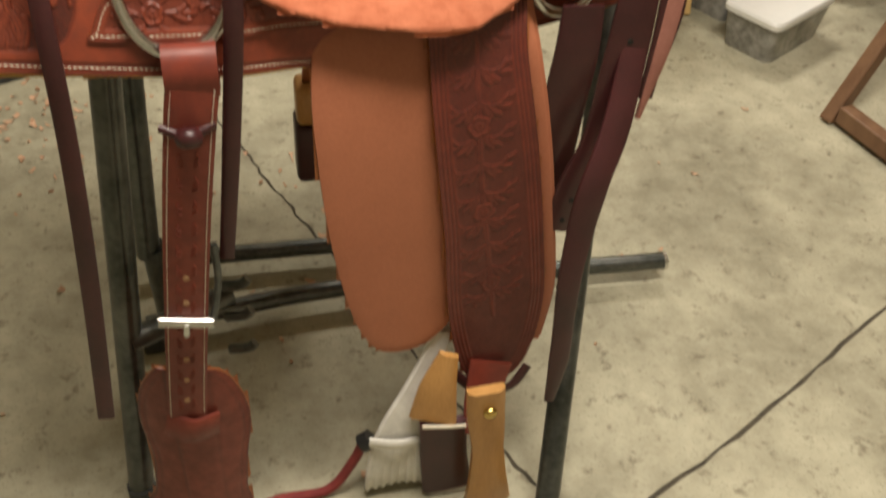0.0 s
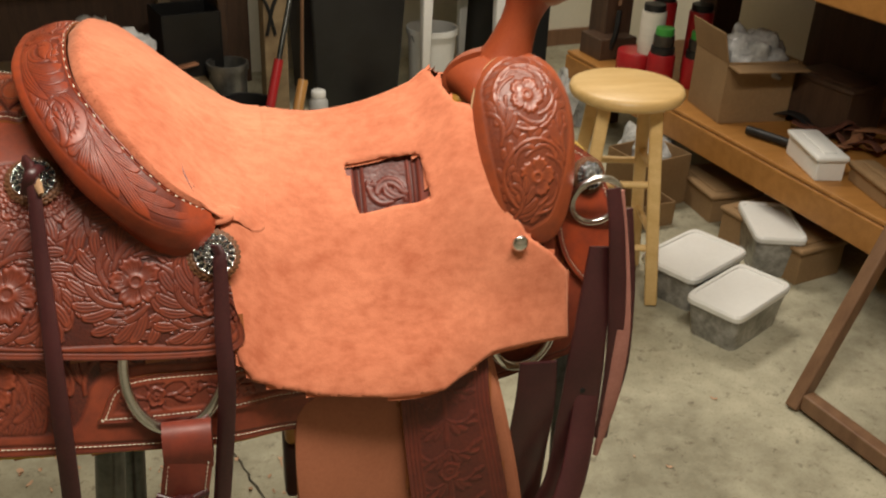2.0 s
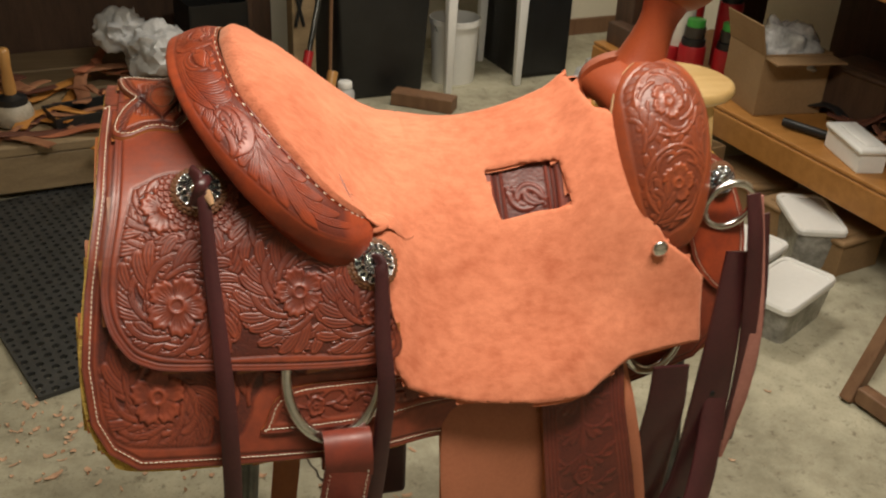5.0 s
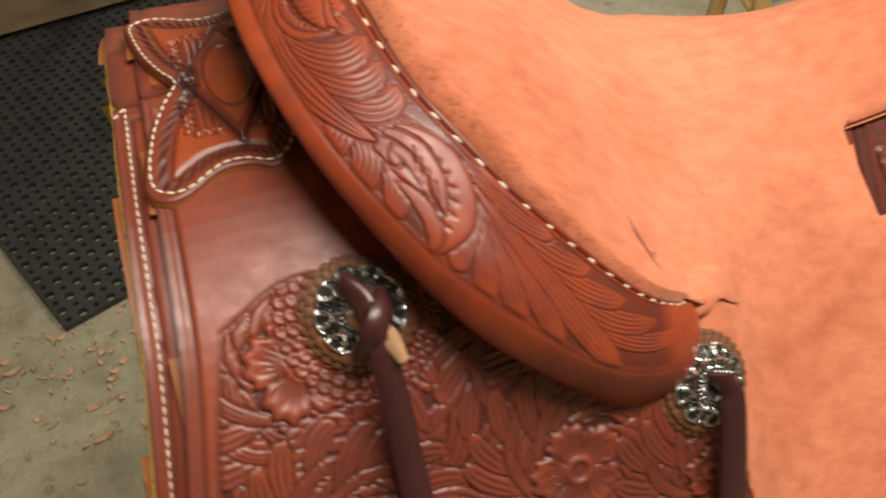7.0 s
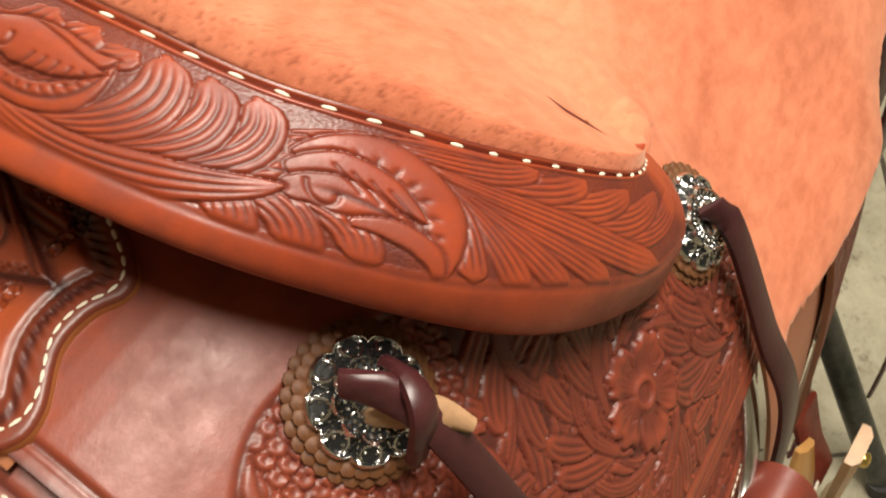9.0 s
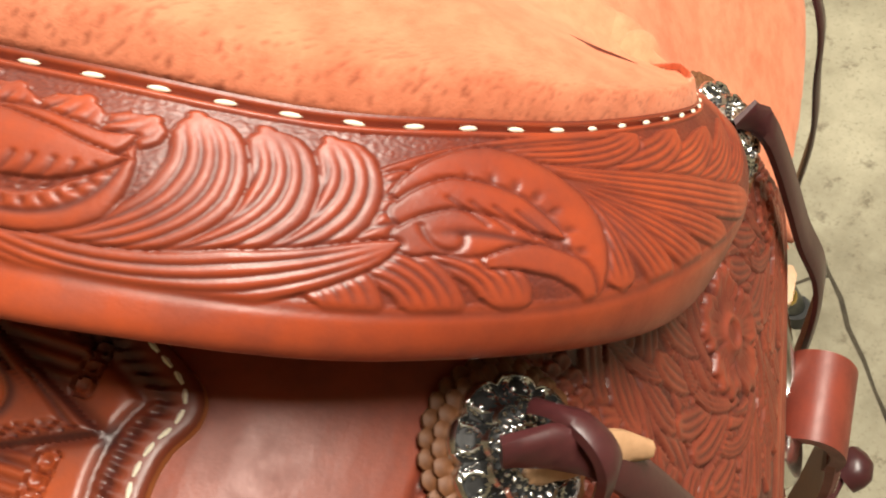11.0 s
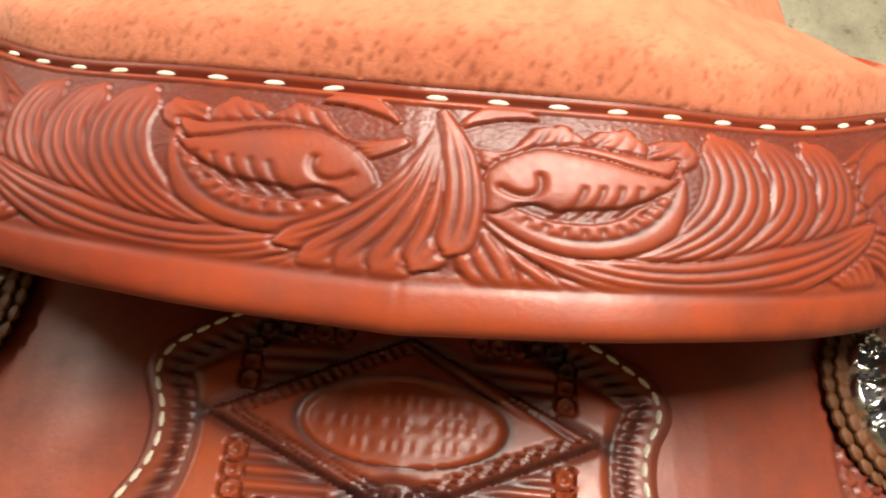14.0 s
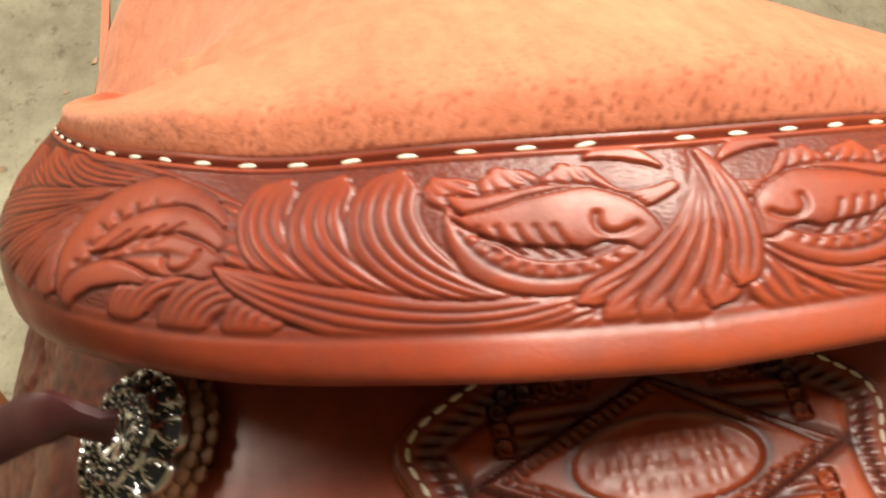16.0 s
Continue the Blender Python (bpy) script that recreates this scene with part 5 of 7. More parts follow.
# the bare tree in the hand hole
part("tree_fork", box_bm(0.360, 0.44, Y0 - 0.035, Y0 + 0.035, 1.20, 1.248, 0.015), WOODGLUE, saddle, "bare yellow rawhide tree in the hand hole")
bm = bmesh.new()
bmesh.ops.create_uvsphere(bm, u_segments=20, v_segments=12, radius=1)
bmesh.ops.transform(bm, matrix=Matrix.Translation((0.431, Y0 - 0.170, 1.079)) @ Matrix.Diagonal((0.012, 0.006, 0.012, 1)), verts=bm.verts)
part("screw_cap", bm, SILVER, saddle, "small domed silver screw cap")


# ---- conchos, rings ----
def frame_on(loft, x, z, h):
    p = loft.at(x, z, h)
    n = Vector(loft.at(x, z, h + 0.02) - p).normalized()
    e = Vector((1, 0, 0))
    e = (e - n * e.dot(n)).normalized()
    return Matrix.Translation(p) @ Matrix((e, n.cross(e), n)).transposed().to_4x4()


def concho(m, r=0.0245, rosette=True):
    """A scalloped, engraved silver concho on a fish-scale leather rosette."""
    bm = bmesh.new()
    rows, n, petals = 40, 240, 9

    def pattern(t, g):
        """Filigree: curls in each petal, a beaded ring and a flower in the middle; positive is bright."""
        ph = (g * petals / (2 * math.pi)) % 1 - 0.5
        if t > 0.95 or 0.60 < t < 0.645 or 0.30 < t < 0.345:
            return 1.0
        if t > 0.645:
            r1 = math.hypot(ph * 1.05, (t - 0.80) * 2.3)
            r2 = math.hypot((abs(ph) - 0.17) * 1.3, (t - 0.78) * 2.6)
            edge = abs(t - (0.955 - 0.35 * (2 * abs(ph)) ** 4))
            return 1.0 if abs(r1 - 0.31) < 0.040 or r2 < 0.055 or edge < 0.025 else -1.0
        if t > 0.345:
            return 1.0 if math.sin(g * 27) * 0.5 + math.sin(t * 60) * 0.4 > 0.25 else -1.0
        return 1.0 if math.cos(8 * g) > -0.5 * (1 - t / 0.3) else -1.0

    grid = []
    for j in range(rows + 1):
        t = j / rows
        ring = []
        for k in range(n):
            g = 2 * math.pi * k / n
            edge = r * (1.06 - 0.13 * (2 * abs((g * petals / (2 * math.pi)) % 1 - 0.5)) ** 3)
            z = 0.010 * (1 - t * t) + 0.0022 * math.exp(-((t - 0.96) / 0.04) ** 2) + 0.0025 * math.exp(-((t - 0.62) / 0.05) ** 2)
            z += 0.0004 * pattern(t, g) - 0.004 * math.exp(-(t / 0.25) ** 2)
            ring.append(bm.verts.new((edge * t * math.cos(g), edge * t * math.sin(g), z + 0.004)))
        grid.append(ring)
    for j in range(rows):
        for k in range(n):
            f = bm.faces.new((grid[j][k], grid[j + 1][k], grid[j + 1][(k + 1) % n], grid[j][(k + 1) % n]))
            f.material_index = 0 if pattern((j + 0.5) / rows, 2 * math.pi * (k + 0.5) / n) > 0 else 1
    low = [bm.verts.new((v.co.x * 0.97, v.co.y * 0.97, 0.0)) for v in grid[-1]]
    for k in range(n):
        bm.faces.new((grid[-1][k], low[k], low[(k + 1) % n], grid[-1][(k + 1) % n]))
    bmesh.ops.transform(bm, matrix=m, verts=bm.verts)
    ob = part("concho", bm, (SILVER, OXIDE), saddle, "scalloped engraved silver concho with blackened ground")
    if rosette:
        bm = lathe([(r * 1.16, 0.0), (r * 1.17, 0.002), (r * 1.1, 0.004), (0.001, 0.005)], m @ Matrix.Translation((0, 0, -0.003)), 48)
        ro = part("rosette", bm, SCALE, ob, "brown fish-scale leather rosette")
        tooth = bmesh.new()
        bmesh.ops.create_uvsphere(tooth, u_segments=8, v_segments=5, radius=0.0040)
        bmesh.ops.scale(tooth, vec=(1, 1, 0.45), verts=tooth.verts)
        tm = mesh_of(tooth)
        for q in range(2):
            for k in range(30):
                g = 2 * math.pi * (k + 0.5 * q) / 30
                rad = r * (1.06 + 0.13 * q)
                to = part("scale", tm, SCALE, ro)
                to.matrix_local = Matrix.Translation((m @ Vector((rad * math.cos(g), rad * math.sin(g), 0.002 - 0.003 * q))) * UNIT) @ m.to_3x3().to_4x4()
    return ob


concho(frame_on(NEAR_REAR, -0.172, 1.197, 0.012))
concho(frame_on(NEAR_SEAT, 0.024, 1.107, 0.013), 0.0250)
concho(frame_on(FAR_REAR, -0.168, 1.199, 0.014))
front = frame_on(NEAR_BODY, 0.552, 1.132, 0.016)
concho(front, 0.020)
c = NEAR_BODY.at(0.557, 1.097, 0.030)
ringpts = [(c[0] + 0.037 * math.cos(g), c[1] - 0.006 * math.sin(g), c[2] + 0.037 * math.sin(g)) for g in np.linspace(0, 2 * math.pi, 25)]
part("ring", tube(ringpts, 0.0055, 12, 60, closed=True), SILVER, saddle, "polished steel ring")


def d_ring(cx, cz, w, hgt, name="rigging_ring"):
    pts = [tuple(NEAR_BODY.at(cx + w * math.cos(g), cz - hgt * math.sin(g), 0.012)) for g in np.linspace(-0.35, math.pi + 0.35, 17)]
    return part(name, tube(pts, 0.0075, 12, 60), SILVER, saddle, "polished steel rigging ring")


d_ring(-0.030, 0.995, 0.060, 0.080)
d_ring(0.446, 0.940, 0.052, 0.062)


def front_relief(a, b, ed):
    g = np.exp(-((ed - 0.007) / 0.0016) ** 2)
    return -0.001 * g, np.maximum(0.5 * g, np.clip(1 - ed / 0.004, 0, 1) * 0.6)


# front jockey: a small rounded leather with a scalloped back edge under the ring
FRONT = curvy([(0.53, 1.172), (0.568, 1.145), (0.592, 1.09), (0.60, 1.03), (0.588, 0.98), (0.558, 0.975), (0.522, 1.01), (0.504, 1.05), (0.50, 1.10), (0.506, 1.14)], 120)
fj = part("front_jockey", sheet(NEAR_BODY.outline(FRONT), NEAR_BODY.place, 0.004, 0.006, front_relief, lift=0.006), (LEATHER, EDGE), saddle)
line, nrm = on_sheet(NEAR_BODY.place, inset(NEAR_BODY.outline(FRONT), 0.006), 0.0125)
sewn("stitching", fj, line, 0.0056, 0.0040, 0.0008, nrm)

# ---- fender, stirrup leather, stirrup ----
FEND = curvy([(0.13, 0.97), (0.116, 0.861), (0.115, 0.783), (0.126, 0.645), (0.143, 0.534), (0.165, 0.44), (0.19, 0.385), (0.217, 0.362), (0.26, 0.358), (0.30, 0.385), (0.33, 0.45), (0.335, 0.7), (0.33, 0.97)], 200)
hang = Loft([(x, [(0.172 * k, 1.0), (0.200 * k, 0.94), (0.232 * k, 0.88), (0.258 * k, 0.75), (0.272 * k, 0.5), (0.275 * k, 0.15)]) for x, k in ((0.05, 1.12), (0.25, 1.0), (0.5, 0.85))], -1)
part("fender", sheet(hang.outline(FEND), hang.place, 0.008, 0.005, plain_edge, lift=-0.012, edge_round=0.003), (FENDER, EDGE), saddle, "plain smooth tan leather fender")
SLEATHER = curvy([(0.253, 0.98), (0.262, 0.82), (0.275, 0.70), (0.290, 0.58), (0.303, 0.44), (0.322, 0.34), (0.345, 0.275), (0.385, 0.245), (0.43, 0.25), (0.455, 0.31), (0.462, 0.42), (0.445, 0.55), (0.42, 0.70), (0.39, 0.85), (0.372, 0.98)], 220)


def leather_relief(a, b, ed):
    c = Carving(a, b, 0.0010, 0.45)
    mid = hang.outline([(0.315, 0.95), (0.325, 0.80), (0.340, 0.66), (0.362, 0.52), (0.380, 0.40)])
    line = smooth_line(mid, 60)
    c.lobe(line, [0.003, 0.004, 0.004, 0.004], 1)
    for k in range(2, 56, 5):
        for s in (1, -1):
            d = line[k + 1] - line[k]
            g = math.atan2(d[1], d[0])
            c.spray(line[k][0], line[k][1], g + s * 0.7, 0.05, s, 4)
    for k in range(6, 58, 15):
        c.flower(line[k][0], line[k][1], 0.017, 0.3 * k)
    k = np.clip((ed - 0.021) / 0.002, 0, 1)
    h, dye = c.masked(k)
    for o in (0.006, 0.012, 0.018):
        g = np.exp(-((ed - o) / 0.0015) ** 2)
        h, dye = h - 0.0014 * g, np.maximum(dye, 0.55 * g)
    return h, np.maximum(dye, np.clip(1 - ed / 0.004, 0, 1) * 0.6)


part("stirrup_leather", sheet(hang.outline(SLEATHER), hang.place, 0.002, 0.006, leather_relief, lift=-0.002), (LEATHER_DARK, EDGE), saddle)
part("hobble_strap", strap([hang.at(0.315, 0.30, 0.010), hang.at(0.36, 0.245, 0.014), hang.at(0.42, 0.225, 0.014), hang.at(0.455, 0.26, 0.006)], [0.018, 0.02, 0.018], 0.005), (LATIGO, TAN), saddle)
part("stirrup_loop", strap([(0.385, 0.925, 0.30), (0.368, 0.895, 0.24), (0.365, 0.87, 0.19)], [0.075, 0.060, 0.055], 0.01), (LEATHER_DARK, EDGE), saddle)
stirrup = part("stirrup_side", strap([(0.355, 0.845, 0.332), (0.360, 0.845, 0.27), (0.370, 0.845, 0.19), (0.380, 0.845, 0.08), (0.386, 0.850, 0.015)], [0.060, 0.060, 0.052, 0.064, 0.082], 0.018), (STIRWOOD, STIRWOOD), saddle, "varnished light wood stirrup side")
part("stirrup_side", strap([(0.306, 0.90, 0.36), (0.290, 0.89, 0.29), (0.284, 0.885, 0.22)], [0.030, 0.060, 0.078], 0.012, face=(-0.3, -1, 0)), (STIRWOOD, STIRWOOD), saddle, "varnished light wood stirrup inside")
part("stirrup_wrap", strap([(0.302, 0.882, 0.215), (0.308, 0.882, 0.12), (0.320, 0.885, 0.02)], [0.078, 0.080, 0.088], 0.016), (LATIGO, LATIGO), saddle, "dark leather wrapped stirrup inside")
part("stirrup_line", strap([(0.264, 0.870, 0.223), (0.301, 0.868, 0.218), (0.337, 0.870, 0.211)], [0.007, 0.007, 0.007], 0.004), (THREAD, THREAD), saddle, "pale stitched edge of the stirrup wrap")
part("stirrup_bolt", lathe([(0.0, 0.008), (0.007, 0.007), (0.011, 0.003), (0.011, -0.002)], Matrix.Translation((0.362, 0.833, 0.288)) @ Matrix.Rotation(radians(90), 4, "X"), 20), BRASS, stirrup, "brass bolt head")
for dx, dh in ((0.008, -0.008), (0.015, -0.014)):
    edge = [hang.at(x + dx, z, dh) for x, z in ((0.372, 0.93), (0.392, 0.84), (0.421, 0.70), (0.446, 0.55), (0.463, 0.42), (0.456, 0.31))]
    part("stirrup_leather_layer", strap(edge, [0.02, 0.022, 0.022, 0.022, 0.02], 0.005), (FENDER, FENDER), saddle, "lower layer of tan stirrup leather")

# ---- cinches, billets, strings ----
billet_line = [(-0.020, 0.866, 0.895), (-0.028, 0.860, 0.85), (-0.047, 0.856, 0.72), (-0.068, 0.860, 0.55), (-0.085, 0.866, 0.40), (-0.092, 0.868, 0.33)]
billet = part("flank_billet", strap(billet_line, [0.058, 0.056, 0.055], 0.009), (LEATHER_DARK, EDGE), saddle)
prof = smooth_line([(0.866, 0.885), (0.866, 0.912), (0.876, 0.930), (0.890, 0.932), (0.902, 0.915), (0.902, 0.87)], 30)
own, rows2 = bmesh.new(), []
for k, (y, z) in enumerate(prof):
    d = prof[min(k + 1, 29)] - prof[max(k - 1, 0)]
    ny, nz = -d[1] / np.hypot(*d) * 0.0045, d[0] / np.hypot(*d) * 0.0045
    rows2.append([own.verts.new((-0.020 + sx * 0.029, y + sn * ny, z + sn * nz)) for sx, sn in ((-1, 1), (1, 1), (1, -1), (-1, -1))])
for a, b in zip(rows2, rows2[1:]):
    for k in range(4):
        own.faces.new((a[k], a[(k + 1) % 4], b[(k + 1) % 4], b[k]))
part("billet_loop", own, LEATHER_DARK, billet)
bl = smooth_line(billet_line, 200)
for k in (96, 112, 128, 152, 168, 184):
    part("hole", tube([bl[k] + (0, -0.0035, 0), bl[k] + (0, -0.0056, 0)], 0.0042, 10), TAN, billet)
for off in (-0.0235, 0.0235):
    sewn("stitching", billet, bl[::4] + np.array([off, -0.005, 0]), 0.006, 0.0045, 0.0008, np.tile([0, -1.0, 0], (50, 1)))
for k in range(20, 190, 12):
    own = None
    for s in (-1, 1):
        for j in range(2):
            a0 = bl[k + 3 * j]
            own = tube([a0 + (s * 0.006, -0.0046, 0.0), a0 + (s * 0.012, -0.0052, 0.005), a0 + (s * 0.009, -0.0046, 0.011)], 0.0016, 6, 8, bm=own)
    part("stamped_leaf", own, LEATHER_DARK, billet)
part("loop", strap([(-0.062, 0.858, 0.85), (-0.032, 0.850, 0.842), (0.0, 0.858, 0.85)], [0.010, 0.012, 0.010], 0.006, face=(0, -1, 0)), (LATIGO, LATIGO), billet, "dark leather keeper loop")
part("knot", tube([(-0.036, 0.848, 0.842), (-0.030, 0.842, 0.846), (-0.024, 0.848, 0.842)], 0.012, 10, 12), LATIGO, billet)
buckle = part("buckle", tube([(-0.103, 0.852, 0.551), (-0.034, 0.850, 0.541)], 0.008, 10), SILVER, saddle, "plain steel roller buckle")
part("tongue", tube([(-0.068, 0.845, 0.548), (-0.070, 0.842, 0.530)], 0.0045, 8), SILVER, buckle)
part("buckle_frame", tube([(-0.034, 0.856, 0.541), (-0.022, 0.868, 0.60), (-0.022, 0.872, 0.66)], 0.005, 8, 16), STEEL, buckle)
CINCH = curvy([(-0.125, 0.43), (-0.155, 0.37), (-0.168, 0.29), (-0.160, 0.20), (-0.170, 0.10), (-0.18, 0.03), (-0.03, 0.02), (-0.022, 0.10), (-0.015, 0.18), (-0.004, 0.26), (-0.014, 0.34), (-0.045, 0.41)], 120)


def cinch_place(x, z, h):
    x, z, h = (np.asarray(v, float) for v in (x, z, h))
    return np.stack([x, 0.878 + 0.03 * ((x + 0.085) / 0.08) ** 2 - h, z], 1)


def cinch_relief(x, z, ed):
    h = -0.0012 * (np.exp(-((ed - 0.010) / 0.0018) ** 2) + np.exp(-((np.abs(x + 0.085) - 0.03) / 0.0016) ** 2))
    return h, np.maximum(np.clip(1 - ed / 0.005, 0, 1) * 0.6, -h * 350)


part("back_cinch", sheet(CINCH, cinch_place, 0.0035, 0.007, cinch_relief, edge_round=0.004), (LEATHER_DARK, EDGE), saddle, "wide dark russet leather flank cinch")
part("cinch_loop", strap([(-0.125, 0.870, 0.315), (-0.088, 0.856, 0.305), (-0.05, 0.870, 0.30)], [0.05, 0.052, 0.05], 0.007, face=(0, -1, 0)), (LEATHER_DARK, EDGE), saddle)


def string_from(points, widths, face=(0, -1, 0)):
    return part("saddle_string", strap(points, widths, 0.005, face=face, steps=64), (LATIGO, TAN), saddle, "dark burgundy latigo string with tan flesh side")


string_from([NEAR_REAR.at(-0.180, 1.205, 0.034), NEAR_REAR.at(-0.170, 1.190, 0.042), (-0.164, 0.948, 1.135), (-0.158, 0.885, 1.00), (-0.161, 0.862, 0.82), (-0.178, 0.86, 0.6), (-0.202, 0.86, 0.357)], [0.014, 0.021, 0.023, 0.023])
string_from([NEAR_SEAT.at(0.024, 1.110, 0.024), NEAR_SEAT.at(0.026, 1.100, 0.034), (0.031, 0.925, 1.04), (0.031, 0.90, 0.965), (0.014, 0.892, 0.80), (-0.008, 0.89, 0.617)], [0.016, 0.022, 0.022, 0.019])
fr = FAR_REAR.at(-0.172, 1.204, 0.036)
string_from([fr + (0, 0, 0), fr + (0.006, 0.03, 0.0), fr + (0.012, 0.10, -0.10), fr + (0.012, 0.15, -0.35)], [0.016, 0.022, 0.024], (-0.3, 1, 0.5))
def knot_on(loft, x, z):
    """The bleed knot: a slit string folded over itself, tan inside."""
    p = [loft.at(x + dx, z + dz, h) for dx, dz, h in ((-0.012, 0.004, 0.018), (-0.005, 0.001, 0.030), (0.004, -0.005, 0.041), (0.009, -0.014, 0.043))]
    part("string_knot", strap(p, [0.006, 0.012, 0.012, 0.006], 0.004, face=(-0.3, -1, 0.6)), (TAN, TAN), saddle, "tan flesh side of the string's knot")
    q = [loft.at(x + dx, z + dz, h) for dx, dz, h in ((-0.010, -0.010, 0.030), (-0.002, -0.002, 0.047), (0.006, 0.004, 0.044), (0.010, 0.008, 0.030))]
    part("string_fold", strap(q, [0.010, 0.013, 0.012, 0.008], 0.005, face=(0.2, -1, 0.6)), (LATIGO, TAN), saddle, "dark string folded through its own slit")


knot_on(NEAR_REAR, -0.170, 1.192)


def latigo(points, widths, label):
    return part("latigo", strap(points, widths, 0.006), (LATIGO, TAN), saddle, label)


latigo([(0.462, 0.982, 0.905), (0.460, 0.975, 0.836), (0.455, 0.978, 0.733), (0.456, 0.985, 0.60), (0.458, 0.99, 0.55)], [0.055, 0.062, 0.062, 0.06, 0.055], "dark burgundy latigo strap on the front ring")
long_line = [(0.545, 1.010, 1.07), (0.538, 0.990, 0.98), (0.532, 0.978, 0.902), (0.526, 0.970, 0.81), (0.518, 0.966, 0.704), (0.493, 0.964, 0.631), (0.472, 0.964, 0.543)]
wide = latigo(long_line, [0.030, 0.046, 0.056, 0.062, 0.064, 0.060, 0.050], "wide dark burgundy latigo strap with punched holes")
ll = smooth_line(long_line, 100)
for k in (40, 52, 64, 76, 88, 95):
    part("hole", tube([ll[k] + (0, -0.0022, 0), ll[k] + (0, -0.0042, 0)], 0.0042, 10), OXIDE, wide)
latigo([(0.545, 0.992, 0.90), (0.530, 0.955, 0.80), (0.512, 0.925, 0.735), (0.487, 0.897, 0.681), (0.475, 0.885, 0.613), (0.466, 0.868, 0.517), (0.472, 0.862, 0.367), (0.470, 0.862, 0.262)], [0.030, 0.040, 0.044, 0.043, 0.036, 0.032, 0.032, 0.016], "long dark burgundy latigo strap")
string_from([(0.556, 1.016, 1.155), (0.562, 1.000, 1.10), (0.570, 0.986, 1.0), (0.574, 0.975, 0.90), (0.566, 0.965, 0.77)], [0.020, 0.026, 0.026, 0.02])
part("saddle_string", strap([(0.566, 1.018, 1.15), (0.578, 1.000, 1.05), (0.582, 0.980, 0.95), (0.576, 0.968, 0.85), (0.560, 0.962, 0.74)], [0.014, 0.018, 0.024, 0.022, 0.008], 0.005), (PINKFLESH, TAN), saddle, "pinkish flesh side of a latigo string")
part("saddle_string", strap([(0.585, 1.022, 1.12), (0.594, 1.004, 1.0), (0.590, 0.985, 0.88), (0.572, 0.972, 0.77)], [0.014, 0.020, 0.024, 0.010], 0.005), (LATIGO, PINKFLESH), saddle, "dark burgundy latigo string")
# white mohair front cinch, hanging loose
cinch = part("front_cinch", strap([(0.182, 0.898, 0.160), (0.224, 0.888, 0.158), (0.266, 0.896, 0.150)], [0.022, 0.022, 0.022], 0.006), (MOHAIR, MOHAIR), saddle, "white mohair cord cinch hanging loose")
for k in range(17):
    o = (k - 8) / 8
    low = (0.236 + 0.056 * o, 0.90 + 0.003 * (k % 2), 0.026 + 0.012 * (1 - abs(o)))
    part("cord", tube([(0.309 + 0.006 * o, 0.945, 0.385), (0.274 + 0.024 * o, 0.925, 0.27), (0.242 + 0.046 * o, 0.905, 0.16), low, (low[0] + 0.01, low[1] + 0.05, 0.008)], 0.0054, 6, 26), MOHAIR, cinch)
part("cinch_wrap", tube([(0.188, 0.92, 0.142), (0.172, 0.92, 0.130)], 0.017, 12), BLACKPLASTIC, cinch)
part("lead_cord", tube([(0.174, 0.92, 0.130), (0.155, 0.918, 0.08), (0.11, 0.914, 0.014), (0.02, 0.91, 0.010), (-0.10, 0.87, 0.010)], 0.009, 8, 24), REDCORD, saddle, "thin red braided cord on the floor")
# far flank: what shows under the skirts
part("far_stirrup", box_bm(0.123, 0.20, 1.50, 1.58, 0.235, 0.375, 0.012), LATIGO, saddle, "dark leather wrapped far stirrup")
part("far_stirrup_top", box_bm(0.127, 0.195, 1.50, 1.57, 0.375, 0.46, 0.012), STIRWOOD, saddle, "varnished wood far stirrup")
part("far_fender", strap([(0.25, 1.44, 0.95), (0.235, 1.49, 0.70), (0.175, 1.535, 0.43)], [0.2, 0.17, 0.07], 0.006, face=(0, 1, 0)), (FENDER, EDGE), saddle, "plain smooth tan leather fender")
part("far_billet", strap([(-0.02, 1.52, 0.93), (-0.06, 1.50, 0.7), (-0.05, 1.45, 0.5), (-0.07, 1.42, 0.3)], [0.055, 0.055, 0.05], 0.008, face=(0, 1, 0)), (LEATHER, EDGE), saddle)

# ---- the stand ----
stand = thing("saddle_stand", "dark steel pipe saddle stand with long base bars on the floor", "stand")
for a, b in (((-0.115, 1.09, 1.06), (-0.205, 0.965, 0.03)), ((-0.11, 1.27, 1.06), (-0.16, 1.26, 0.30)), ((-0.15, 1.26, 0.32), (-0.15, 1.30, 0.06)), ((0.616, 1.255, 0.80), (0.476, 0.795, 0.02)), ((0.44, 1.26, 1.0), (0.5, 1.503, 0.05))):
    part("leg", tube([a, b], 0.021), STEEL, stand)
part("base_bar", tube([(-0.20, 1.512, 0.05), (0.18, 1.508, 0.05), (0.64, 1.50, 0.05)], 0.019), STEEL, stand)
part("base_bar", tube([(-0.20, 1.325, 0.05), (0.18, 1.373, 0.05), (0.617, 1.366, 0.05), (0.908, 1.358, 0.05)], 0.019), STEEL, stand)
part("cross_bar", tube([(-0.175, 1.0, 0.36), (-0.02, 1.08, 0.36)], 0.019), STEEL, stand)
part("pipe_end", tube([(0.904, 1.358, 0.05), (0.912, 1.3578, 0.05)], 0.0205), SILVER, stand)
for z in (0.40, 0.33, 0.25):
    part("bracket", tube([(-0.03, 1.06, z), (0.0, 1.05, z + 0.01), (0.012, 1.05, z + 0.02)], 0.009, 8, 8), STEEL, stand)
part("top_rail", tube([(-0.25, Y0, 1.10), (0.5, Y0, 1.04)], 0.06), STEEL, stand)
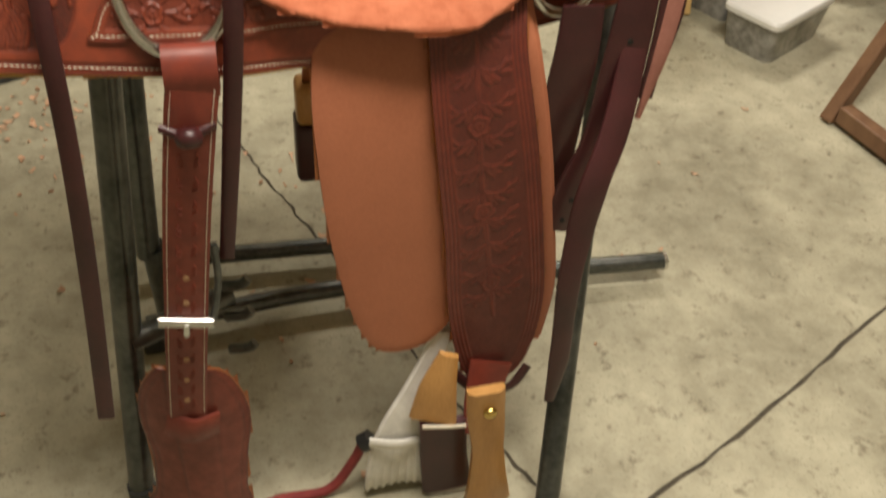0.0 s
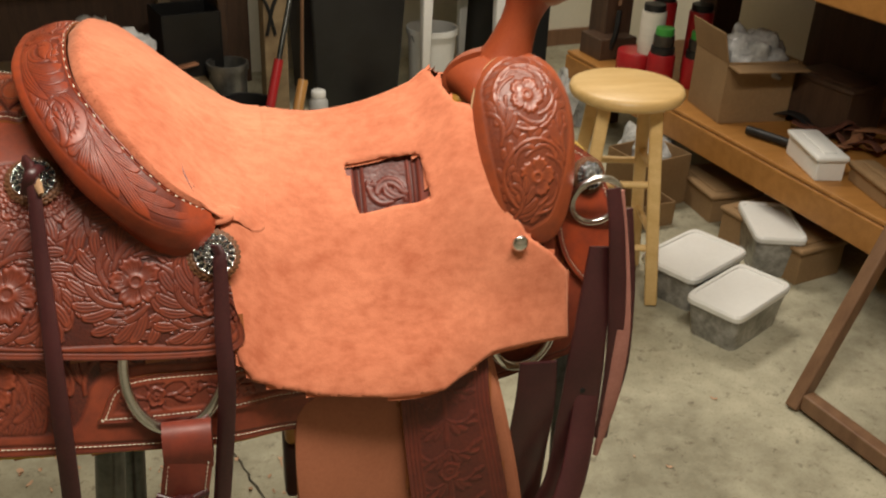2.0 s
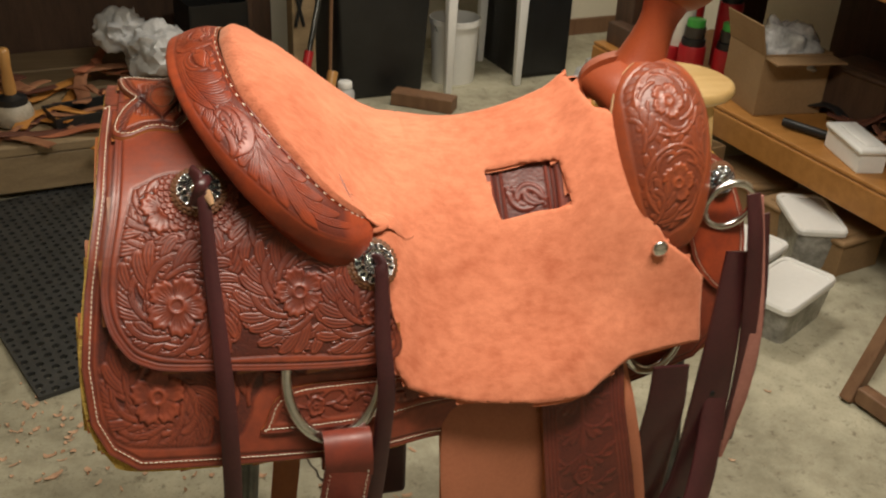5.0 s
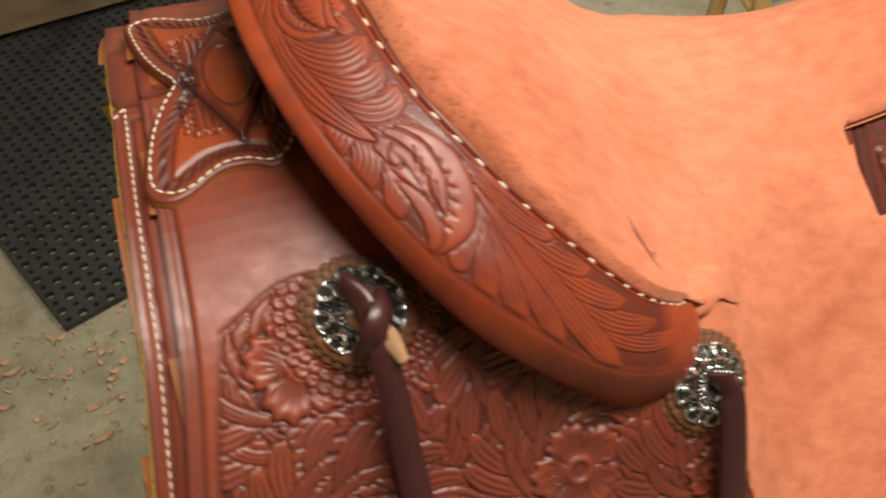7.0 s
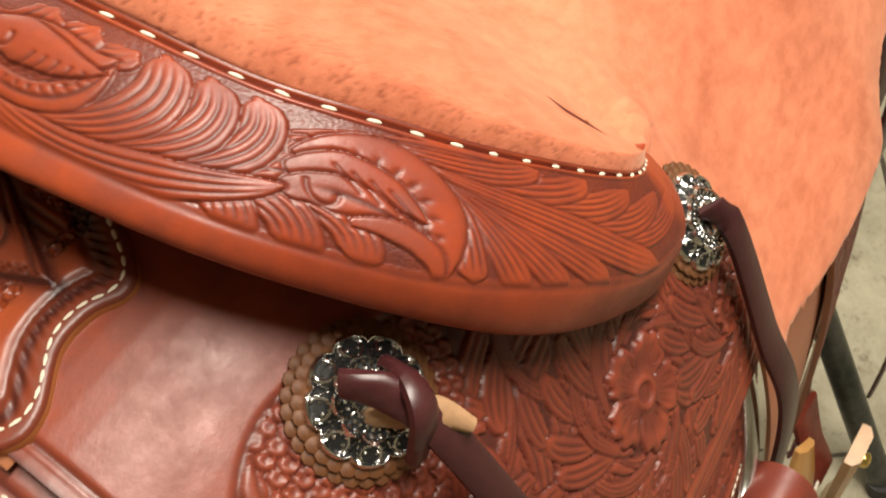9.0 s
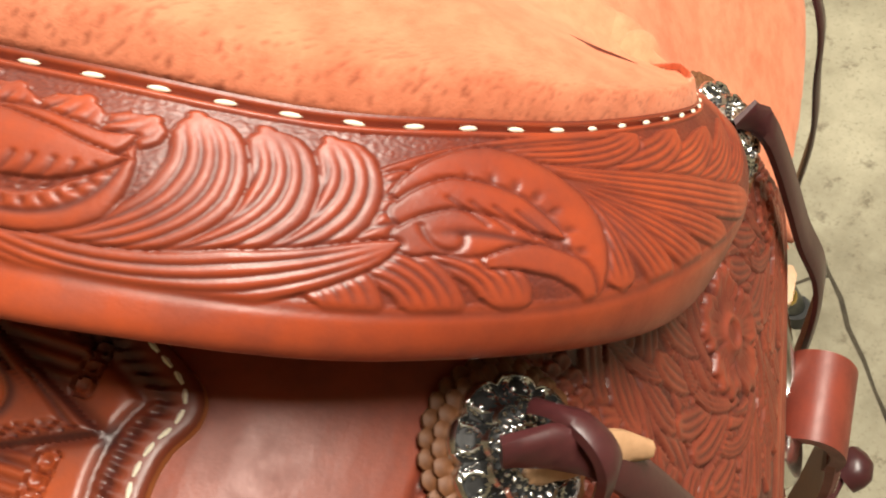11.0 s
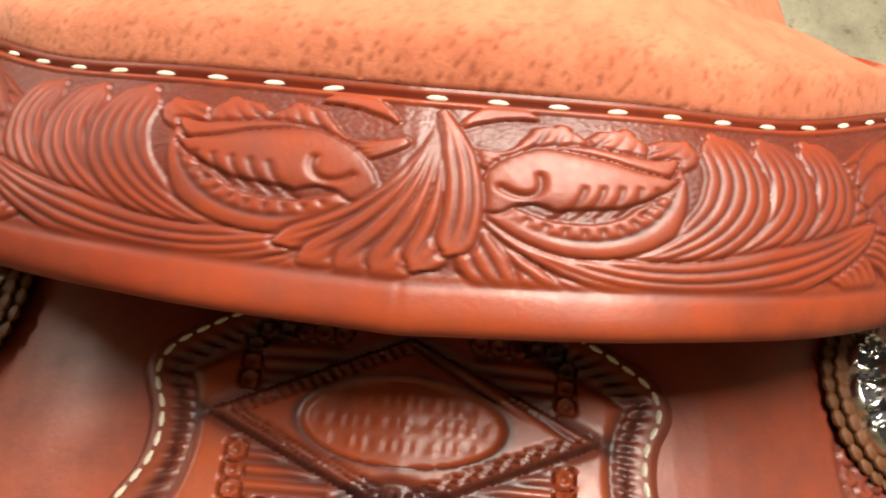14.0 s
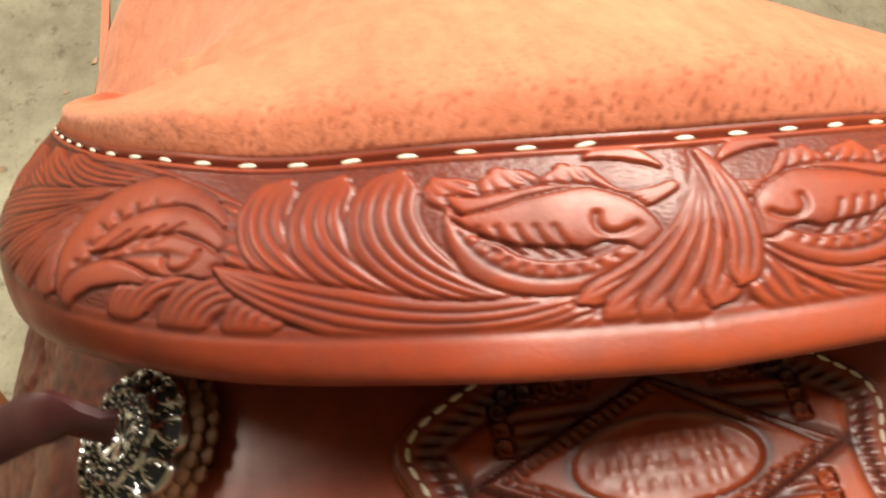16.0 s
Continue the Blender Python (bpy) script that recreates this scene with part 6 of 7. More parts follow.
part("leg_foot", tube([(0.473, 0.785, 0.0), (0.475, 0.792, 0.03)], 0.024), RUBBER, stand)
part("leg_foot", tube([(-0.205, 0.965, 0.0), (-0.205, 0.965, 0.035)], 0.024), RUBBER, stand)
part("foot_pad", box_bm(-0.21, -0.17, 1.29, 1.34, 0.0, 0.035, 0.004), RUBBER, stand)
part("foot_pad", box_bm(0.48, 0.52, 1.48, 1.53, 0.0, 0.035, 0.004), RUBBER, stand)
part("cross_bar", tube([(0.616, 1.255, 0.79), (0.45, Y0, 1.03)], 0.019), STEEL, stand)

# ---- the room ----
def room(u, v, z=0.0, turn=0.0):
    """A place in the room's own axes (u along the back wall, v towards it), in plan units."""
    a = radians(11.4)
    return Matrix.Translation((u * math.cos(a) - v * math.sin(a), u * math.sin(a) + v * math.cos(a), z)) @ Matrix.Rotation(a + radians(turn), 4, "Z")


def slab(name, mat, u0, u1, v0, v1, z0, z1, label):
    return tagged(part(name, box_bm(u0, u1, v0, v1, z0, z1, 0, m=room(0, 0)), mat, smooth=False), label, name.split("_")[0], kind="structure")


slab("floor", CONCRETE, -4, 4.2, -3, 5.6, -0.2, 0, "worn beige-grey concrete workshop floor with stains")
slab("wall_north", WALL, -4, 4.2, 5.05, 5.2, 0, 3.0, "cream painted workshop wall")
slab("wall_east", WALL, 3.6, 3.75, -2.45, 5.05, 0, 3.0, "cream painted workshop wall")
slab("wall_south", WALL, -4, 4.2, -2.6, -2.45, 0, 3.0, "cream painted workshop wall")
slab("wall_west", WALL, -3.6, -3.45, -2.45, 5.05, 0, 3.0, "cream painted workshop wall")
slab("ceiling", CEIL, -4, 4.2, -3, 5.6, 3.0, 3.1, "plain white ceiling")
slab("baseboard", BROWNWOOD, 2.6, 3.6, 5.03, 5.05, 0, 0.10, "brown wooden skirting board along the wall")

rng = np.random.default_rng(5)


def crack(points, width):
    line = smooth_line([(x, y, 0.0) for x, y in points], 60)
    bm = bmesh.new()
    rows = []
    for k, p in enumerate(line):
        d = line[min(k + 1, 59)] - line[max(k - 1, 0)]
        d /= np.linalg.norm(d)
        n = np.array([-d[1], d[0], 0]) * width * (0.5 + rng.random() * 0.6)
        j = rng.normal(0, 0.0025, 3) * (1, 1, 0)
        rows.append([bm.verts.new(p + j + n + (0, 0, 0.0008)), bm.verts.new(p + j - n + (0, 0, 0.0008))])
    for a, b in zip(rows, rows[1:]):
        bm.faces.new((a[0], a[1], b[1], b[0]))
    tagged(part("floor_joint", bm, GRIME), "dark grimy joint sawn in the concrete", "joint", kind="structure")


crack([(-0.2, 0.355), (0.692, 0.811), (0.973, 0.957), (1.37, 1.182), (2.6, 1.86)], 0.005)
crack([(-0.05, 2.1), (0.083, 1.775), (0.17, 1.575), (0.33, 1.19), (0.457, 0.925), (0.56, 0.745)], 0.004)


def slat(parent, name, u0, u1, v0, v1, z0, z1, mat, bevel=0.006, label="", m=None):
    return part(name, box_bm(u0, u1, v0, v1, z0, z1, bevel, m=m if m is not None else room(0, 0)), mat, parent, label, smooth=False)


# ---- old bench along the back wall ----
bench = thing("workbench", "old wooden workbench with an olive sheet on its front rail", "workbench")
slat(bench, "tabletop", -1.7, 1.24, 4.12, 4.95, 1.10, 1.15, OLDWOOD)
slat(bench, "front_rail", -1.7, 1.22, 4.14, 4.19, 0.91, 1.10, OLDWOOD)
slat(bench, "sheet", -1.6, 0.13, 4.130, 4.14, 0.945, 1.10, YELLOWPAINT, 0.002, "worn olive-yellow painted sheet")
slat(bench, "drawer_front", 0.20, 0.60, 4.122, 4.14, 0.955, 1.10, OLDWOOD, 0.003)
pull = [tuple(room(u, 4.122 - d, 1.075 - 0.4 * d).translation) for u, d in ((0.335, 0.0), (0.345, 0.022), (0.40, 0.03), (0.455, 0.022), (0.465, 0.0))]
part("drawer_pull", tube(pull, 0.009, 10, 24), SILVER, bench, "chrome drawer pull")
for u in (0.215, 0.585):
    part("nail", lathe([(0.006, 0), (0.004, 0.004), (0.0, 0.005)], room(u, 4.121, 0.975) @ Matrix.Rotation(radians(90), 4, "X"), 10), OXIDE, bench)
slat(bench, "leg", 1.10, 1.21, 4.19, 4.28, 0.0, 0.91, OLDWOOD)
slat(bench, "leg", 0.72, 0.78, 4.75, 4.84, 0.0, 1.10, OLDWOOD)
slat(bench, "leg", -1.6, -1.5, 4.2, 4.3, 0.0, 0.91, OLDWOOD)
slat(bench, "back_panel", -1.7, 1.2, 4.90, 4.94, 0.0, 1.10, DARKWOOD)
slat(bench, "end_board", 0.95, 0.99, 4.45, 4.9, 0.0, 1.10, DARKWOOD)
shelf = thing("low_shelf", "low plank shelf under the bench, strewn with leather scraps", "shelf")
for k in range(4):
    slat(shelf, "plank", -1.7, 0.86, 3.70 + 0.30 * k, 3.985 + 0.30 * k, 0.18, 0.22, OLDWOOD, 0.006)
slat(shelf, "front_board", -1.7, 0.86, 3.705, 3.745, 0.03, 0.178, OLDWOOD, 0.006)
slat(shelf, "runner", -1.5, -1.44, 3.76, 4.85, 0.0, 0.178, DARKWOOD)
slat(shelf, "runner", 0.76, 0.82, 3.76, 4.85, 0.0, 0.178, DARKWOOD)


def scrap(u, v, z, size, turn, mat, long=1.0, curl=0.02):
    """A curled offcut of leather."""
    n = 7
    w = [size * (0.12 + 0.10 * rng.random()) for _ in range(3)]
    m = room(u, v, z, turn)
    pts = [m @ Vector((size * long * (k / (n - 1) - 0.5), 0.05 * size * math.sin(k * 1.3 + u * 9), 0.004 + curl * math.sin(math.pi * k / (n - 1) + v) ** 2)) for k in range(n)]
    ob = part("leather_scrap", strap([tuple(p) for p in pts], w, 0.005, face=(0, 0, 1), steps=16), (mat, mat))
    return tagged(ob, "curled brown leather offcut lying in a heap", "scrap", "leather scraps on the shelf")


for k in range(64):
    u, v = -0.9 + 1.6 * rng.random(), 3.74 + 0.8 * rng.random()
    scrap(u, v, 0.222 + 0.10 * rng.random() * (v - 3.72), 0.16 + 0.2 * rng.random(), 360 * rng.random(), (SCRAP, SCRAP, DARKSCRAP, FENDER, SCRAPYELLOW)[int(5 * rng.random())], 1.0 + rng.random(), 0.03 * rng.random() + 0.01)

mallet = thing("maul", "leatherworker's round maul with a wooden handle on the shelf", "mallet")
at = room(-0.12, 3.93, 0.222)
part("head", lathe([(0.055, 0.0), (0.072, 0.012), (0.076, 0.05), (0.066, 0.085), (0.05, 0.10), (0.03, 0.105)], at, 28), WHITEHEAD, mallet, "worn off-white head")
part("collar", lathe([(0.06, 0.085), (0.058, 0.115), (0.03, 0.125), (0.025, 0.13)], at, 24), BLACKPLASTIC, mallet)
part("handle", lathe([(0.022, 0.12), (0.024, 0.16), (0.019, 0.24), (0.022, 0.30), (0.012, 0.312)], at, 18), STIRWOOD, mallet)


def crumple(name, u, v, z, r, mat, label, cat, squash=0.7, seed=1):
    bm = bmesh.new()
    bmesh.ops.create_icosphere(bm, subdivisions=4, radius=r)
    for p in bm.verts:
        q = p.co / r * 2.2 + Vector((seed, 0, 0))
        p.co *= 1 + 0.35 * (noise.noise(q) + 0.6 * noise.noise(q * 2.3) + 0.4 * abs(noise.noise(q * 5)))
        p.co.z = max(p.co.z * squash, -r * squash * 0.6)
    lo = min(p.co.z for p in bm.verts)
    bmesh.ops.transform(bm, matrix=room(u, v, z - lo), verts=bm.verts)
    return tagged(part(name, bm, mat), label, cat)


crumple("plastic_bag", 0.50, 4.2, 0.30, 0.13, GREYBAG, "crumpled grey-white plastic bag on the shelf", "bag", 0.9, 2)
crumple("plastic_bag", 0.37, 4.35, 0.37, 0.11, GREYBAG, "crumpled grey-white plastic bag on the shelf", "bag", 0.9, 5)


def tote(name, u, v, z0, w, d, h, mat, label, cat, turn=0, lid=None, lidlabel="", wall=0.006):
    """An open or lidded box with walls of its own thickness."""
    ob = thing(name, label, cat)
    m = room(u, v, z0, turn)
    part("base", box_bm(-w / 2 + wall, w / 2 - wall, -d / 2 + wall, d / 2 - wall, 0, wall, 0, m=m), mat, ob, smooth=False)
    for a in (-1, 1):
        part("side", box_bm(a * w / 2 - wall * (a > 0), a * w / 2 + wall * (a < 0), -d / 2, d / 2, 0, h, 0.002, m=m), mat, ob, smooth=False)
        part("side", box_bm(-w / 2 + wall, w / 2 - wall, a * d / 2 - wall * (a > 0), a * d / 2 + wall * (a < 0), 0, h, 0.002, m=m), mat, ob, smooth=False)
    if lid is not None:
        li = part("lid", box_bm(-w / 2 - 0.010, w / 2 + 0.010, -d / 2 - 0.010, d / 2 + 0.010, h, h + 0.022, 0.009, m=m), lid, ob, lidlabel, smooth=True)
        part("lid_panel", box_bm(-w / 2 + 0.025, w / 2 - 0.025, -d / 2 + 0.025, d / 2 - 0.025, h + 0.0205, h + 0.027, 0.004, m=m), lid, li)
    return ob


tote("black_crate", 0.80, 4.50, 0.222, 0.28, 0.24, 0.30, BLACKPLASTIC, "black plastic crate under the bench", "crate", 6)
tote("grey_tray", 0.13, 3.92, 0.222, 0.26, 0.18, 0.05, BLACKPLASTIC, "dark shallow tray among leather scraps", "tray", 12)


def bucket(name, u, v, r, h, mat, label, z=0.0, flare=1.12):
    ob = thing(name, label, "bucket")
    part("body", lathe([(r * 0.98, 0), (r, 0.01), (r * flare, h), (r * flare + 0.01, h), (r * flare + 0.01, h - 0.03), (r * flare - 0.006, h - 0.006), (r * 0.96, 0.012), (0.001, 0.012)], room(u, v, z), 32), mat, ob)
    p = room(u, v, z)
    pts = [tuple(p @ Vector((r * flare * math.cos(g), -0.01 - r * flare * 0.5 * math.sin(g), h - 0.02 - 0.10 * math.sin(g)))) for g in np.linspace(0, math.pi, 9)]
    part("handle", tube(pts, 0.004, 6, 24), STEEL, ob)
    return ob


bucket("metal_bucket", 0.95, 4.32, 0.085, 0.30, GALV, "grey metal bucket beside the bench post", 0.0, 1.05)
bucket("white_bucket", 2.08, 4.50, 0.115, 0.34, WHITEPLASTIC, "dirty white plastic bucket under the sink")
bucket("dark_bucket", 0.95, 3.98, 0.10, 0.22, BLACKPLASTIC, "dark plastic bucket with a wire handle")

# tools that lean on the bench post
tool = thing("bolt_cutter", "long steel tool with a red grip leaning on the post", "tool")
part("shaft", tube([(0.385, 4.235, 0.72), (0.30, 4.11, 0.40)], 0.012, 10), STEEL, tool)
part("grip", tube([(0.30, 4.11, 0.40), (0.20, 3.97, 0.02)], 0.021, 12), RED, tool, "red plastic grip")
broom = thing("broom_handle", "slim wooden broom handle leaning on the bench end", "broom")
part("handle", tube([(0.435, 4.26, 1.25), (0.41, 4.30, 0.0)], 0.009, 10), BROWNWOOD, broom)
hammer = thing("wooden_mallet", "pale wooden handle standing against the post", "mallet")
part("handle", tube([(0.405, 4.12, 0.30), (0.33, 3.99, 0.02)], 0.024, 12), STIRWOOD, hammer)
part("head", box_bm(0.30, 0.37, 3.95, 4.02, 0.0, 0.07, 0.008), STIRWOOD, hammer)
pliers = thing("hanging_pliers", "dark pliers hung on the bench post", "pliers")
for s in (-1, 1):
    part("jaw", tube([tuple(room(1.13 + s * 0.02, 4.178, 0.74).translation), tuple(room(1.13 + s * 0.045, 4.176, 0.66).translation), tuple(room(1.13 + s * 0.012, 4.176, 0.58).translation), tuple(room(1.13 - s * 0.02, 4.176, 0.45).translation)], 0.008, 8, 24), OXIDE, pliers)
bottle = thing("white_bottle", "small grey-white plastic bottle on the floor", "bottle")
part("body", lathe([(0.045, 0), (0.048, 0.01), (0.046, 0.10), (0.03, 0.125), (0.026, 0.13)], Matrix.Translation((0.50, 4.40, 0)), 20), GREYBAG, bottle)
part("cap", lathe([(0.036, 0.125), (0.036, 0.15), (0.03, 0.155)], Matrix.Translation((0.50, 4.40, 0)), 20), WHITEPLASTIC, bottle)
hang_leather = thing("tooled_sample", "tooled dark leather sample hung at the bench corner", "sample")
part("panel", strap([tuple(room(1.20, 4.118, 1.16).translation), tuple(room(1.215, 4.11, 1.06).translation), tuple(room(1.225, 4.11, 0.99).translation)], [0.10, 0.12, 0.05], 0.006), (LEATHER_DARK, EDGE), hang_leather)
part("tail", strap([tuple(room(1.235, 4.105, 0.99).translation), tuple(room(1.245, 4.105, 0.93).translation), tuple(room(1.25, 4.105, 0.87).translation)], [0.02, 0.03, 0.012], 0.004), (PINKFLESH, TAN), hang_leather)
cup = thing("steel_bowl", "shiny steel bowl at the bench edge", "bowl")
part("bowl", lathe([(0.03, 0.0), (0.055, 0.03), (0.068, 0.06), (0.066, 0.06), (0.052, 0.032), (0.001, 0.006)], room(0.56, 4.20, 1.151), 28), SILVER, cup)

# ---- bin, sink, cabinet ----
bin_ = thing("trash_bin", "black plastic trash bin with a bin bag over its rim", "bin")
m = room(1.61, 4.55)


def frustum(w0, d0, w1, d1, z0, z1, m, bevel=0.02):
    bm = bmesh.new()
    lo = [bm.verts.new((sx * w0 / 2, sy * d0 / 2, z0)) for sx, sy in ((-1, -1), (1, -1), (1, 1), (-1, 1))]
    hi = [bm.verts.new((sx * w1 / 2, sy * d1 / 2, z1)) for sx, sy in ((-1, -1), (1, -1), (1, 1), (-1, 1))]
    bm.faces.new(lo[::-1]), bm.faces.new(hi)
    for k in range(4):
        bm.faces.new((lo[k], lo[(k + 1) % 4], hi[(k + 1) % 4], hi[k]))
    bmesh.ops.bevel(bm, geom=bm.edges[:], offset=bevel, segments=3, affect="EDGES", profile=0.5)
    bmesh.ops.transform(bm, matrix=m, verts=bm.verts)
    return bm


part("body", frustum(0.44, 0.40, 0.52, 0.48, 0.0, 0.84, m), BLACKPLASTIC, bin_)
bm = frustum(0.545, 0.505, 0.56, 0.52, 0.74, 0.93, m, 0.03)
bmesh.ops.subdivide_edges(bm, edges=bm.edges[:], cuts=9, use_grid_fill=True)
for p in bm.verts:
    q = p.co * 7
    p.co += Vector((noise.noise(q), noise.noise(q + Vector((9, 0, 0))), 0.8 * noise.noise(q + Vector((0, 9, 0))))) * 0.035 + Vector((noise.noise(q * 2.6), noise.noise(q * 2.6 + Vector((5, 0, 0))), noise.noise(q * 2.6 + Vector((0, 5, 0))))) * 0.028
part("bin_bag", bm, BAG, bin_, "shiny black bin bag folded over the rim")
part("sticker", box_bm(-0.005, 0.03, -0.222, -0.216, 0.50, 0.55, 0, m=m @ Matrix.Translation((0.08, 0, 0))), WHITEPLASTIC, bin_, "small white sticker", smooth=False)

sink = thing("utility_sink", "white plastic laundry sink on four legs with a dirty rim", "sink")
m = room(2.16, 4.52)
part("basin", frustum(0.44, 0.48, 0.54, 0.58, 0.62, 0.92, m, 0.025), WHITEPLASTIC, sink)
for a, b, c, d in ((-0.285, 0.285, -0.305, -0.265), (-0.285, 0.285, 0.265, 0.305), (-0.285, -0.245, -0.265, 0.265), (0.245, 0.285, -0.265, 0.265)):
    part("rim", box_bm(a, b, c, d, 0.915, 0.945, 0.008, m=m), WHITEPLASTIC, sink)
part("grime", box_bm(-0.28, 0.10, -0.308, -0.300, 0.918, 0.936, 0.002, m=m), SCRAP, sink, "brown grime along the rim")
for sx in (-1, 1):
    for sy in (-1, 1):
        part("leg", frustum(0.035, 0.035, 0.055, 0.055, 0.0, 0.60, m @ Matrix.Translation((sx * 0.205, sy * 0.22, 0)), 0.006), WHITEPLASTIC, sink)
        part("bracket", box_bm(-0.05, 0.05, -0.03, 0.03, 0.54, 0.635, 0.012, m=m @ Matrix.Translation((sx * 0.20, sy * 0.215, 0))), WHITEPLASTIC, sink)
bowl = thing("blue_tub", "bright blue plastic tub standing in the sink", "tub")
part("body", lathe([(0.13, 0.90), (0.145, 0.92), (0.155, 0.99), (0.165, 1.0), (0.165, 1.02), (0.172, 1.08), (0.16, 1.08), (0.14, 0.93), (0.001, 0.92)], m @ Matrix.Translation((-0.05, -0.05, 0)), 36), BLUE, bowl)
tin = thing("wash_basin", "pale round basin standing in the sink", "basin")
part("body", lathe([(0.06, 0.92), (0.09, 0.95), (0.10, 0.97), (0.095, 0.97), (0.06, 0.93), (0.001, 0.93)], m @ Matrix.Translation((0.17, 0.0, 0)), 28), WHITEPLASTIC, tin)
stick = thing("paint_stick", "flat wooden stick leaning beside the sink", "stick")
part("stick", box_bm(-0.014, 0.014, -0.006, 0.006, 0.0, 0.98, 0.002, m=room(2.48, 4.42) @ Matrix.Rotation(radians(3), 4, "Y")), OLDWOOD, stick)
cab = thing("black_cabinet", "matt black metal cabinet beside the sink", "cabinet")
m = room(2.56, 4.62)
part("body", box_bm(-0.15, 0.16, -0.24, 0.24, 0.02, 0.64, 0.006, m=m), BLACKPLASTIC, cab, smooth=False)
part("top", box_bm(-0.155, 0.165, -0.245, 0.245, 0.642, 0.66, 0.004, m=m), GREYTOP, cab, smooth=False)
part("plinth", box_bm(-0.14, 0.15, -0.22, 0.22, 0.0, 0.02, 0, m=m), RUBBER, cab, smooth=False)
block = thing("wood_block", "short dark timber block lying on the floor", "block")
part("block", box_bm(-0.16, 0.16, -0.05, 0.05, 0.0, 0.07, 0.006, m=Matrix.Translation((0.90, 4.42, 0)) @ Matrix.Rotation(radians(-32), 4, "Z")), BROWNWOOD, block, smooth=False)
cable = thing("black_cable", "black cable looped on the floor", "cable")
part("cord", tube([(0.72, 3.45, 0.006), (0.80, 3.62, 0.006), (0.93, 3.60, 0.006), (0.95, 3.48, 0.006), (0.85, 3.44, 0.006), (1.0, 3.36, 0.006), (1.3, 3.55, 0.006)], 0.006, 6, 60), BLACKPLASTIC, cable)
wire = thing("white_cable", "thin white cable curled on the floor", "cable")
part("cord", tube([(1.10, 3.90, 0.004), (1.05, 3.70, 0.004), (1.15, 3.58, 0.004), (1.30, 3.62, 0.004)], 0.004, 6, 40), WHITEPLASTIC, wire)
hub = thing("power_strip", "white plastic power strip lying on the floor", "power strip")
part("body", box_bm(-0.045, 0.045, -0.10, 0.10, 0.0, 0.07, 0.012, m=Matrix.Translation((1.38, 3.72, 0)) @ Matrix.Rotation(radians(-10), 4, "Z")), WHITEPLASTIC, hub)

# ---- long bench on the right ----
b2 = thing("long_workbench", "heavy pine workbench with a deep front beam and a lower shelf", "workbench")
slat(b2, "front_beam", 2.53, 2.60, -0.5, 3.88, 0.95, 1.115, PINE)
slat(b2, "tabletop", 2.535, 3.58, -0.5, 3.88, 1.118, 1.15, PINE)
slat(b2, "shelf_beam", 2.505, 2.57, -0.5, 3.84, 0.235, 0.345, PINE)
slat(b2, "shelf_board", 2.51, 3.55, -0.5, 3.84, 0.347, 0.365, PINE)
slat(b2, "post", 2.63, 2.78, 3.72, 3.86, 0.0, 0.95, DARKWOOD)
slat(b2, "post", 3.05, 3.20, 3.45, 3.58, 0.366, 1.115, DARKWOOD)
slat(b2, "post", 2.63, 2.78, 0.8, 0.94, 0.0, 0.95, DARKWOOD)
# added dark board that keeps light out from under the bench
slat(b2, "light_block_board", 3.50, 3.54, -0.5, 3.3, 0.366, 1.115, DARKWOOD)


def can(name, x, y, z, r, h, mat, label, cat, lid=None, lidmat=None, tilt=0.0):
    ob = thing(name, label, cat)
    m = Matrix.Translation((x, y, z)) @ Matrix.Rotation(radians(tilt), 4, "Y")
    part("body", lathe([(r * 0.97, 0), (r, 0.006), (r, h - 0.006), (r * 0.96, h)], m, 28), mat, ob)
    if lidmat is not None:
        part("lid", lathe([(r * 0.86, h), (r * 0.88, h + 0.012), (r * 0.86, h + 0.03), (r * 0.3, h + 0.032)], m, 28), lidmat, ob, lid)
    return ob


SH = 0.366
END = 0.25  # how far the cans stand towards the bench's end


def shelf_can(name, x, y, z, *rest, along=END, **more):
    return can(name, x - 0.198 * along, y + 0.98 * along, z, *rest, **more)


for x, y in ((2.00, 3.50), (2.13, 3.42)):
    shelf_can("red_can", x, y, SH, 0.060, 0.13, RED, "red tin can on the lower shelf", "can", "dark lid", BLACKPLASTIC)
    shelf_can("green_lid_jar", x, y, SH + 0.163, 0.046, 0.05, DARKJAR, "jar with a bright green lid", "jar", "bright green lid", GREEN)
shelf_can("red_box", 1.94, 3.68, SH, 0.085, 0.10, RED, "dark red tin with a lid on the shelf", "can", along=0.22)
shelf_can("thread_cone", 1.98, 3.66, SH + 0.10, 0.055, 0.19, THREADWHITE, "large white thread spool on a tin", "spool", "dark core", BLACKPLASTIC, along=0.20)
shelf_can("red_can", 2.05, 3.85, SH, 0.055, 0.31, RED, "tall red can with a black lid", "can", "black lid", BLACKPLASTIC, along=0.10)
shelf_can("red_can", 2.18, 3.74, SH, 0.055, 0.29, RED, "tall red can with a black lid", "can", "black lid", BLACKPLASTIC, along=0.10)
cartons = thing("dark_box", "dark wooden box at the shelf's end", "box")
part("box", box_bm(-0.10, 0.10, -0.09, 0.09, SH, SH + 0.10, 0.004, m=room(2.66, 3.72)), DARKWOOD, cartons, smooth=False)
carton = tote("cardboard_box", 2.74, 2.86, SH, 0.30, 0.28, 0.25, CARD, "open cardboard box full of bubble wrap", "box", -12)
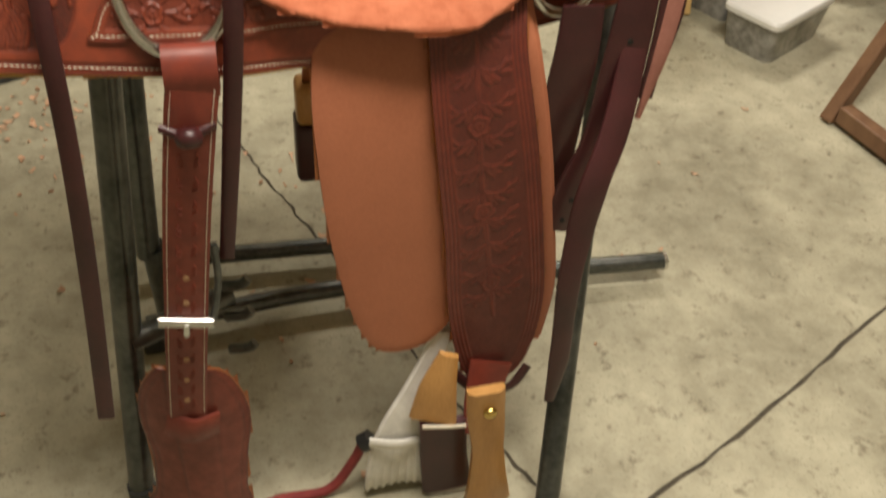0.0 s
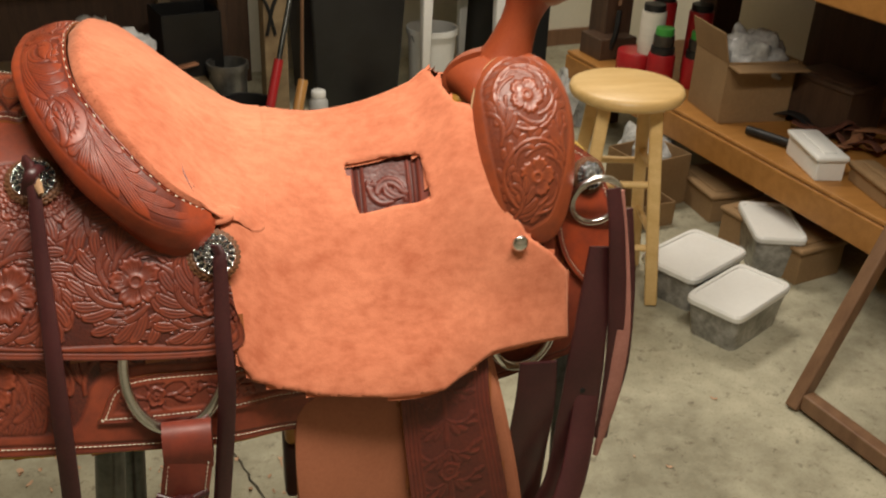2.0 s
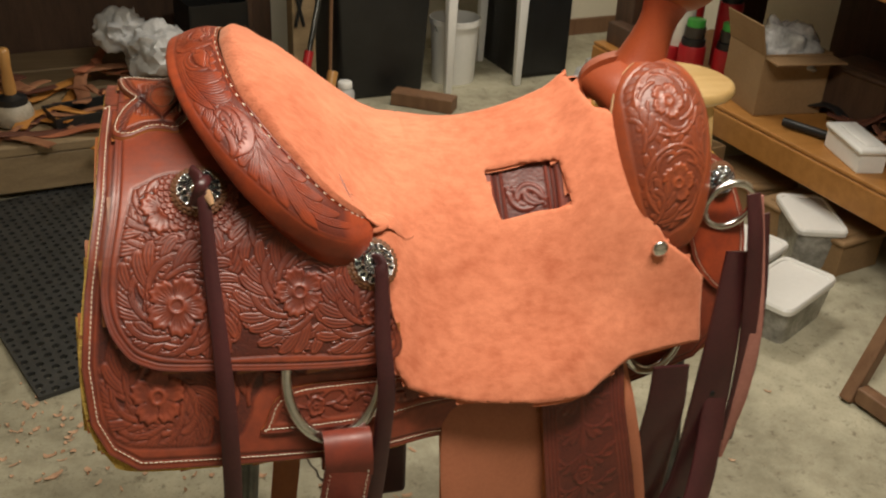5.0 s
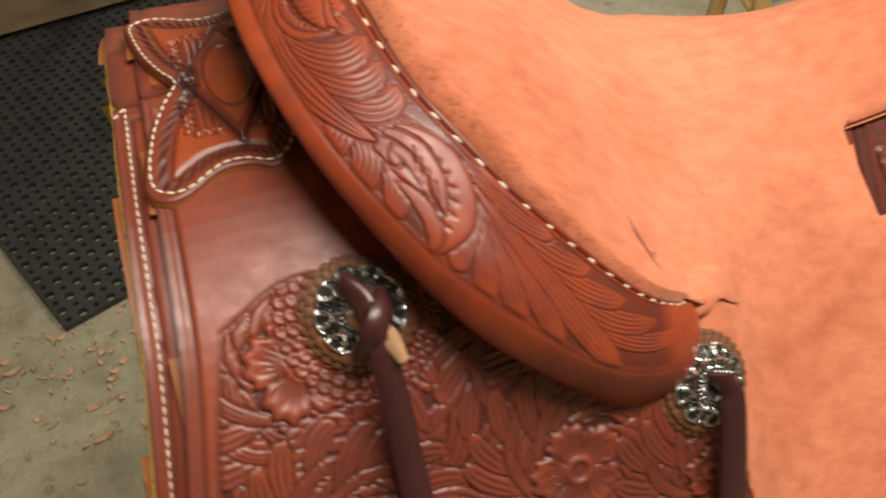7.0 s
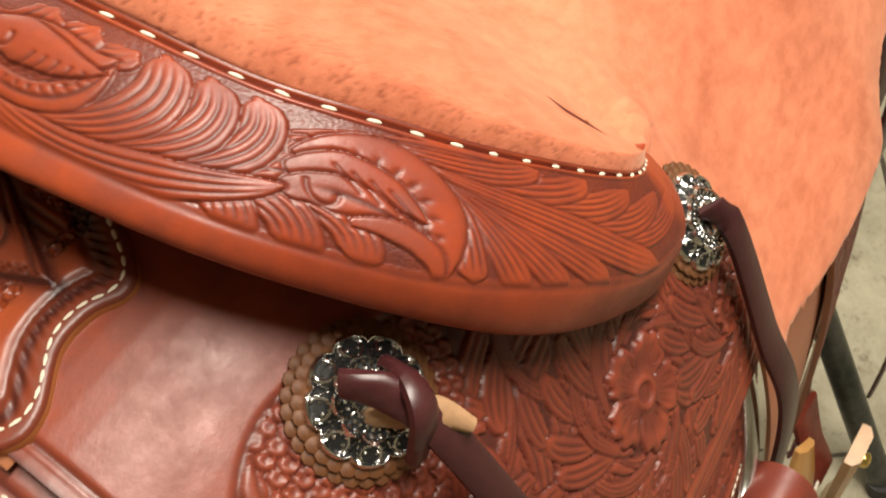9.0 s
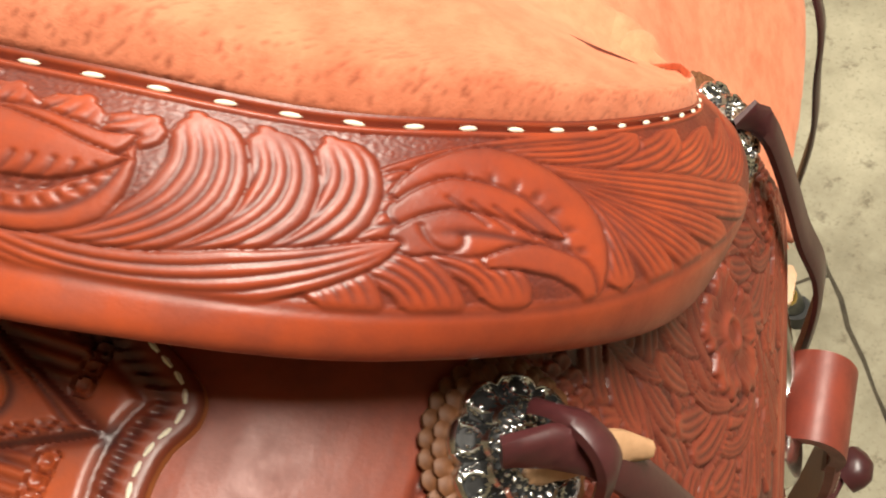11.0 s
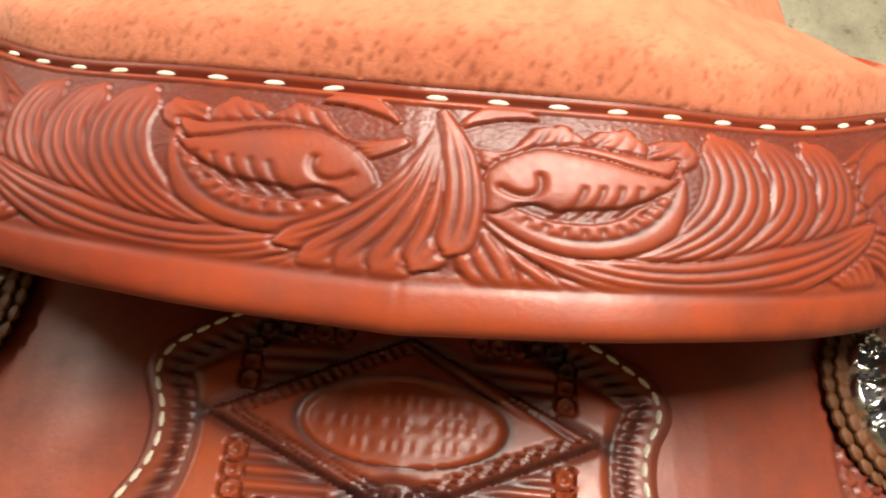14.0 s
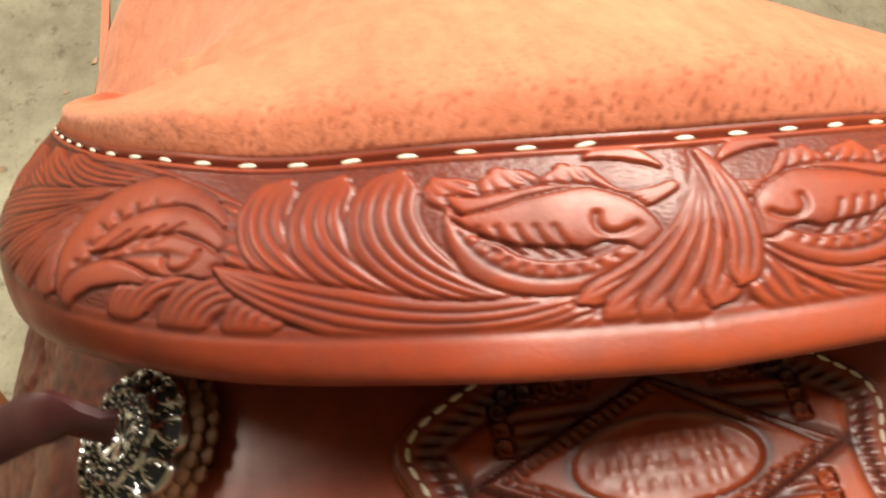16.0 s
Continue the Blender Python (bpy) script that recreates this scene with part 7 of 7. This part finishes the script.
for a, b, c in (((-0.15, 0.15), (-0.24, -0.142), 8),):
    part("flap", box_bm(a[0], a[1], b[0], b[1], 0.236, 0.242, 0.001, m=room(2.74, 2.86, SH, -12) @ Matrix.Rotation(radians(0), 4, "X")), CARD, carton, smooth=False)
part("flap", box_bm(-0.006, 0.0, -0.14, 0.14, 0.0, 0.12, 0.001, m=room(2.74, 2.86, SH + 0.25, -12) @ Matrix.Translation((-0.146, 0, 0)) @ Matrix.Rotation(radians(-16), 4, "Y")), CARD, carton, smooth=False)
crumple("bubble_wrap", 2.76, 2.86, SH + 0.16, 0.125, CLEARBAG, "clear bubble wrap bulging out of the box", "bubble wrap", 0.9, 7)
for k in range(26):
    u, v = 2.62 + 0.6 * rng.random(), 1.2 + 1.5 * rng.random()
    ob = scrap(u, v, SH + 0.004 + 0.03 * rng.random(), 0.16 + 0.16 * rng.random(), 360 * rng.random(), (SCRAP, DARKSCRAP, BLACKPLASTIC)[int(3 * rng.random())], 1.1, 0.05 * rng.random() + 0.02)
    tagged(ob, "dark leather offcut on the pine shelf", group="leather scraps on the pine shelf")
for k, (u, v, w, d, h, t, mt, lb) in enumerate(((2.62, 2.28, 0.10, 0.26, 0.07, -20, WHITEPLASTIC, "white cardboard carton lying on the shelf"), (2.66, 2.02, 0.08, 0.24, 0.05, -16, CARD, "flat brown carton lying on the shelf"), (3.0, 2.6, 0.2, 0.3, 0.18, 5, DARKWOOD, "dark box at the back of the shelf"), (3.0, 3.1, 0.22, 0.26, 0.14, -8, GREYBAG, "grey carton at the back of the shelf"), (2.9, 1.6, 0.25, 0.3, 0.2, 10, CARD, "brown carton at the back of the shelf"))):
    tote("carton", u, v, SH, w, d, h, mt, lb, "carton", t, mt, "")
tool2 = thing("hand_awl", "black-handled hand tool lying on the shelf", "tool")
part("handle", tube([tuple(room(2.60, 2.62, SH + 0.02).translation), tuple(room(2.66, 2.44, SH + 0.02).translation)], 0.018, 10), BLACKPLASTIC, tool2)
# clutter on the bench top
for k in range(9):
    crumple("plastic_wrap", 2.64 + 0.5 * rng.random(), 1.6 + 2.2 * k / 9, 1.151, 0.05 + 0.04 * rng.random(), (CLEARBAG, WHITEPLASTIC, BLACKPLASTIC)[k % 3], "crumpled plastic wrapping on the bench top", "wrapping", 0.5, k)
for k in range(4):
    slab_ = thing("paper_stack", "loose white papers on the bench top", "papers")
    part("sheet", box_bm(-0.10, 0.10, -0.14, 0.14, 1.151, 1.158 + 0.01 * k, 0.001, m=room(2.72 + 0.04 * k, 1.3 + 0.5 * k, 0, 12 * k)), WHITEPLASTIC, slab_, smooth=False)
part("strap_hook", tube([(1.90, 4.13, 0.93), (1.885, 4.10, 0.70), (1.875, 4.09, 0.62)], 0.010, 8, 12), BROWNWOOD, b2, "brown wooden tool handle hung on the post")
part("clamp", tube([(1.872, 4.08, 0.60), (1.862, 4.07, 0.50), (1.85, 4.08, 0.42)], 0.014, 8, 12), OXIDE, b2, "black clamp hung on the post")
crumple("plastic_bag", 2.56, 3.85, 0.0, 0.12, CLEARBAG, "clear plastic bag slumped on the floor", "bag", 1.4, 11)
crumple("plastic_bag", 2.46, 3.05, 0.0, 0.13, CLEARBAG, "clear plastic bag on the floor behind the stool", "bag", 1.2, 13)

# storage tubs on the floor
def storage_tub(x, y, turn, w, d, h):
    """A translucent tub that narrows to its foot, with a clipped white lid."""
    ob = thing("storage_tub", "clear plastic storage tub with a white lid", "tub", "tubs beside the bench")
    m = Matrix.Translation((x, y, 0)) @ Matrix.Rotation(radians(turn), 4, "Z")
    bm = bmesh.new()
    loops = []
    for k, z in ((0.84, 0.0), (0.86, 0.012), (0.97, h - 0.02), (1.0, h - 0.018), (1.0, h)):
        out = rounded([(-w / 2 * k, -d / 2 * k), (w / 2 * k, -d / 2 * k), (w / 2 * k, d / 2 * k), (-w / 2 * k, d / 2 * k)], 5, 0.14)
        loops.append([bm.verts.new(m @ Vector((px, py, z))) for px, py in out])
    for lo, hi in zip(loops, loops[1:]):
        for k in range(len(lo)):
            bm.faces.new((lo[k], lo[(k + 1) % len(lo)], hi[(k + 1) % len(lo)], hi[k]))
    bm.faces.new(loops[0][::-1])
    part("body", bm, TUB, ob)
    bm = bmesh.new()
    loops = []
    for k, z in ((1.03, h - 0.012), (1.04, h + 0.004), (1.0, h + 0.012), (0.90, h + 0.012), (0.88, h + 0.006), (0.4, h + 0.007)):
        out = rounded([(-w / 2 * k, -d / 2 * k), (w / 2 * k, -d / 2 * k), (w / 2 * k, d / 2 * k), (-w / 2 * k, d / 2 * k)], 5, 0.14)
        loops.append([bm.verts.new(m @ Vector((px, py, z))) for px, py in out])
    for lo, hi in zip(loops, loops[1:]):
        for k in range(len(lo)):
            bm.faces.new((lo[k], lo[(k + 1) % len(lo)], hi[(k + 1) % len(lo)], hi[k]))
    bm.faces.new(loops[-1])
    part("lid", bm, WHITEPLASTIC, ob, "white snap-on lid", smooth=False)


storage_tub(1.605, 2.575, 30, 0.325, 0.225, 0.135)
storage_tub(1.640, 2.315, 31, 0.325, 0.195, 0.135)
storage_tub(1.985, 2.73, 75, 0.30, 0.18, 0.16)
tote("flat_carton", 2.56, 2.30, 0.0, 0.22, 0.40, 0.12, CARD, "folded brown carton under the shelf", "carton", 4, CARD)
tote("flat_carton", 2.62, 2.75, 0.0, 0.22, 0.30, 0.10, CARD, "brown carton under the shelf", "carton", -8, CARD)
for k, (x, y, h) in enumerate(((1.62, 3.15, 0.10), (1.75, 3.32, 0.22))):
    tote("brown_carton", 0.98 * x + 0.198 * y, -0.198 * x + 0.98 * y, 0.0, 0.26, 0.22, h, CARD, "brown carton on the floor behind the stool", "carton", 8 * k)

# ---- stool ----
stool = thing("wooden_stool", "round blond wooden stool with turned rungs", "stool")
sx, sy = 1.312, 2.665
m = Matrix.Translation((sx, sy, 0))
seat_ob = part("seat", lathe([(0.165, 0.690), (0.180, 0.698), (0.186, 0.712), (0.182, 0.726), (0.168, 0.733), (0.001, 0.735)], m, 48), STOOLWOOD, stool)
feet = []
for k in range(4):
    g = radians(-56 + 90 * k)
    top, foot = np.array([sx + 0.115 * math.cos(g), sy + 0.115 * math.sin(g), 0.69]), np.array([sx + 0.205 * math.cos(g), sy + 0.205 * math.sin(g), 0.0])
    feet.append((top, foot))
    d = Vector(top - foot).normalized()
    rot = d.to_track_quat("Z", "Y").to_matrix().to_4x4()
    part("leg", box_bm(-0.021, 0.021, -0.021, 0.021, 0.004, (Vector(top) - Vector(foot)).length, 0.006, m=Matrix.Translation(foot) @ rot @ Matrix.Rotation(g, 4, "Z")), STOOLWOOD, stool)
for k in range(4):
    for f in ((0.30, 0.62) if k % 2 else (0.36, 0.68)):
        a, b = feet[k], feet[(k + 1) % 4]
        part("rung", tube([a[1] + (a[0] - a[1]) * f, b[1] + (b[0] - b[1]) * f], 0.012, 10), STOOLWOOD, stool)

# ---- sawhorse ----
horse = thing("sawhorse", "brown wooden sawhorse standing on the floor", "sawhorse")


def beam(a, b, w, d, mat, parent, name):
    a, b = Vector(a), Vector(b)
    rot = (b - a).to_track_quat("Z", "X").to_matrix().to_4x4()
    part(name, box_bm(-w / 2, w / 2, -d / 2, d / 2, 0, (b - a).length, 0.005, m=Matrix.Translation(a) @ rot), mat, parent, smooth=False)


beam((1.61, 1.88, 0.0), (1.99, 2.02, 0.80), 0.05, 0.04, BROWNWOOD, horse, "leg")
beam((2.38, 1.98, 0.0), (2.05, 2.02, 0.80), 0.05, 0.04, BROWNWOOD, horse, "leg")
beam((1.74, 1.30, 0.0), (2.07, 1.33, 0.80), 0.05, 0.04, BROWNWOOD, horse, "leg")
beam((2.46, 1.22, 0.0), (2.13, 1.33, 0.80), 0.05, 0.04, BROWNWOOD, horse, "leg")
beam((1.63, 1.86, 0.04), (1.77, 1.32, 0.04), 0.05, 0.045, BROWNWOOD, horse, "foot_rail")
beam((2.02, 2.10, 0.80), (2.10, 1.20, 0.80), 0.09, 0.05, BROWNWOOD, horse, "top_beam")

# ---- rubber mat with drain holes ----
mat_ob = thing("rubber_mat", "black rubber anti-fatigue mat with round drain holes", "mat")
pitch, cols, rows_ = 0.034, 30, 38
verts, faces = [], []
H = 0.015
for i in range(cols):
    for j in range(rows_):
        cx, cy = (i + 0.5) * pitch, (j + 0.5) * pitch
        r = pitch * (0.36 if (i + j) % 2 else 0.22)
        base = len(verts)
        for ring_, zz in ((0, H), (1, H), (1, 0.001), (0, 0.001)):
            for k in range(8):
                g = radians(45 * k)
                if ring_ == 0:
                    c, s = math.cos(g), math.sin(g)
                    q = max(abs(c), abs(s))
                    verts.append((cx + pitch / 2 * c / q, cy + pitch / 2 * s / q, zz))
                else:
                    verts.append((cx + r * math.cos(g), cy + r * math.sin(g), zz - (0.002 if zz == H else 0) * 0))
        for k in range(8):
            n = (k + 1) % 8
            faces.append((base + k, base + n, base + 8 + n, base + 8 + k))
            faces.append((base + 8 + k, base + 8 + n, base + 16 + n, base + 16 + k))
            edge = (i == 0 and k in (3, 4)) or (i == cols - 1 and k in (7, 0)) or (j == 0 and k in (5, 6)) or (j == rows_ - 1 and k in (1, 2))
            if edge:
                faces.append((base + n, base + k, base + 24 + k, base + 24 + n))
me = bpy.data.meshes.new("mesh")
mm = Matrix.Translation((-0.665, 2.285, 0)) @ Matrix.Rotation(radians(24), 4, "Z")
me.from_pydata([tuple(mm @ Vector(v) * UNIT) for v in verts], [], faces)
bm = bmesh.new()
bm.from_mesh(me)
bmesh.ops.remove_doubles(bm, verts=bm.verts, dist=0.0004)
bm.to_mesh(me)
bm.free()
part("mat", me, RUBBER, mat_ob, smooth=False)

# ---- shavings on the floor ----
bm = bmesh.new()
for k in range(260):
    if k < 120:
        x, y = -0.62 + 0.22 * rng.normal(), 2.16 + 0.12 * rng.normal()
    elif k < 200:
        x, y = -0.5 + 0.35 * rng.normal(), 1.85 + 0.3 * rng.normal()
    else:
        x, y = 0.15 + 0.5 * rng.normal(), 1.75 + 0.3 * rng.normal()
    L, w, g = 0.006 + 0.022 * rng.random() ** 2, 0.002 + 0.006 * rng.random(), 6.3 * rng.random()
    pts = []
    for q in range(4):
        t = q / 3 - 0.5
        for s in (-1, 1):
            px, py = L * t, s * w * (1 - 1.4 * t * t)
            pts.append(bm.verts.new((x + px * math.cos(g) - py * math.sin(g), y + px * math.sin(g) + py * math.cos(g), 0.002 + 0.008 * (t * t) * 4 * rng.random())))
    for q in range(3):
        bm.faces.new((pts[2 * q], pts[2 * q + 1], pts[2 * q + 3], pts[2 * q + 2]))
tagged(part("leather_shavings", bm, SHAVING), "pale leather shavings and chips scattered on the floor", "shavings", kind="stuff")
for x, y, g, L in ((-0.595, 1.965, 0.6, 0.05), (-0.64, 1.70, 2.6, 0.06), (-0.78, 2.2, 0.3, 0.04)):
    a = Matrix.Translation((x, y, 0.004)) @ Matrix.Rotation(g, 4, "Z")
    ob = part("leather_chip", strap([tuple(a @ Vector((L * (k / 4 - 0.5), 0, 0.006 * (k - 2) ** 2 / 4))) for k in range(5)], [0.004, 0.018, 0.006], 0.003, face=(0, 0, 1), steps=12), (SHAVING, SHAVING))
    tagged(ob, "pale curled leather chip on the concrete", "chip", "leather chips on the floor")
